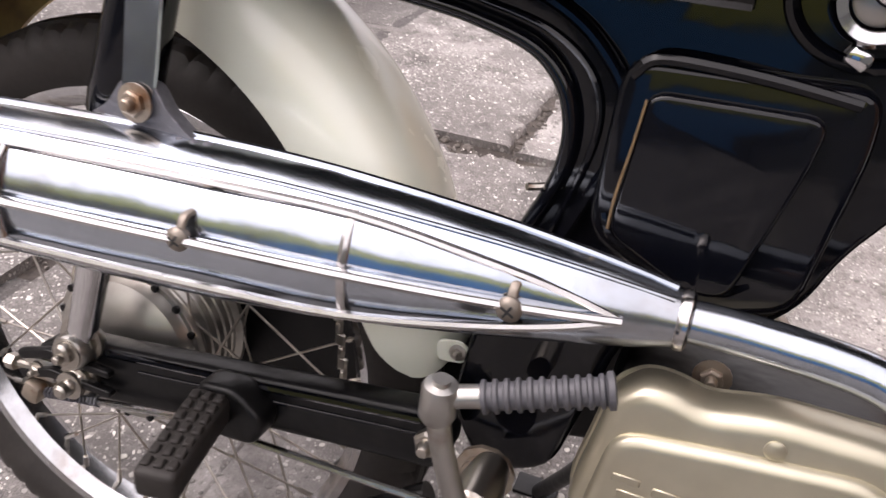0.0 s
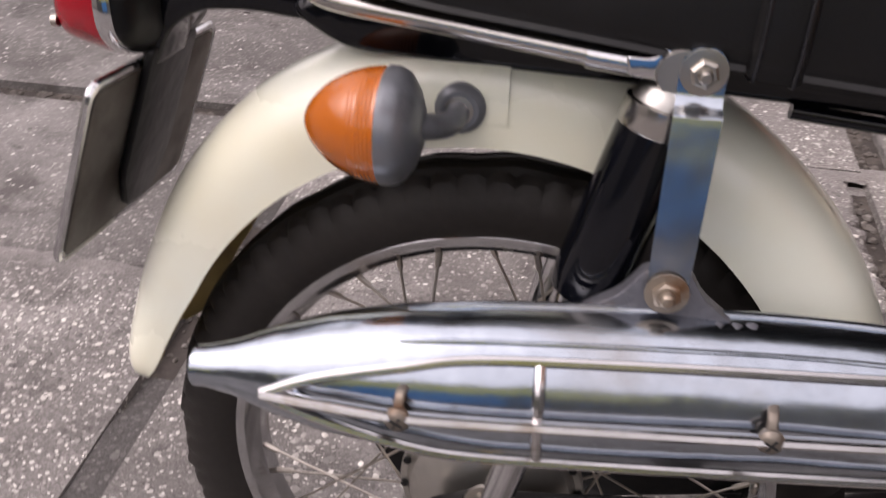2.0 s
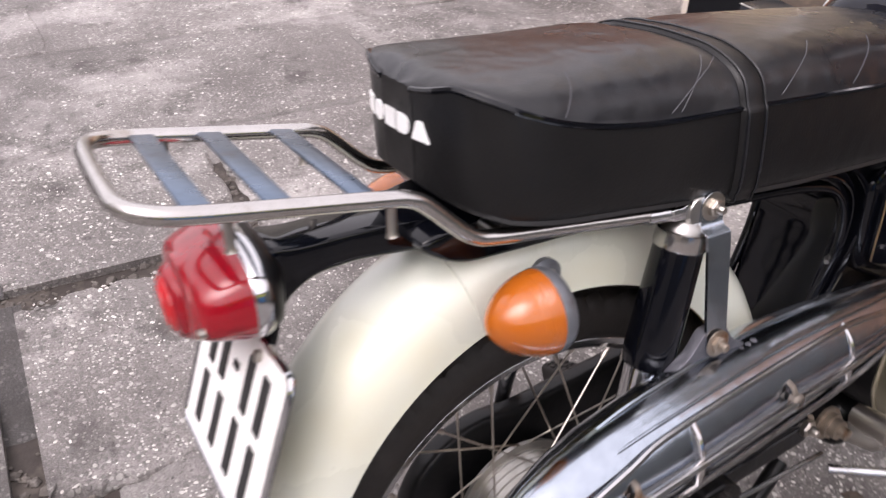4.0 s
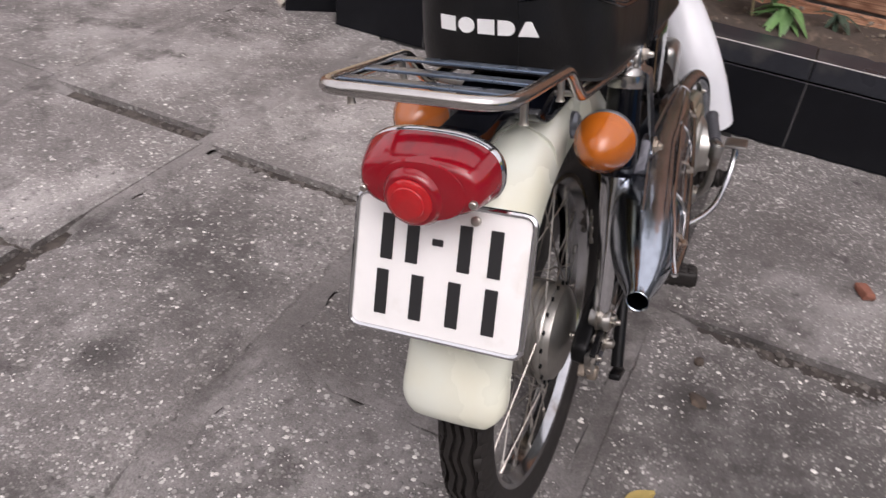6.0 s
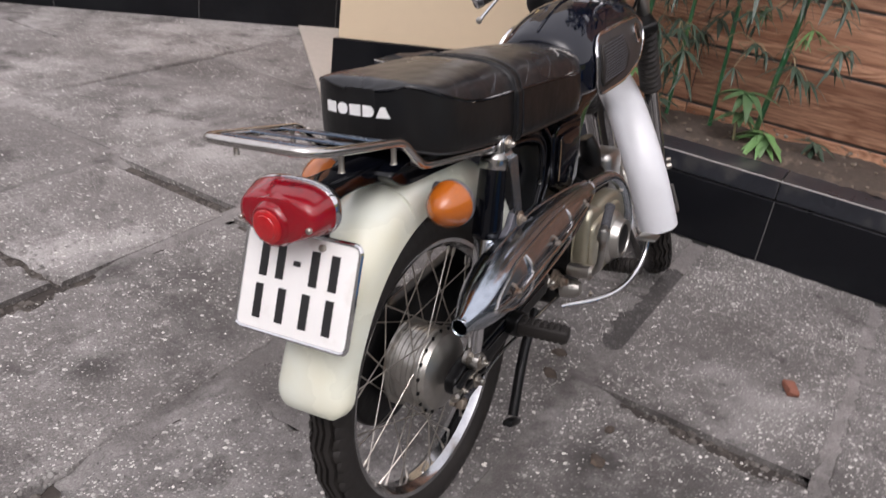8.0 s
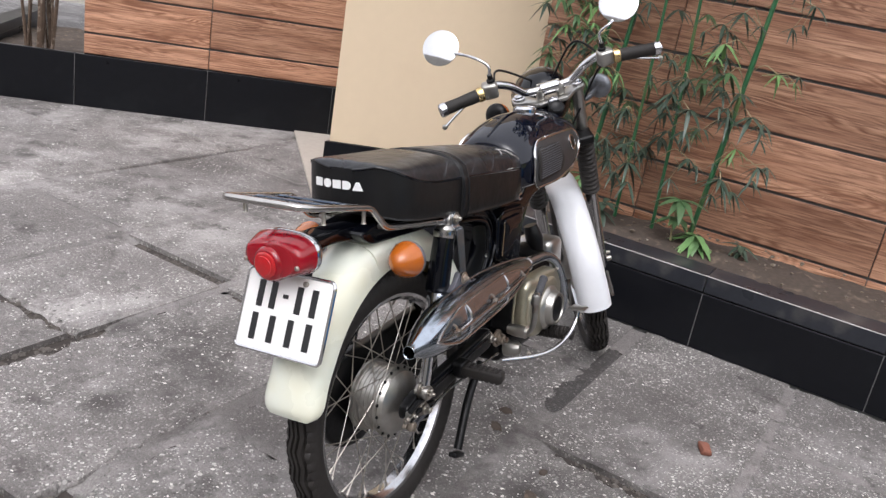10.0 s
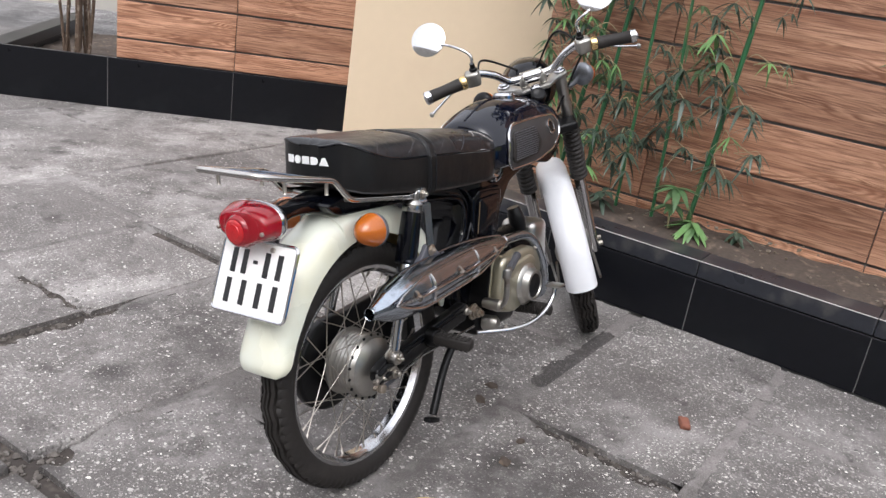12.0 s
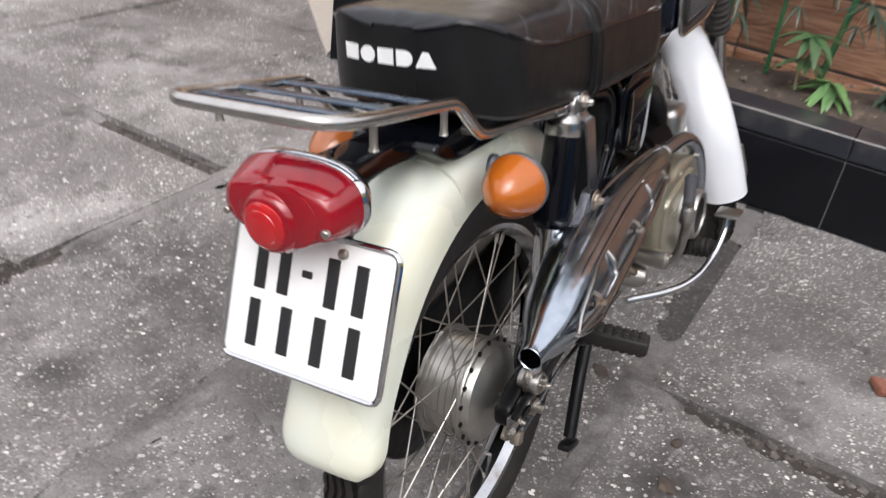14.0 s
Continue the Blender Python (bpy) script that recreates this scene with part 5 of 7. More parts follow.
for s in (-1, 1):
    shape = rounded([(0.468, 0.735), (0.498, 0.757), (0.56, 0.762), (0.65, 0.766), (0.745, 0.764), (0.785, 0.74), (0.778, 0.708), (0.72, 0.678), (0.6, 0.653), (0.478, 0.648), (0.462, 0.67)], 0.02)
    part("tank_panel", laid(shape, s, 0.0005, 0.004), PANELM, tank, "brushed metal side panel")
    edge = [(x, s * (tank_side(x, z) + 0.0045), z) for x, z in shape]
    part("panel_trim", tube(edge, 0.0034, 8, closed=True), CHROME, tank, "chrome panel trim")
    grip = rounded([(0.484, 0.731), (0.5, 0.743), (0.6, 0.747), (0.632, 0.7), (0.615, 0.676), (0.49, 0.66), (0.478, 0.675)], 0.014)
    part("knee_grip", laid(grip, s, 0.0035, 0.006), RUBBER, tank, "black rubber knee grip with fine grey ribs")
    bm = bmesh.new()
    for k in range(13):
        z = 0.671 + 0.0055 * k
        line = []
        for q in range(6):
            x, zz = 0.49 + (0.118 - 0.0014 * abs(k - 5)) * q / 5, z + 0.0016 * q
            line.append((x, s * (tank_side(x, zz) + 0.0098), zz))
        tube(line, 0.0014, 6, bm=bm)
    part("grip_ribs", bm, GREYRUB, tank)
    bx, bz = 0.7, 0.735
    part("badge", lathe([(0, 0.021), (0.003, 0.021), (0.004, 0.017), (0.003, 0.015), (0.003, 0)], (bx, s * (tank_side(bx, bz) + 0.004), bz), (0.1, s, 0.35), 24), CHROME, tank, "round chrome badge")
    part("badge_core", lathe([(0, 0.0145), (0.004, 0.0145), (0.0048, 0.008), (0.005, 0)], (bx, s * (tank_side(bx, bz) + 0.004), bz), (0.1, s, 0.35), 20), SATIN, tank)
part("filler_cap", lathe([(0, 0.03), (0.01, 0.03), (0.016, 0.024), (0.018, 0)], (0.62, 0, 0.808), (0, 0, 1), 28), CHROME, tank)

# swinging arm, chain case, axle
for s in (-1, 1):
    arm = rounded([(-0.055, 0.288), (-0.02, 0.305), (0.04, 0.312), (0.29, 0.347), (0.31, 0.33), (0.3, 0.3), (0.16, 0.284), (0.05, 0.262), (-0.02, 0.252), (-0.055, 0.262)], 0.01)
    sw = part("swinging_arm", prism(arm, s * 0.068, s * 0.092, 0.006), SATIN, bike, "black steel swinging arm")
    part("arm_seam", tube([(0.02, s * 0.0915, 0.3045), (0.16, s * 0.0915, 0.322), (0.29, s * 0.0915, 0.3395)], 0.0034, 8), BLACK, sw)
    part("arm_seam", tube([(0.05, s * 0.0925, 0.297), (0.16, s * 0.0925, 0.3115), (0.285, s * 0.0925, 0.327)], 0.0016, 6), BLACK, sw)
    part("adjuster", block((-0.045, s * 0.094, 0.272), (0.03, 0.01, 0.022), 0.003, 2), STEEL, sw)
    bolt((AXLE.x + 0.002, s * 0.094, 0.275), (0, s, 0), 0.0105, 0.009, 0.016, sw)
    bolt((0.292, s * 0.09, 0.325), (0, s, 0), 0.0105, 0.01, 0.015, sw)
for s, x, z in ((-1, -0.008, 0.272), (-1, -0.003, 0.311)):
    part("axle_nut", lathe([(0, 0.02), (0.003, 0.02), (0.0035, 0.016), (0.008, 0.0155), (0.0085, 0.012), (0.014, 0.012), (0.015, 0.007), (0.024, 0.0065), (0.026, 0.004)], (x, s * 0.092, z), (0, s, 0), 18), STUD, sw)
for dz in (0.006, -0.012):
    part("adjuster_fork", prism(rounded([(-0.062, 0.281 + dz), (-0.03, 0.292 + dz), (0.03, 0.29 + dz), (0.03, 0.284 + dz), (-0.03, 0.283 + dz), (-0.058, 0.274 + dz)], 0.0025), -0.104, -0.096, 0.0015), SATIN, sw, "black forked arm end")
part("adjuster_rod", tube([(-0.03, -0.1, 0.274), (-0.078, -0.1, 0.271)], 0.0035, 8), STUD, sw)
part("adjuster_nut", lathe([(0, 0.007), (0.008, 0.007), (0.009, 0.005)], (-0.066, -0.1, 0.272), (-1, 0, 0), 6), STUD, sw)
part("axle", tube([(AXLE.x, -0.11, AXLE.z), (AXLE.x, 0.11, AXLE.z)], 0.006, 12), STUD, bike)
bolt((-0.045, -0.1, 0.272), (0, -1, 0), 0.005, 0.005, parent=bike, name="adjuster_bolt")
case = [(-0.028 + 0.112 * math.cos(a), 0.268 + 0.108 * math.sin(a)) for a in [radians(75 + 10 * k) for k in range(22)]]
case = rounded(case + [(0.1, 0.2), (0.42, 0.27), (0.44, 0.4), (0.2, 0.395)], 0.02, 3)
part("chain_case", prism(case, 0.05, 0.078, 0.008), SATIN, bike, "black enclosed chain case")
part("brake_rod", tube([(-0.05, -0.1, 0.2505), (0.095, -0.1, 0.2765), (0.32, -0.1, 0.28)], 0.0029, 8), RODM, bike)
part("brake_arm", prism(rounded([(-0.022, 0.282), (0.004, 0.282), (-0.03, 0.255), (-0.044, 0.238), (-0.06, 0.246)], 0.006), -0.09, -0.08, 0.002), RUSTY, bike, "rusty steel brake arm")
part("rod_nut", block((-0.05, -0.1, 0.2505), (0.017, 0.014, 0.019), 0.004, 2, Matrix.Rotation(0.35, 4, "Y")), RUSTY, bike)
spring = [(-0.038 + 0.00072 * k, -0.1 + 0.0042 * math.cos(k * 1.25), 0.2525 + 0.00013 * k + 0.0042 * math.sin(k * 1.25)) for k in range(76)]
part("brake_spring", tube(spring, 0.0011, 5), WELD, bike)


# exhaust
def muf(x):
    """Centre and half sizes of the silencer at x."""
    at = (-0.178, -0.05, 0.15, 0.34, 0.433)
    return float(np.interp(x, at, (-0.172, -0.151, -0.121, -0.113, -0.11))), float(np.interp(x, at, (0.466, 0.464, 0.461, 0.469, 0.472)))


sil = []
for x, h, w in ((-0.178, 0.0125, 0.0125), (-0.17, 0.0132, 0.0132), (-0.155, 0.0175, 0.0165), (-0.13, 0.028, 0.025), (-0.1, 0.037, 0.033), (-0.06, 0.0445, 0.0395), (0.0, 0.0495, 0.043), (0.08, 0.0515, 0.0445), (0.16, 0.051, 0.044), (0.22, 0.0475, 0.0415), (0.28, 0.041, 0.0365), (0.33, 0.0345, 0.031), (0.38, 0.0265, 0.025), (0.41, 0.021, 0.0205), (0.428, 0.0165, 0.0165), (0.433, 0.0165, 0.0165)):
    y, z = muf(x)
    sil.append([(x, y + w * math.cos(2 * math.pi * k / 36), z + h * math.sin(2 * math.pi * k / 36)) for k in range(36)])
# open mouth
y, z = muf(-0.178)
mouth = [[(x, y + r * math.cos(2 * math.pi * k / 36), z + r * math.sin(2 * math.pi * k / 36)) for k in range(36)] for x, r in ((-0.1, 0.0105), (-0.1775, 0.0112), (-0.1785, 0.012))]
exhaust = part("exhaust_silencer", rings_mesh(mouth + sil), WORNCHROME, bike, "chromed torpedo silencer with a wire heat guard")
y0, z0 = muf(0.433)
# flat black disc across the bore, inside the mouth
part("mouth_disc", lathe([(0, 0.0108), (0.001, 0.0)], (-0.12, muf(-0.12)[0], muf(-0.12)[1]), (1, 0, 0), 20), INK, exhaust)
part("seam", tube(smooth_path([(x, muf(x)[0] + 0.001, muf(x)[1] - h + 0.0005) for x, h in ((-0.12, 0.031), (-0.06, 0.0445), (0.0, 0.0495), (0.08, 0.0515), (0.16, 0.051), (0.28, 0.041), (0.38, 0.0265), (0.42, 0.019))], 5), 0.002, 6), CHROME, exhaust)
for turn in (96, 58):
    seam = []
    for x, h, w in ((-0.055, 0.0435, 0.0385), (-0.03, 0.0472, 0.0412), (0.0, 0.0495, 0.043), (0.08, 0.0515, 0.0445), (0.16, 0.051, 0.044), (0.22, 0.0475, 0.0415), (0.28, 0.041, 0.0365), (0.33, 0.0345, 0.031), (0.38, 0.0265, 0.025), (0.425, 0.0175, 0.0173)):
        seam.append((x, muf(x)[0] - w * math.cos(radians(turn)), muf(x)[1] + h * math.sin(radians(turn))))
    part("seam", tube(smooth_path(seam, 5), 0.0026 if turn > 90 else 0.0016, 8), WORNCHROME, exhaust)
part("collar", lathe([(-0.002, 0.0165), (0.0, 0.0178), (0.004, 0.0178), (0.006, 0.015), (0.006, 0.012)], (0.43, y0, z0), (1, 0.03, 0.0), 28), RODM, exhaust, "rust-edged collar")
pipe = smooth_path([(0.428, y0, z0), (0.47, -0.112, 0.4735), (0.53, -0.117, 0.471), (0.565, -0.124, 0.455), (0.59, -0.128, 0.43), (0.625, -0.128, 0.375), (0.655, -0.12, 0.315), (0.675, -0.1, 0.275), (0.7, -0.06, 0.258), (0.735, -0.015, 0.268), (0.745, 0.0, 0.285)], 6)
part("header_pipe", tube(pipe, 0.0122, 18), WORNCHROME, exhaust, "chrome header pipe with heat-browned bends")
part("exhaust_flange", lathe([(0, 0.026), (0.006, 0.026), (0.008, 0.02), (0.016, 0.018)], (0.745, 0.0, 0.292), (0, 0, -1), 24), STEEL, exhaust)
# hanger bracket, welded on
hang = rounded([(0.034, 0.5), (0.046, 0.511), (0.064, 0.523), (0.076, 0.541), (0.1, 0.541), (0.109, 0.526), (0.124, 0.514), (0.146, 0.503)], 0.006)
part("hanger_bracket", prism(hang, -0.1285, -0.117, 0.004), WELD, exhaust, "grey welded hanger bracket")
bead = smooth_path([(0.036, -0.127, 0.5065), (0.06, -0.131, 0.507), (0.09, -0.132, 0.507), (0.12, -0.131, 0.508), (0.142, -0.127, 0.5085)], 8)
part("weld_bead", tube(bead, [0.0046 + 0.0009 * math.sin(k * 1.9) for k in range(len(bead))], 8), WELD, exhaust)
bolt((0.0884, -0.1312, 0.5285), (0, -1, 0), 0.0085, 0.006, 0.0125, exhaust, RUSTY)
strap_pts = [(0.0902, -0.1062, 0.6605, 0.004), (0.0902, -0.1062, 0.659, 0.0075), (0.0902, -0.1062, 0.655, 0.0108), (0.0902, -0.1062, 0.648, 0.0122), (0.0902, -0.1064, 0.637, 0.0122), (0.0902, -0.1074, 0.6325, 0.0122), (0.09, -0.1105, 0.6295, 0.0124), (0.09, -0.1145, 0.6285, 0.0126), (0.0898, -0.1172, 0.6265, 0.0126), (0.0896, -0.1182, 0.622, 0.0126), (0.0888, -0.1262, 0.55, 0.0118), (0.0884, -0.1292, 0.528, 0.0112), (0.0882, -0.13, 0.52, 0.0085), (0.0882, -0.1303, 0.517, 0.004)]
rows = []
for x, yy, zz, wide in strap_pts:
    rows.append([(x - wide, yy - 0.0015, zz), (x + wide, yy - 0.0015, zz), (x + wide, yy + 0.0015, zz), (x - wide, yy + 0.0015, zz)])
part("hanger_strap", rings_mesh(rows), WORNCHROME, exhaust, "flat chrome hanger strap")


# wire heat guard: three rods joined at both tips, two cross bars, three screws
def guard_rod(side):
    pts = []
    for x, f in ((-0.127, 0.0), (-0.1, 0.35), (-0.05, 0.75), (-0.01, 0.95), (0.08, 1.0), (0.16, 1.0), (0.245, 0.95), (0.32, 0.62), (0.37, 0.3), (0.401, 0.0)):
        yy = float(np.interp(x, (-0.127, -0.05, 0.15, 0.25, 0.34, 0.401), (-0.201, -0.199, -0.174, -0.161, -0.147, -0.132)))
        pts.append((x, yy + (0.0125 * abs(side) + 0.0065 * side) * f, float(np.interp(x, (-0.127, 0.4), (0.475, 0.4725))) * (1 - f) + (0.469 + side * 0.0305) * f))
    return smooth_path(pts, 4)


for side in (1, 0, -1):
    part("guard_rod", tube(guard_rod(side), 0.0031 if side else 0.0042, 8, flat=1.0 if side else 0.8), RODM, exhaust)
for x in (0.0255, 0.2465):
    yy, zz = (-0.1885 if x < 0.1 else -0.1585), 0.469
    pts = [(x - 0.002, yy + 0.0195, zz + 0.031), (x - 0.0008, yy + 0.006, zz + 0.014), (x, yy + 0.003, zz - 0.01), (x + 0.0015, yy + 0.0065, zz - 0.031)]
    part("guard_bar", tube(smooth_path(pts, 4), 0.0034, 8), RODM, exhaust)
for x in (-0.05, 0.15, 0.343):
    yy, zz = float(np.interp(x, (-0.05, 0.15, 0.343), (-0.199, -0.174, -0.147))), 0.469
    part("guard_screw", lathe([(-0.006, 0.005), (-0.002, 0.005), (-0.0015, 0.0074), (0.001, 0.0076), (0.003, 0.0062), (0.0042, 0.004), (0.0045, 0.0)], (x, yy, zz), (0, -1, 0), 18), SCREW, exhaust, "rusty guard screw")
    part("guard_tab", tube(smooth_path([(x + 0.001, yy + 0.014, zz + 0.0135), (x, yy + 0.006, zz + 0.0115), (x, yy + 0.002, zz + 0.004)], 4), 0.0031, 8, flat=0.6), SCREW, exhaust)
    for turn in (0.5, 0.5 + math.pi / 2):
        part("screw_slot", block((x, yy - 0.0041, zz), (0.0085, 0.0012, 0.0014), 0, 0, Matrix.Rotation(turn, 4, "Y")), INK, exhaust)

# engine
cc = rounded([(0.39, 0.34), (0.399, 0.385), (0.404, 0.424), (0.42, 0.44), (0.438, 0.44), (0.455, 0.434), (0.49, 0.443), (0.56, 0.443), (0.6, 0.425), (0.62, 0.38), (0.61, 0.315), (0.57, 0.29), (0.46, 0.28), (0.41, 0.295)], 0.018)
core = [(x, z - 0.034 * max(0.0, (z - 0.38) / 0.06)) for x, z in cc]
engine = part("engine", prism(core, -0.1, 0.045, 0.012), SATIN, bike, "small horizontal engine with gold-grey painted side cover")
part("side_case", prism([(x, z - 0.005 * max(0.0, (z - 0.38) / 0.06)) for x, z in cc], -0.13, -0.094, 0.011), ENGINE, engine, "gold-grey painted crankcase cover")
part("left_case", prism([(x, z - 0.02) for x, z in core], 0.047, 0.1, 0.012), ENGINE, engine, "gold-grey painted left crankcase cover")
part("sump", block((0.5, 0.0, 0.25), (0.2, 0.13, 0.07), 0.02, 4), SATIN, engine)
part("case_flange", tube([(x, -0.1, z - 0.008 * max(0.0, (z - 0.38) / 0.06)) for x, z in cc], 0.003, 6, closed=True), ENGINE, engine)
ridge = rounded([(0.401, 0.345), (0.411, 0.405), (0.47, 0.413), (0.545, 0.421), (0.575, 0.4), (0.57, 0.31), (0.46, 0.285), (0.41, 0.3)], 0.016)
part("case_boss", prism(ridge, -0.138, -0.124, 0.008), ENGINE, engine)
part("clutch_dome", lathe([(0, 0.058), (0.01, 0.057), (0.016, 0.052), (0.02, 0.045), (0.03, 0.042), (0.036, 0.04), (0.037, 0.034), (0.033, 0.032), (0.033, 0.0)], (0.52, -0.126, 0.345), (0, -1, 0), 40), ALLOY, engine, "bright round clutch cover")
part("clutch_cap", lathe([(0, 0.031), (0.002, 0.031), (0.004, 0.02), (0.005, 0.0)], (0.52, -0.1585, 0.345), (0, -1, 0), 32), SATIN, engine, "black clutch cap")
part("case_screw", lathe([(0, 0.0062), (0.003, 0.006), (0.0045, 0.0035), (0.0045, 0)], (0.494, -0.128, 0.421), (0, -1, 0), 14), ENGINE, engine)
for x, z in ((0.412, 0.36), (0.575, 0.43), (0.595, 0.34), (0.56, 0.262), (0.43, 0.25)):
    bolt((x, -0.128, z), (0, -1, 0), 0.005, 0.004, parent=engine)
# plain raised bars where the cover carries cast writing
for k, (x, w, z) in enumerate(((0.424, 0.016, 0.379), (0.447, 0.016, 0.377), (0.43, 0.02, 0.369), (0.45, 0.01, 0.367))):
    part("cast_bar", block((x, -0.1385, z), (w, 0.0012, 0.005), 0.0005, 1), ENGINE, engine)
part("cylinder", lathe([(0.6, 0.05), (0.61, 0.05)] + [(0.615 + 0.008 * k + d, r) for k in range(11) for d, r in ((0, 0.046), (0.001, 0.06), (0.004, 0.06), (0.005, 0.046))] + [(0.71, 0.045)], (0, 0, 0.34), (1, 0, 0.08), 32), SATIN, engine, "finned cylinder")
part("cylinder_head", block((0.755, 0, 0.4), (0.09, 0.11, 0.12), 0.02, 4), STEEL, engine)
part("generator_cover", lathe([(0, 0.07), (0.02, 0.068), (0.03, 0.055), (0.032, 0)], (0.47, 0.1, 0.33), (0, 1, 0), 36), ALLOY, engine)
part("carburettor", lathe([(-0.03, 0.018), (-0.01, 0.022), (0.01, 0.024), (0.04, 0.016)], (0.67, -0.02, 0.48), (0.2, -0.3, -1), 20), SATIN, engine)
part("drain_boss", lathe([(0, 0.02), (0.03, 0.019), (0.04, 0.012)], (0.42, -0.07, 0.255), (0.1, -1, 0.1), 20), ALLOY, engine)

# swinging-arm pivot beside the engine: washer, rusty nut and thread
part("pivot_nut", lathe([(0, 0.021), (0.004, 0.021), (0.0045, 0.0155), (0.011, 0.0155), (0.0115, 0.012), (0.02, 0.012), (0.021, 0.0075), (0.03, 0.007), (0.031, 0.004)], (0.333, -0.088, 0.312), (0, -1, 0), 12), RUSTY, engine, "rusty pivot nut on a washer")
# short length of chain behind the silencer
for k in range(6):
    part("chain_link", block((0.187 + 0.0016 * k, -0.03, 0.361 - 0.0105 * k), (0.005 if k % 2 else 0.0085, 0.006 if k % 2 else 0.0025, 0.0115), 0.0015, 1), STUD, bike)

# kick starter
kick = part("kick_starter", tube(smooth_path([(0.342, -0.13, 0.338), (0.342, -0.16, 0.338), (0.337, -0.178, 0.36), (0.327, -0.186, 0.4), (0.323, -0.188, 0.424)], 5), [0.0068] * 21, 12), STEEL, bike, "kick starter with grey ribbed rubber pedal")
part("hub", lathe([(-0.02, 0.012), (0.0, 0.015), (0.025, 0.015), (0.03, 0.01)], (0.342, -0.135, 0.338), (0, -1, 0), 20), STUD, kick)
part("knuckle", lathe([(-0.014, 0.008), (-0.01, 0.0102), (0.008, 0.0102), (0.011, 0.009), (0.012, 0.005), (0.015, 0.005)], (0.323, -0.188, 0.428), (0.05, -0.15, 1), 20), STEEL, kick)
pedal0, pedal1 = Vector((0.344, -0.183, 0.434)), Vector((0.4065, -0.168, 0.451))
d = (pedal1 - pedal0).normalized()
part("pedal_rod", tube([(0.323, -0.188, 0.43), pedal0 + d * 0.01], 0.0065, 10), STEEL, kick)
prof, n = [], (pedal1 - pedal0).length
for k in range(11):
    a = n * k / 11
    prof += [(a, 0.0074), (a + 0.001, 0.0092), (a + n / 24, 0.0092), (a + n / 24 + 0.001, 0.0074)]
part("pedal_rubber", lathe(prof + [(n - 0.001, 0.0102), (n + 0.002, 0.0102), (n + 0.003, 0.006)], pedal0, d, 18), GREYRUB, kick, "grey ribbed rubber")


# foot pegs, brake pedal, stands
def peg(a, c, wide, high, label):
    a, c = Vector(a), Vector(c)
    ax = (c - a).normalized()
    rot = ax.to_track_quat("X", "Z").to_matrix().to_4x4()
    body = part("foot_peg", block((a + c) / 2, ((c - a).length, wide, high), min(wide, high) * 0.22, 3, rot), RUBBER, bike, label)
    m = Matrix.Translation((a + c) / 2) @ rot
    for k in range(7):
        for j in range(3):
            x = ((k + 0.5) / 7 - 0.5) * (c - a).length * 0.9
            y = (j - 1) * wide * 0.3
            part("peg_block", block((0, 0, 0), ((c - a).length * 0.9 / 7 * 0.75, wide * 0.22, high + 0.005), 0.0012, 1, Matrix.Translation(m @ Vector((x, y, 0))) @ rot), RUBBER, body)
    return body


pg = peg((0.132, -0.112, 0.312), (0.148, -0.2, 0.305), 0.03, 0.023, "black rubber passenger foot peg")
part("peg_bracket", prism(rounded([(0.118, 0.326), (0.15, 0.33), (0.176, 0.31), (0.168, 0.286), (0.135, 0.284), (0.12, 0.296)], 0.01), -0.116, -0.09, 0.005), SATIN, pg)
peg((0.15, 0.1, 0.318), (0.152, 0.19, 0.288), 0.032, 0.024, "black rubber passenger foot peg")
for s in (-1, 1):
    rp = part("rider_peg", lathe([(0, 0.012)] + [(0.01 + 0.01 * k + dd, r) for k in range(9) for dd, r in ((0, 0.014), (0.002, 0.0175), (0.007, 0.0175), (0.009, 0.014))] + [(0.11, 0.016), (0.112, 0)], (0.545, s * 0.085, 0.27), (0.02, s, 0.06), 18), RUBBER, bike, "black ribbed rider foot peg")
    part("peg_bar", tube([(0.5, s * 0.03, 0.235), (0.535, s * 0.06, 0.26), (0.545, s * 0.09, 0.27)], 0.009, 10), SATIN, rp)
pedal = part("brake_pedal", tube(smooth_path([(0.32, -0.11, 0.265), (0.39, -0.16, 0.262), (0.45, -0.185, 0.266), (0.51, -0.195, 0.281), (0.545, -0.2, 0.308), (0.558, -0.201, 0.338)], 6), 0.0058, 12), CHROME, bike, "chrome brake pedal rod")
part("pedal_pad", block((0.56, -0.201, 0.342), (0.04, 0.04, 0.006), 0.003, 2), STEEL, pedal)
stand = part("centre_stand", tube(smooth_path([(0.29, -0.07, 0.26), (0.21, -0.084, 0.2), (0.15, -0.094, 0.108)], 5), 0.01, 12), SATIN, bike, "black centre stand, folded up")
part("stand_foot", block((0.142, -0.096, 0.1), (0.045, 0.02, 0.012), 0.004, 2, Matrix.Rotation(radians(20), 4, "Y")), SATIN, stand)
part("stand_leg", tube(smooth_path([(0.3, 0.07, 0.25), (0.22, 0.082, 0.2), (0.145, 0.085, 0.108)], 5), 0.011, 12), SATIN, stand)
side_stand = part("side_stand", tube(smooth_path([(0.4, 0.1, 0.24), (0.37, 0.17, 0.14), (0.33, 0.235, 0.045)], 5), 0.009, 12), SATIN, bike, "black side stand on the ground")
part("stand_pad", block((0.325, 0.243, 0.042), (0.05, 0.03, 0.006), 0.002, 2, Matrix.Rotation(radians(9.5), 4, "X")), SATIN, side_stand)


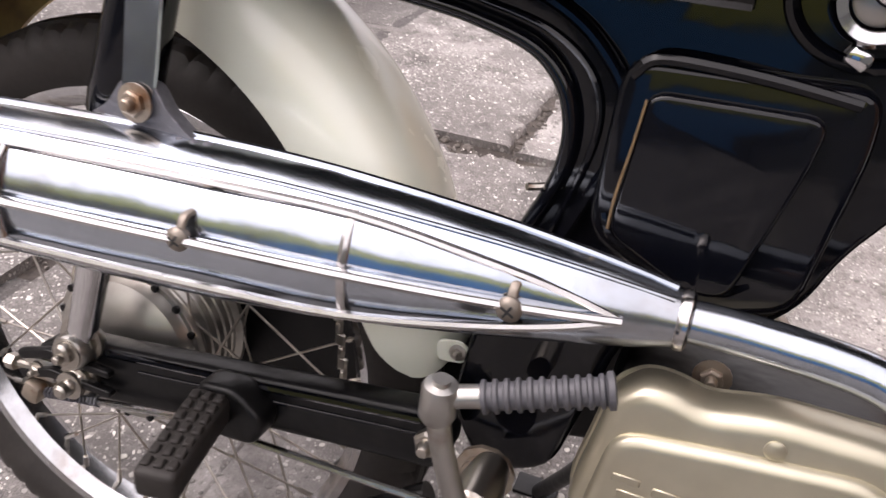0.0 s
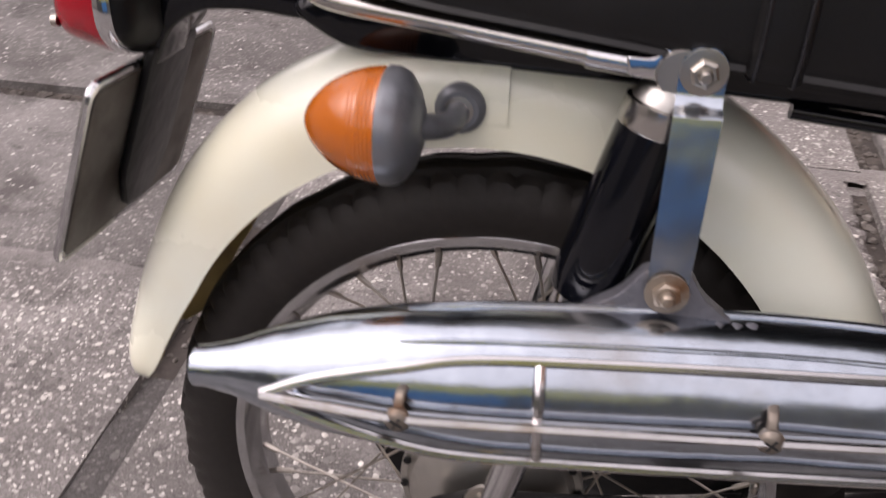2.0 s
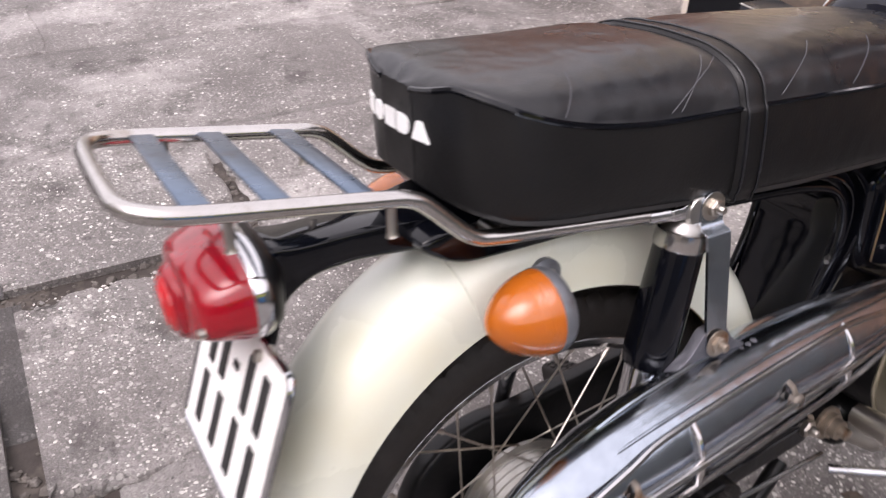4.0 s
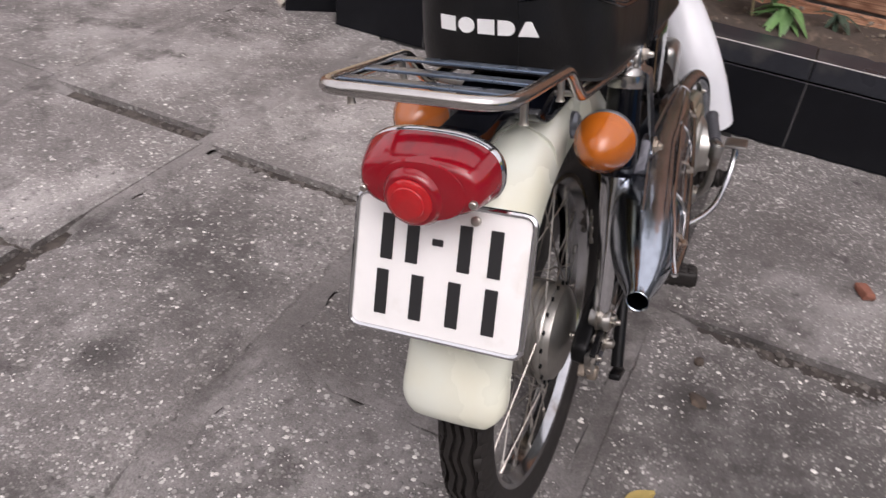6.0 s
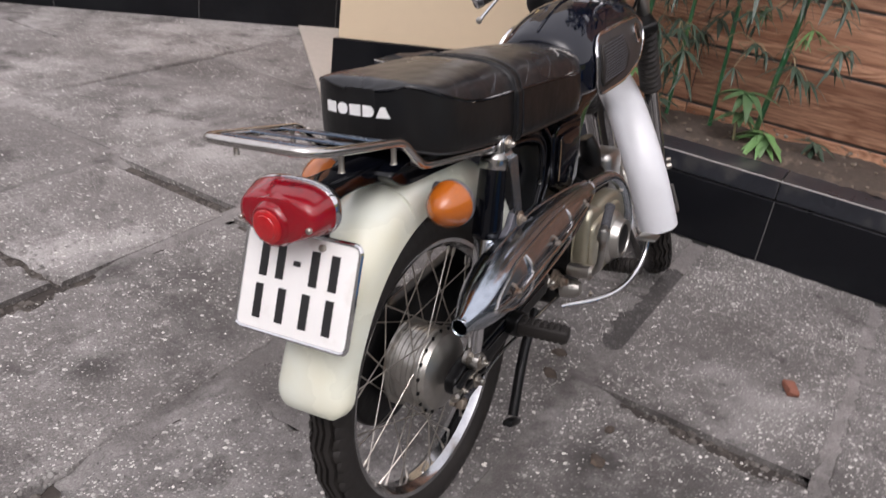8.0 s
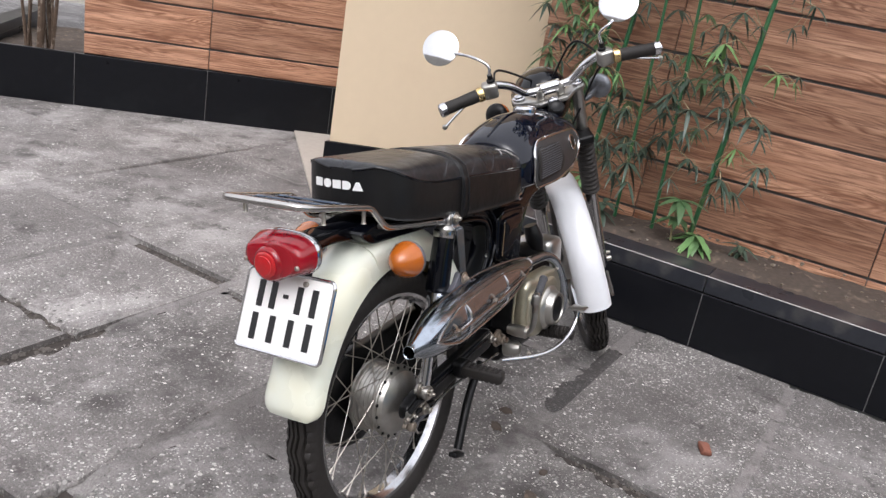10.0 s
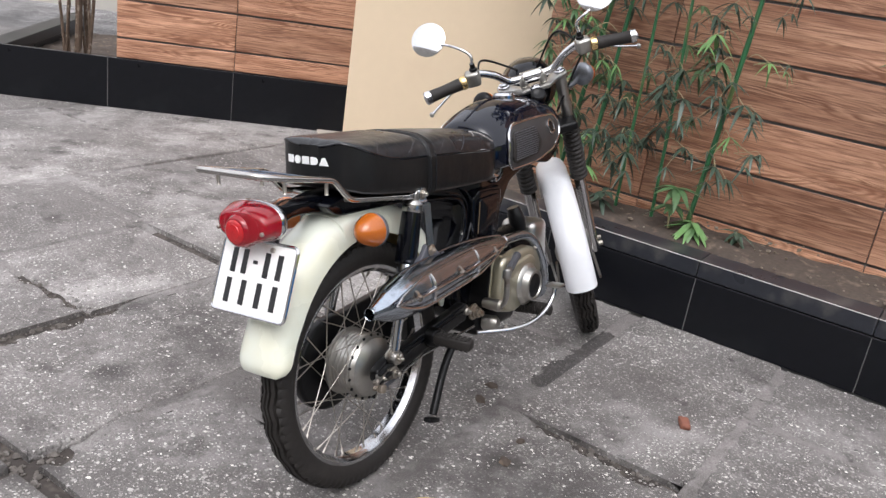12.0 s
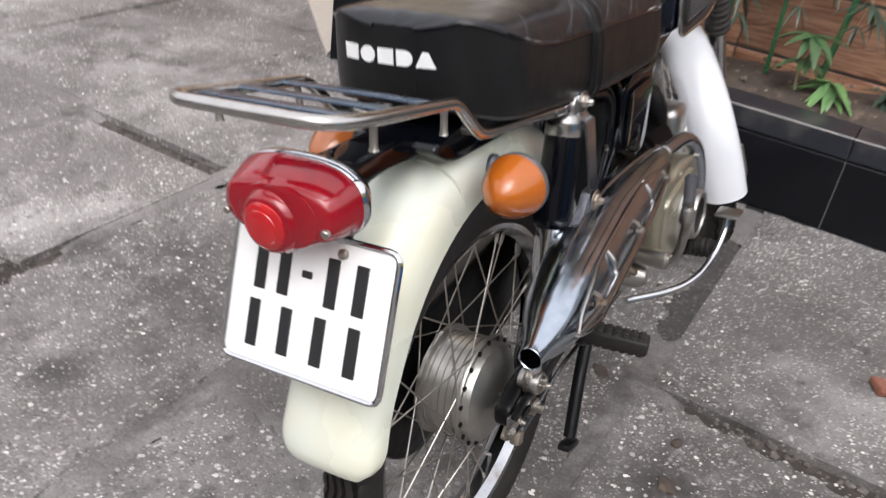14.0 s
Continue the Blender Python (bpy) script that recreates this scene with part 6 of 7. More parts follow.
# fork, bars and front equipment, all in the steering frame
def fork(s):
    base = (0.06, s * 0.082, 0)
    leg = part("fork_leg", steered(lathe([(-0.02, 0.014), (-0.015, 0.021), (0.03, 0.021), (0.04, 0.0185), (0.29, 0.0185)], base, (0, 0, 1), 24)), CHROME, bike, "telescopic fork leg with black rubber gaiter")
    prof = []
    for k in range(12):
        a = 0.285 + 0.0155 * k
        prof += [(a, 0.0225), (a + 0.006, 0.0275), (a + 0.009, 0.0275), (a + 0.0145, 0.0225)]
    part("gaiter", steered(lathe([(0.283, 0.02)] + prof + [(0.474, 0.02)], base, (0, 0, 1), 24)), RUBBER, leg, "ribbed black rubber gaiter")
    part("upper_tube", steered(lathe([(0.47, 0.0225), (0.48, 0.0225), (0.485, 0.0165), (0.645, 0.0165), (0.65, 0.012)], base, (0, 0, 1), 24)), STEEL, leg)
    bm = steered(lathe([(0, 0.009), (0.012, 0.009), (0.014, 0.006)], (0.06, s * 0.103, 0.0), (0, s, 0), 12))
    part("axle_nut", bm, STUD, leg)
    bm = steered(lathe([(0, 0.006), (0.01, 0.006), (0.012, 0.004)], (0.045, s * 0.1, 0.04), (-0.3, s, 0), 10))
    part("pinch_bolt", bm, STUD, leg)
    return leg


for s in (-1, 1):
    fork(s)
bm = bmesh.new()
rings_mesh([[(x0, y, 0.648), (x1, y, 0.648), (x1, y, 0.66), (x0, y, 0.66)] for y, x0, x1 in ((-0.102, 0.042, 0.07), (-0.09, 0.033, 0.08), (-0.068, 0.026, 0.08), (-0.04, -0.002, 0.04), (0.04, -0.002, 0.04), (0.068, 0.026, 0.08), (0.09, 0.033, 0.08), (0.102, 0.042, 0.07))], bm=bm)
bmesh.ops.bevel(bm, geom=bm.edges[:], offset=0.004, segments=2, profile=0.5, affect="EDGES", clamp_overlap=True)
yoke = part("top_yoke", steered(bm), STEEL, bike, "steel top yoke with chrome fork nuts")
part("lower_yoke", steered(block((0.04, 0, 0.5), (0.08, 0.2, 0.03), 0.01, 3)), SATIN, yoke)
part("steering_stem", steered(tube([(0.0, 0, 0.48), (0.0, 0, 0.65)], 0.018, 16)), SATIN, yoke)
part("stem_nut", steered(lathe([(0, 0.016), (0.01, 0.016), (0.012, 0.01)], (0.0, 0, 0.656), (0, 0, 1), 6)), CHROME, yoke)
for s in (-1, 1):
    part("fork_nut", steered(lathe([(0, 0.017), (0.006, 0.017), (0.007, 0.013), (0.012, 0.012), (0.014, 0.006)], (0.056, s * 0.082, 0.66), (0, 0, 1), 18)), CHROME, yoke)
    part("bar_clamp", steered(block((0.03, s * 0.028, 0.675), (0.032, 0.022, 0.036), 0.009, 3)), ALLOY, yoke)
    for x in (0.018, 0.042):
        part("clamp_bolt", steered(lathe([(0, 0.0045), (0.004, 0.0045), (0.005, 0.003)], (x, s * 0.028, 0.692), (0, 0, 1), 8)), STUD, yoke)
part("clamp_cover", steered(tube([(0.03, -0.024, 0.686), (0.03, 0.024, 0.686)], 0.0155, 16)), CHROME, yoke)
part("ignition", steered(lathe([(0, 0.021), (0.02, 0.021), (0.023, 0.017), (0.02, 0.012)], (-0.022, 0.0, 0.64), (-0.5, 0, 1), 20)), SATIN, yoke)
half = [(0.03, 0.0, 0.685), (0.03, 0.045, 0.685), (0.029, 0.07, 0.692), (0.016, 0.105, 0.728), (0.0, 0.15, 0.755), (-0.018, 0.185, 0.757), (-0.03, 0.22, 0.755), (-0.045, 0.285, 0.752)]
bar_pts = [(x, -y * 0.95, z) for x, y, z in reversed(half[1:])] + half
handlebar = part("handlebar", steered(tube(smooth_path(bar_pts, 6), 0.011, 14)), CHROME, bike, "wide chrome handlebar")
for s in (-1, 1):
    a, c = Vector((-0.032, s * (0.2 if s > 0 else 0.182), 0.7555)), Vector((-0.047, s * (0.297 if s > 0 else 0.28), 0.7515))
    d = (c - a).normalized()
    n = (c - a).length
    g = part("grip", steered(lathe([(0, 0.0125), (0.002, 0.017), (0.01, 0.0172), (n * 0.5, 0.0158), (n - 0.008, 0.0168), (n - 0.006, 0.018)], a, d, 20)), RUBBER, handlebar, "black rubber grip")
    part("grip_collar", steered(lathe([(-0.016, 0.012), (-0.014, 0.0185), (-0.004, 0.0195), (0.002, 0.0175)], a, d, 20)), BRASS, handlebar, "brass-coloured grip collar")
    part("grip_end", steered(lathe([(n - 0.008, 0.0185), (n + 0.006, 0.0185), (n + 0.01, 0.015), (n + 0.0105, 0.008), (n - 0.01, 0.007)], a, d, 20)), CHROME, handlebar, "chrome grip end")
    sw = part("switch_housing", steered(block((-0.024, s * (0.165 if s > 0 else 0.148), 0.757), (0.036, 0.042, 0.042), 0.009, 3, Matrix.Rotation(radians(-8 * s), 4, "Z"))), ALLOY, handlebar, "alloy switch housing")
    lev = smooth_path([(0.004, s * 0.16, 0.744), (0.016, s * 0.19, 0.733), (0.012, s * 0.24, 0.709), (-0.002, s * 0.298, 0.677) if s > 0 else (0.008, -0.3, 0.692)], 6)
    part("lever", steered(tube(lev, [0.0058] * (len(lev) - 1) + [0.0066], 10, flat=0.6)), CHROME, handlebar, "alloy hand lever")
    part("lever_ball", steered(lathe([(-0.007, 0.002), (-0.005, 0.006), (0, 0.008), (0.005, 0.006), (0.007, 0.002)], (-0.003, 0.302, 0.675) if s > 0 else (0.0075, -0.304, 0.69), (0, 1, 0), 14)), ALLOY, handlebar)
    part("mirror_boss", steered(lathe([(0, 0.011), (0.016, 0.011), (0.018, 0.007), (0.03, 0.007)], (-0.02, s * (0.158 if s > 0 else 0.142), 0.768), (0, 0, 1), 12)), SATIN, handlebar)


def rear_mirror(c, tip):
    """A round mirror on a bent chrome stem."""
    stem = smooth_path(tip, 6)
    m = part("mirror", tube(stem, 0.0042, 10), CHROME, bike, "round chrome mirror on a thin stem")
    n = Vector((-1.0, -0.26, 0.4)).normalized()
    part("shell", lathe([(-0.013, 0.008), (-0.012, 0.027), (-0.007, 0.041), (0.0, 0.05), (0.003, 0.0505), (0.004, 0.0485)], c, n, 40), CHROME, m)
    part("glass", lathe([(0.0025, 0.0485), (0.0036, 0.03), (0.0042, 0.0)], c, n, 40), MIRROR, m, "mirror glass")
    return m


def at_bar(x, y, z):
    return TURNED @ Vector((x, y, z))


MC = Vector((0.694, 0.293, 0.955))
j = at_bar(-0.02, 0.158, 0.796)
rear_mirror(MC, [j, j + Vector((-0.005, 0.004, 0.025)), j + Vector((-0.01, 0.05, 0.045)), MC + Vector((0.015, -0.03, -0.012))])
MR = Vector((0.84, -0.15, 1.08))
j = at_bar(-0.02, -0.142, 0.796)
rear_mirror(MR, [j, j + Vector((-0.005, 0.004, 0.025)), j + Vector((0.0, -0.02, 0.05)), MR + Vector((0.015, 0.015, -0.036))])
for s in (-1, 1):
    c = at_bar(0.075, s * 0.15, 0.62)
    signal(c, 1, at_bar(0.06, s * 0.1, 0.6), OLDAMBER, SATIN if s > 0 else GREYCUP, 0.033, label="front turn signal with a dark cup")
hl = part("headlight", steered(lathe([(-0.06, 0.02), (-0.05, 0.05), (-0.02, 0.075), (0.03, 0.083), (0.05, 0.084)], (0.13, 0, 0.6), (1, 0, -0.45), 36)), BLACK, bike, "black headlight shell")
part("headlight_ring", steered(lathe([(0.048, 0.085), (0.06, 0.087), (0.064, 0.08), (0.06, 0.075)], (0.13, 0, 0.6), (1, 0, -0.45), 36)), CHROME, hl)
part("headlight_glass", steered(lathe([(0.058, 0.078), (0.066, 0.05), (0.069, 0.0)], (0.13, 0, 0.6), (1, 0, -0.45), 36)), MIRROR, hl)
for k, (a, b, c) in enumerate((((-0.0, 0.15, 0.745), (0.09, 0.12, 0.745), (0.13, 0.02, 0.66)), ((0.0, -0.15, 0.745), (0.1, -0.1, 0.76), (0.12, -0.03, 0.66)), ((0.0, -0.16, 0.74), (0.07, -0.14, 0.66), (0.03, -0.05, 0.55)))):
    part("cable", steered(tube(smooth_path([a, b, c], 8), 0.0032, 8)), SATIN, bike, "black control cable")



# ---- plants in the bed ----
def leaf_blade(bm, root, direction, length, width, droop):
    """One pointed leaf, folded along its midrib."""
    d = Vector(direction).normalized()
    side = d.cross(Vector((0, 0, 1)))
    side = side.normalized() if side.length > 0.01 else Vector((1, 0, 0))
    rows, n = [], 5
    for k in range(n + 1):
        u = k / n
        c = Vector(root) + d * length * u + Vector((0, 0, -droop * length * u * u))
        w = width * math.sin(math.pi * (0.06 + 0.94 * u) ** 0.75) * 0.5 if k < n else 0.0004
        rows.append([c - side * w + Vector((0, 0, w * 0.35)), c, c + side * w + Vector((0, 0, w * 0.35))])
    vs = [[bm.verts.new(p) for p in r] for r in rows]
    for a, c in zip(vs, vs[1:]):
        for k in range(2):
            bm.faces.new((a[k], a[k + 1], c[k + 1], c[k]))


def clump(c, n, size, rng, parent, mat, down=0.3, face=(-1, -0.3, 0), wide=1.0):
    bm = bmesh.new()
    for k in range(n):
        a = 2 * math.pi * k / n + rng.uniform(-0.3, 0.3)
        d = Vector((math.cos(a) * 0.8 + face[0] * 0.4, math.sin(a) + face[1] * 0.4, rng.uniform(-0.7, 0.25) - down))
        leaf_blade(bm, c, d, size * rng.uniform(0.7, 1.15), size * wide * rng.uniform(0.12, 0.18), rng.uniform(0.15, 0.5))
    return part("leaf_clump", bm, mat, parent)


def bamboo(base, tip, r, seed, clumps, label):
    """A leaning culm with joints and drooping leaf clumps on thin twigs."""
    rng = random.Random(seed)
    base, tip = Vector(base), Vector(tip)
    pts, rad = [], []
    for k in range(29):
        u = k / 28
        p = base.lerp(tip, u) + Vector((0, 0.01 * math.sin(u * 5 + seed), 0))
        pts.append(p)
        rad.append(r * (1.16 if k % 4 == 0 else 1.0) * (1 - 0.35 * u))
    plant = part("bamboo", tube(pts, rad, 10), CULM, None)
    tagged(plant, label, "bamboo", "bamboo against the wood wall")
    for u, side, n, size, mat in clumps:
        p = base.lerp(tip, u)
        q = p + Vector((rng.uniform(-0.1, -0.02), side, rng.uniform(-0.02, 0.06)))
        part("twig", tube(smooth_path([p, (p + q) / 2 + Vector((0, 0, 0.03)), q], 4), 0.0022, 6), CULMDRY, plant)
        clump(q, n, size, rng, plant, mat)
        clump(q + Vector((0, side * 0.25, -0.03)), max(4, n - 2), size * 0.85, rng, plant, mat)
    return plant


def spray(plant, culm, at, n, size, mat, seed):
    """A thin twig from the culm to a hanging fan of leaves."""
    rng = random.Random(seed)
    a, c = Vector(culm), Vector(at)
    part("twig", tube(smooth_path([a, (a + c) / 2 + Vector((-0.02, 0, 0.035)), c], 4), 0.0019, 6), CULMDRY, plant)
    clump(c, n - 1, size, rng, plant, mat, down=0.25)
    for q in range(2):
        d = c + Vector((rng.uniform(-0.03, 0.02), rng.uniform(-0.07, 0.07), rng.uniform(-0.09, 0.03)))
        part("twig", tube([(a + c) / 2, (c + d) / 2 + Vector((0, 0, 0.012)), d], 0.0013, 5), CULMDRY, plant)
        clump(d, n - 3, size * rng.uniform(0.65, 0.9), rng, plant, (mat, LEAFDARK)[q], down=0.3)


cane_a = bamboo((1.93, 1.52, 0.25), (1.86, 1.2, 2.7), 0.0095, 1, [], "green bamboo cane with drooping leaf clumps")
cane_b = bamboo((1.9, 1.385, 0.25), (1.87, 1.25, 2.7), 0.0085, 2, [], "green bamboo cane with dark leaves")
cane_c = bamboo((1.9, 1.23, 0.25), (1.88, 1.265, 2.7), 0.0062, 3, [], "thin green bamboo cane with dark leaves")
cane_d = bamboo((1.9, 1.085, 0.25), (1.88, 1.175, 2.7), 0.0065, 4, [], "thin green bamboo cane with grey-green leaves")
cane_e = bamboo((1.88, 0.94, 0.27), (1.85, 0.71, 2.7), 0.0095, 5, [], "bright green bamboo cane with hanging leaf fans")
for k in range(30):
    leafy = random.Random(300 + k)
    y, z = leafy.uniform(1.34, 1.62), leafy.uniform(0.42, 1.3)
    clump(Vector((leafy.uniform(1.8, 1.95), y, z)), 6, leafy.uniform(0.06, 0.1), leafy, cane_a, (LEAF, LEAFBRIGHT, LEAFDARK, LEAF)[k % 4], down=0.15, wide=1.7)
sprays = (
    (cane_a, 1.45, ((1.475, 0.79, 0), (1.565, 0.905, 2), (1.6, 0.79, 0), (1.5, 1.0, 2), (1.54, 0.68, 1), (1.6, 1.0, 0), (1.62, 0.9, 1), (1.5, 0.86, 1), (1.56, 1.12, 2), (1.44, 1.15, 0), (1.48, 0.58, 1), (1.62, 1.2, 2))),
    (cane_b, 1.345, ((1.344, 0.66, 1), (1.36, 0.52, 1), (1.42, 0.9, 0), (1.39, 0.78, 2), (1.33, 1.05, 1))),
    (cane_c, 1.24, ((1.278, 0.643, 1), (1.24, 0.53, 1), (1.2, 0.47, 1), (1.29, 0.45, 1))),
    (cane_d, 1.11, ((1.145, 0.86, 1), (1.065, 0.81, 1), (1.105, 0.75, 1), (1.007, 0.633, 0), (0.993, 0.537, 1), (1.03, 0.71, 1))),
    (cane_e, 0.89, ((0.999, 1.01, 1), (0.94, 1.06, 1), (0.97, 0.95, 2), (0.779, 0.885, 2), (0.897, 0.714, 1), (0.818, 0.733, 1), (0.847, 0.609, 2), (0.752, 0.571, 1), (0.86, 0.5, 1), (0.729, 1.118, 1), (0.88, 0.8, 1), (0.93, 0.86, 0), (0.98, 1.15, 1), (0.8, 1.25, 1))),
)
for cane, cy, fans in sprays:
    for k, (y, z, tone) in enumerate(fans):
        spray(cane, (1.89, cy, z + 0.02), (1.845 - 0.02 * (k % 3), y, z + 0.05), 7 + k % 3, 0.07 + 0.012 * (k % 3), (LEAF, LEAFDARK, LEAFBRIGHT)[tone], int(y * 1000) + k)


# a few small dark leaves close to the planks
low = random.Random(41)
for k in range(26):
    cane, cy = ((cane_b, 1.36), (cane_c, 1.24), (cane_d, 1.11), (cane_a, 1.46))[k % 4]
    p = Vector((low.uniform(1.93, 2.05), cy + low.uniform(-0.14, 0.14), low.uniform(0.48, 1.1)))
    part("twig", tube([(1.89, cy, p.z - 0.05), (p + Vector((1.9, cy, p.z))) / 2, p], 0.0016, 5), BARK, cane)
    clump(p, 7, low.uniform(0.06, 0.09), low, cane, (LEAFDARK, LEAFDARK, LEAF)[k % 3], down=0.25, wide=1.4)


# unseen leafy tops, added above the canes to shade the wall
tops = random.Random(77)
for k in range(130):
    cane, cy = ((cane_a, 1.25), (cane_b, 1.27), (cane_c, 1.26), (cane_d, 1.18), (cane_e, 0.76))[k % 5]
    p = Vector((tops.uniform(1.5, 2.0), cy + tops.uniform(-0.35, 0.4), tops.uniform(1.5, 2.7)))
    part("twig", tube([(1.875, cy, p.z - 0.06), (p + Vector((1.875, cy, p.z))) / 2, p], 0.0016, 5), CULMDRY, cane)
    clump(p, 8, tops.uniform(0.1, 0.14), tops, cane, (LEAF, LEAFDARK, LEAFDARK)[k % 3], down=0.2, wide=1.5)


def shrub(base, h, seed, n, size, mat, label, lean=0.0):
    rng = random.Random(seed)
    base = Vector(base)
    top = base + Vector((rng.uniform(-0.02, 0.02), rng.uniform(-0.02, 0.02) + lean, h))
    s = part("shrub", tube(smooth_path([base, (base + top) / 2 + Vector((0.01, 0.012, 0)), top], 4), 0.0025 if h > 0.3 else 0.004, 8), CULMDRY, None)
    tagged(s, label, "plant", "low plants in the bed")
    clump(top, n, size, rng, s, mat, down=0.0, wide=2.0)
    if h < 0.3:
        clump(top - Vector((0, 0, h * 0.4)), n - 2, size * 0.9, rng, s, mat, down=0.1, wide=2.0)
    return s


shrub((1.8, 0.97, 0.27), 0.17, 11, 9, 0.11, LEAF, "small broad-leaved green plant in the soil")
shrub((1.8, 0.88, 0.27), 0.06, 12, 8, 0.11, LEAFBRIGHT, "small drooping green seedling in the soil")
shrub((1.9, 0.02, 0.27), 0.78, 13, 7, 0.14, LEAF, "tall thin plant with broad green leaves", 0.29)
shrub((1.8, 1.24, 0.27), 0.08, 14, 7, 0.09, LEAFDARK, "low dark plant in the soil")
shrub((1.86, 0.76, 0.27), 0.05, 15, 6, 0.07, LEAFDARK, "low dark plant in the soil")

# dry stems and a trunk in the far planter
rng = random.Random(21)
tr = part("dry_shrub", tube(smooth_path([FAR_M @ Vector((-0.38, 0.62, 0.12)), FAR_M @ Vector((-0.37, 0.62, 0.5)), FAR_M @ Vector((-0.4, 0.64, 1.2))], 6), 0.022, 10), BARK, None)
tagged(tr, "dry brown shrub with bare stems in the far planter", "shrub")
for k in range(13):
    a, lean = rng.uniform(0, 6.28), rng.uniform(0.02, 0.13)
    foot = FAR_M @ Vector((-0.38 + 0.07 * math.cos(a), 0.62 + 0.09 * math.sin(a), 0.12))
    tip = FAR_M @ Vector((-0.38 + lean * math.cos(a), 0.62 + lean * math.sin(a), rng.uniform(0.4, 0.95)))
    part("stem", tube(smooth_path([foot, (foot + tip) / 2 + Vector((rng.uniform(-0.02, 0.02), rng.uniform(-0.02, 0.02), 0)), tip], 4), rng.uniform(0.005, 0.012), 7), BARK, tr)


# stones and litter on the soil
def stones():
    bm = bmesh.new()
    rng = random.Random(5)
    for k in range(260):
        y, x = rng.uniform(-1.4, 1.9), rng.uniform(1.7, 2.06)
        b2 = rng.choice((0.003, 0.004, 0.005, 0.006, 0.009))
        c = Vector((x, y, 0.285 + rng.uniform(-0.01, 0.012)))
        rows = []
        for h, q in ((-0.6, 0.5), (-0.1, 1.0), (0.4, 0.8), (0.6, 0.3)):
            rows.append([c + Vector((b2 * q * rng.uniform(0.8, 1.3) * math.cos(a), b2 * q * rng.uniform(0.8, 1.3) * math.sin(a), b2 * h)) for a in (0, 1.26, 2.5, 3.77, 5.0)])
        rings_mesh(rows, bm=bm)
    return bm


tagged(part("soil_stones", stones(), LITTER, None, smooth=False), "pale stones and dry litter scattered on the soil", "gravel", kind="stuff")


def fallen_leaf(c, length, width, turn, mat, label, curl=0.006):
    rows = []
    for k in range(9):
        u = k / 8
        w = width * math.sin(math.pi * max(0.03, min(0.97, u))) ** 0.8
        z = 0.003 + curl * (2 * u - 1) ** 2
        rows.append([(length * (u - 0.5), -w, z + 0.004), (length * (u - 0.5), 0, z), (length * (u - 0.5), w, z + 0.004)])
    bm = rings_mesh(rows, closed_ring=False)
    bmesh.ops.solidify(bm, geom=bm.faces[:], thickness=0.0006)
    ob = part("fallen_leaf", bm, mat, None, place=Matrix.Translation(c) @ Matrix.Rotation(turn, 4, "Z"))
    return tagged(ob, label, "leaf")


fallen_leaf((0.13, 0.845, 0.0), 0.055, 0.014, radians(-45), LEAFDRY, "yellow fallen leaf lying on the pavement")
chip = bmesh.new()
block((0, 0, 0.009), (0.045, 0.03, 0.018), 0.004, 1, bm=chip)
for v in chip.verts:
    v.co += 0.006 * noise.noise_vector(v.co * 60)
tagged(part("brick_chip", chip, BRICK, None, smooth=False, place=Matrix.Translation((0.935, 0.532, 0.0)) @ Matrix.Rotation(0.5, 4, "Z")), "broken red brick chip lying on the pavement", "brick")


def clod(x, y, r, seed):
    rng = random.Random(seed)
    rows = []
    for h, q in ((-0.002, 1.0), (0.004, 0.95), (0.008, 0.6), (0.01, 0.2)):
        rows.append([(r * q * rng.uniform(0.7, 1.2) * math.cos(a), 0.7 * r * q * rng.uniform(0.7, 1.2) * math.sin(a), h) for a in [2 * math.pi * k / 9 for k in range(9)]])
    tagged(part("dirt_clod", rings_mesh(rows), SOIL, None, place=Matrix.Translation((x, y, 0)) @ Matrix.Rotation(seed, 4, "Z")), "dark crumb of dirt lying on the pavement", "dirt", "dirt crumbs on the pavement")


for k, (x, y, r) in enumerate(((0.61, 1.005, 0.022), (0.702, 1.024, 0.02), (0.51, 0.818, 0.014), (0.403, 0.802, 0.022))):
    clod(x, y, r, k + 1)

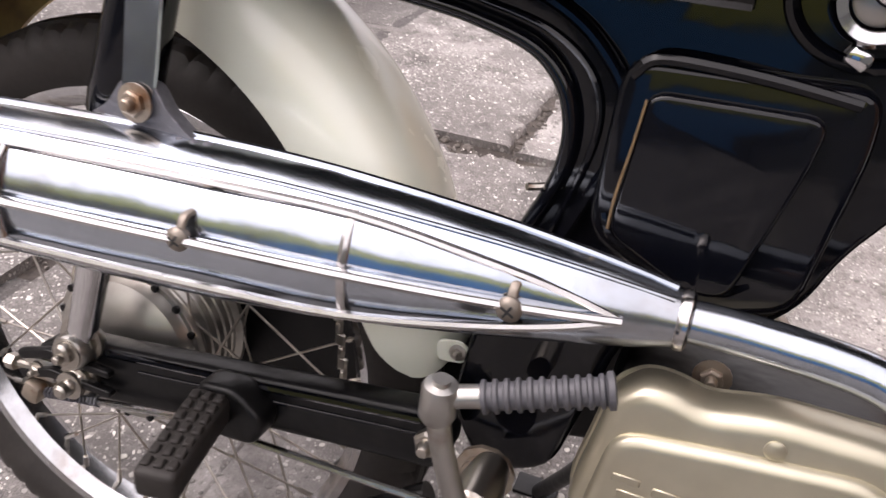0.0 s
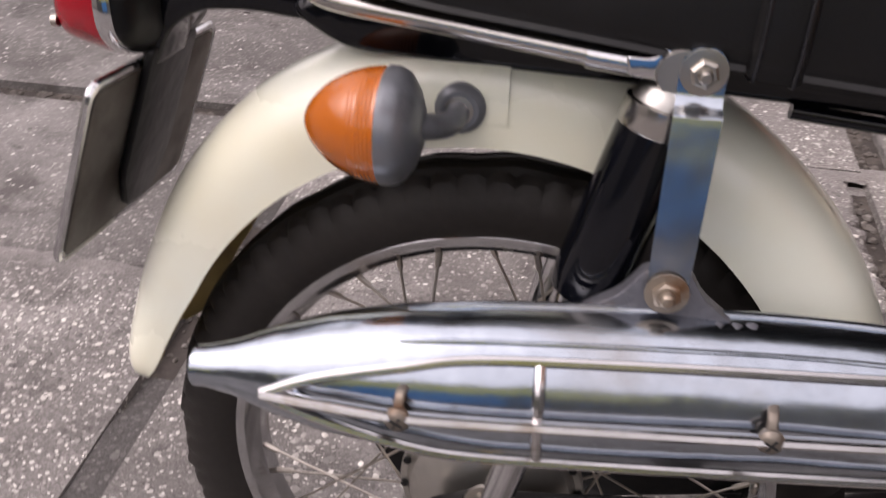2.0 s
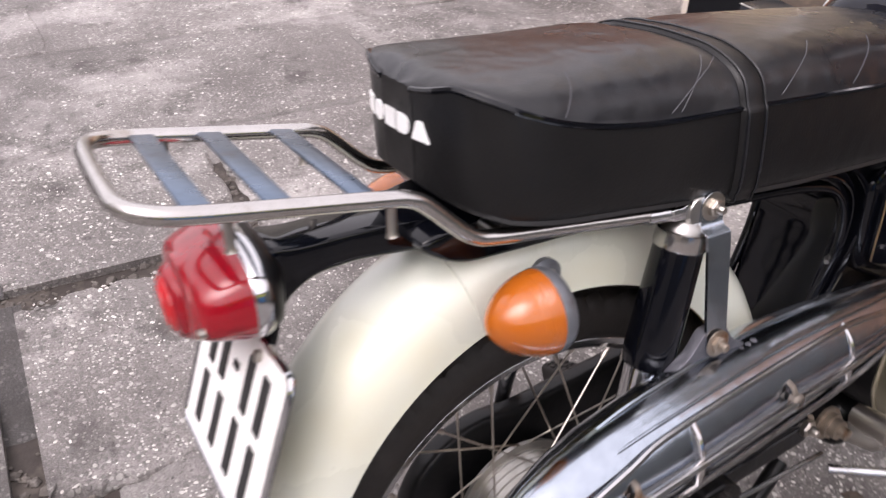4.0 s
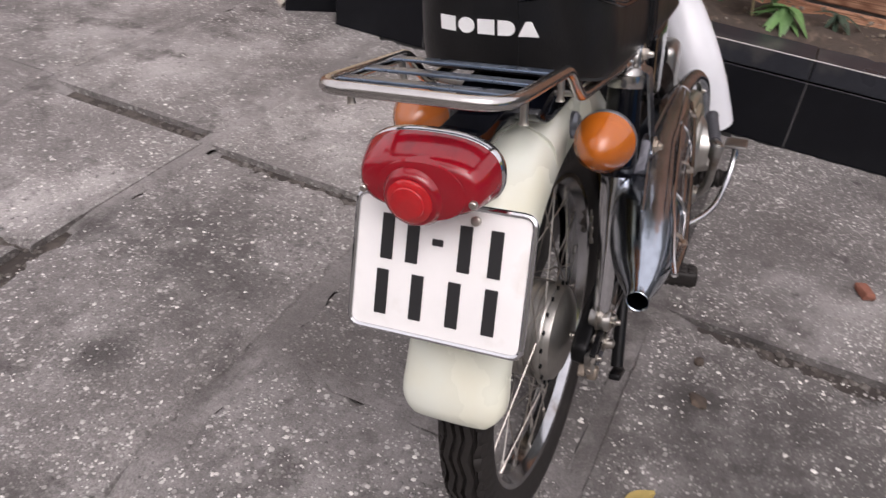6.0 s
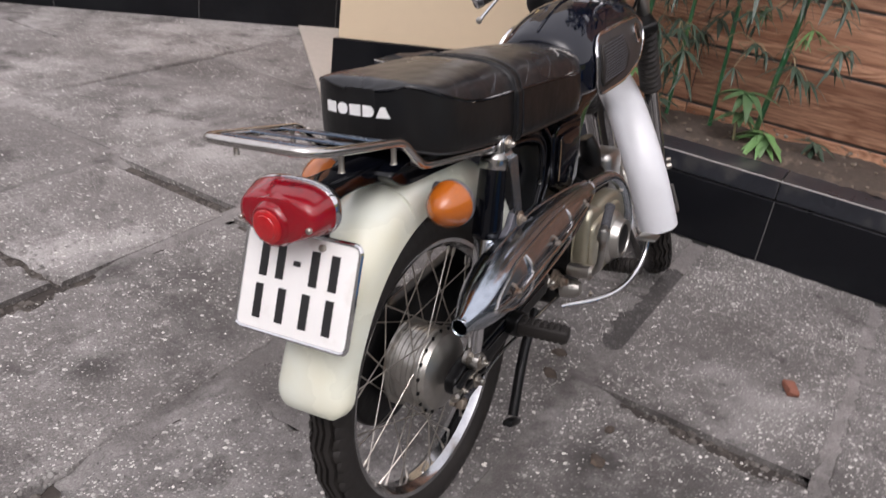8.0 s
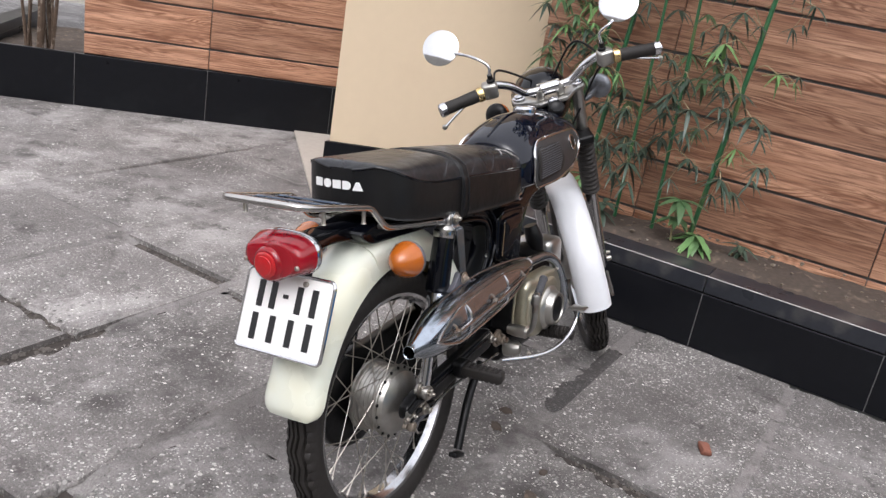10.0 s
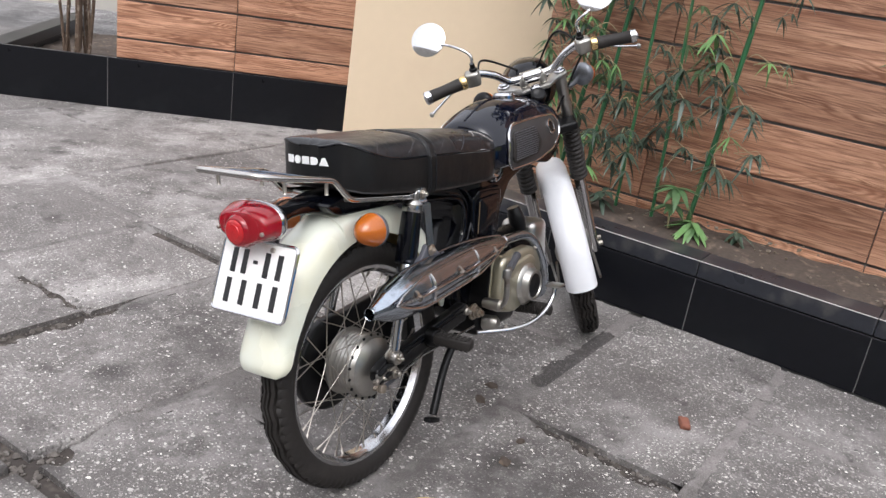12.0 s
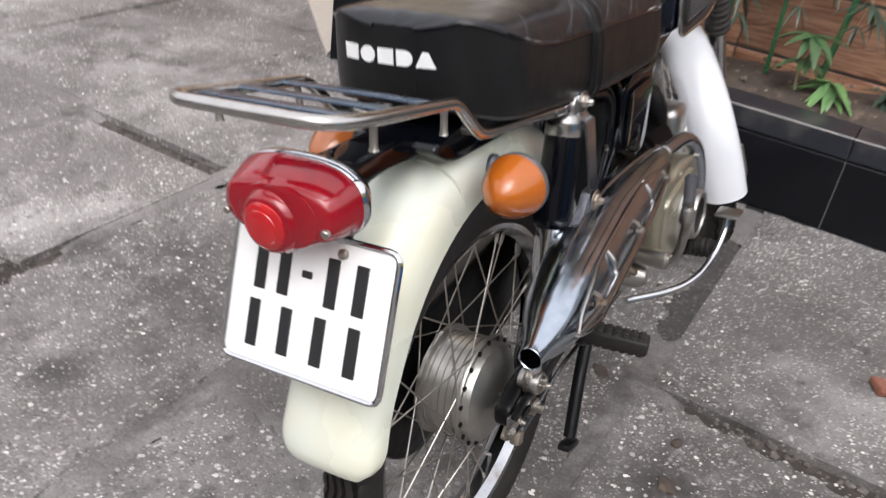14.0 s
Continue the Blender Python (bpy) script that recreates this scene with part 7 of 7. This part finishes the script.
# another vehicle's wheel at the edge of the lane
def parked():
    c = Vector((-0.905, 2.875, 0.29))
    v = tagged(new("parked_motorbike"), "dark parked motorbike with a black tyre and alloy wheel", "motorbike")
    v.matrix_world = Matrix.Translation(c) @ Matrix.Rotation(radians(20), 4, "Z")
    part("tyre", lathe([(-0.03, 0.2), (-0.055, 0.23), (-0.05, 0.27), (-0.02, 0.29), (0.02, 0.29), (0.05, 0.27), (0.055, 0.23), (0.03, 0.2)], (0, 0, 0), (0, 1, 0), 48, closed=True), SATIN, v)
    part("rim", lathe([(-0.04, 0.21), (-0.035, 0.195), (0.035, 0.195), (0.04, 0.21)], (0, 0, 0), (0, 1, 0), 40, closed=True), SATIN, v)
    for k in range(5):
        a = 2 * math.pi * k / 5 + 0.5
        part("rim_spoke", tube([(0.03 * math.cos(a), 0, 0.03 * math.sin(a)), (0.2 * math.cos(a), 0, 0.2 * math.sin(a))], 0.034, 8, flat=0.5), SATIN, v)
    part("hub", lathe([(-0.05, 0.03), (-0.042, 0.06), (-0.03, 0.085), (0.03, 0.085), (0.042, 0.06), (0.05, 0.03)], (0, 0, 0), (0, 1, 0), 28), SATIN, v)
    part("body", block((-0.45, 0.02, 0.35), (0.75, 0.22, 0.3), 0.08, 4), SATIN, v)
    part("fender", tube([(0.33 * math.cos(a), 0, 0.33 * math.sin(a)) for a in [radians(20 + 10 * k) for k in range(15)]], 0.05, 10, flat=0.4), SATIN, v)
    part("rear_tyre", lathe([(-0.03, 0.2), (-0.055, 0.23), (-0.05, 0.27), (-0.02, 0.29), (0.02, 0.29), (0.05, 0.27), (0.055, 0.23), (0.03, 0.2)], (-1.15, 0, 0), (0, 1, 0), 40, closed=True), SATIN, v)
    return v


parked()

# ---- paving slabs ----
prng = random.Random(3)
SPLIT = {}
for y0 in ROW_Y[:-1]:
    start = ROW_X.get(y0, prng.uniform(0, 1))
    SPLIT[y0] = [start + 1.03 * k for k in range(-5, 5)]
for y0 in (0.94, 1.53, 2.62):
    SPLIT[y0] = sorted([x for x in SPLIT[y0] if abs(x + 0.39) > 0.3] + [-0.39])
SPLIT[2.07] = [0.13 + 1.03 * k for k in range(-5, 0)] + [-0.4, 0.13] + [0.7, 1.73, 2.76, 3.79]
for y0, y1 in zip(ROW_Y, ROW_Y[1:]):
    limit = 1.6 if y1 < 2.2 else 3.3
    for x0, x1 in zip(SPLIT[y0], SPLIT[y0][1:]):
        x0, x1 = max(x0, -3.85), min(x1, limit)
        if x1 - x0 > 0.1:
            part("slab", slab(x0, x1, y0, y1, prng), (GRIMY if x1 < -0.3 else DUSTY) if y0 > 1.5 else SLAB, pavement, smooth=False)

# mortar in the joints, and one dark patched strip
def mortar(axis, v, a, b, half):
    """A strip of mortar in a joint, sinking away where the joint is broken open."""
    n = max(2, int((b - a) / 0.013))
    ends = [e for ax, p, lo, hi in OPEN if ax == axis and abs(p - v) < 0.03 and p != 0.94 for e in (lo, hi)]
    rows = []
    for k in range(n + 1):
        u = a + (b - a) * k / n
        z = -0.0035 + 0.002 * noise.noise(Vector((u * 7, v * 5, 2)))
        for e in ends:
            if min(abs(a - e), abs(b - e)) < 0.001 and abs(u - e) < 0.12:
                z -= 0.024 * (1 - abs(u - e) / 0.12) * (1 + 0.5 * noise.noise(Vector((u * 30, v, 4))))
        w = half + (0.016 if half < 0.01 else 0.012 + 0.009 * noise.noise(Vector((u * 19, v * 7, 3))) + 0.006 * noise.noise(Vector((u * 61, v * 7, 6))))
        q = half + 0.016 + 0.004 * noise.noise(Vector((u * 11, v * 3, 8)))
        rows.append([(u, v - w, z), (u, v, z + 0.0015), (u, v + q, z)] if axis == "y" else [(v - w, u, z), (v, u, z + 0.0015), (v + q, u, z)])
    return part("mortar", rings_mesh(rows, closed_ring=False), DIRTFILL if axis == "x" and abs(v + 0.39) < 0.02 else MORTAR, pavement)


def closed(axis, v, a, b):
    """The parts of a joint from a to b that still hold mortar."""
    spans = [(a, b)]
    for ax, p, lo, hi in OPEN:
        if ax == axis and abs(p - v) < 0.03:
            spans = [q for s0, s1 in spans for q in ((s0, min(s1, lo)), (max(s0, hi), s1)) if q[1] - q[0] > 0.01]
    return spans


for y0, y1 in zip(ROW_Y, ROW_Y[1:]):
    for a, b in closed("y", y0, -3.9, 1.57 if y0 < 2.2 else 3.4):
        mortar("y", y0, a, b, gap("y", y0, (a + b) / 2, y0))
    for x in SPLIT[y0]:
        if -3.8 < x < (1.5 if y1 < 2.2 else 3.2):
            for a, b in closed("x", x, y0 + 0.02, y1 - 0.02):
                mortar("x", x, a, b, gap("x", x, x, (a + b) / 2))
mortar("y", 0.94, 0.56, 0.84, 0.03)
rows = []
for k in range(41):
    x = 0.8 + 0.54 * k / 40
    half = 0.042 * math.sqrt(max(0.02, 1 - (k / 20 - 1) ** 4))
    z = -0.005 + 0.002 * noise.noise(Vector((x * 9, 2, 0))) + 0.006 * abs(k / 20 - 1) ** 4
    rag = 0.02 * noise.noise(Vector((x * 24, 3, 0)))
    rows.append([(x, 0.94 - half + rag, z), (x, 0.94, z + 0.002), (x, 0.94 + half + rag, z)])
part("patch", rings_mesh(rows, closed_ring=False), DARKPATCH, pavement)


# crumbs of stone and dirt lying in the open joints
def rubble():
    pick = random.Random(31)
    bm = bmesh.new()
    for axis, p, lo, hi in OPEN:
        lo, hi = max(lo, -1.5), min(hi, 4.5)
        for _ in range(int((hi - lo) * 130)):
            u, v, r = pick.uniform(lo, hi), p + pick.gauss(0, 0.014), pick.choice((0.003, 0.004, 0.005, 0.007, 0.01))
            c = Vector((u, v, -0.017) if axis == "y" else (v, u, -0.017))
            rows = []
            for h, q in ((-0.4, 0.8), (0.2, 1.0), (0.7, 0.5)):
                rows.append([c + Vector((r * q * pick.uniform(0.7, 1.3) * math.cos(a), r * q * pick.uniform(0.7, 1.3) * math.sin(a), r * h)) for a in (0, 1.26, 2.5, 3.77, 5.0)])
            rings_mesh(rows, bm=bm)
    ob = part("rubble", bm, RUBBLE, pavement, smooth=False)
    tagged(ob, "crumbs of stone and dirt in the broken joints", kind="stuff")


rubble()


# pebbles laid bare in the worn concrete
def pebbles():
    """Flat rounded pebbles set into the slabs, thick where the surface is worn."""
    pick = random.Random(9)
    verts, faces = [], []
    turn = [2 * math.pi * k / 6 for k in range(6)]
    for x0, x1, y0, y1, cx, cy, z, tx, ty in PLANES:
        if x1 < -1.4 or x0 > 2.6 or y1 < -0.1 or y0 > 4.5:
            continue
        n = int((x1 - x0) * (y1 - y0) * (9500 if y0 < 2.6 else 5000))
        for _ in range(n):
            x, y = pick.uniform(x0 + 0.014, x1 - 0.014), pick.uniform(y0 + 0.014, y1 - 0.014)
            worn_here = 0.55 + 0.9 * noise.noise(Vector((x * 2.4, y * 2.4, 11))) + 0.5 * noise.noise(Vector((x * 7, y * 7, 3)))
            if cx < -0.3 and cy > 1.5:
                worn_here *= 0.5
            if pick.random() > worn_here:
                continue
            r = min(0.0062, 0.0018 + pick.expovariate(1 / 0.0012)) if pick.random() > 0.07 else pick.uniform(0.0042, 0.0068)
            c, sn, oval_by = math.cos(x * 999), math.sin(x * 999), pick.uniform(0.45, 1.0)
            h = r * pick.uniform(0.1, 0.2)
            zz = z + tx * (x - cx) + ty * (y - cy)
            start = len(verts)
            for scale, up in ((1.0, -0.0003), (0.72, h * 0.75)):
                for a in turn:
                    q = r * scale * pick.uniform(0.74, 1.18)
                    u, v = q * math.cos(a), q * oval_by * math.sin(a)
                    verts.append((x + u * c - v * sn, y + u * sn + v * c, zz + up))
            verts.append((x, y, zz + h))
            for k in range(6):
                m = (k + 1) % 6
                faces.append((start + k, start + m, start + 6 + m, start + 6 + k))
                faces.append((start + 6 + k, start + 6 + m, start + 12))
    me = bpy.data.meshes.new("pebbles")
    me.from_pydata(verts, [], faces)
    me.shade_smooth()
    me.materials.append(PEBBLE)
    ob = new("pebbles", me)
    ob.parent = pavement
    return tagged(ob, "cream and grey pebbles laid bare in the worn concrete", kind="stuff")


pebbles()
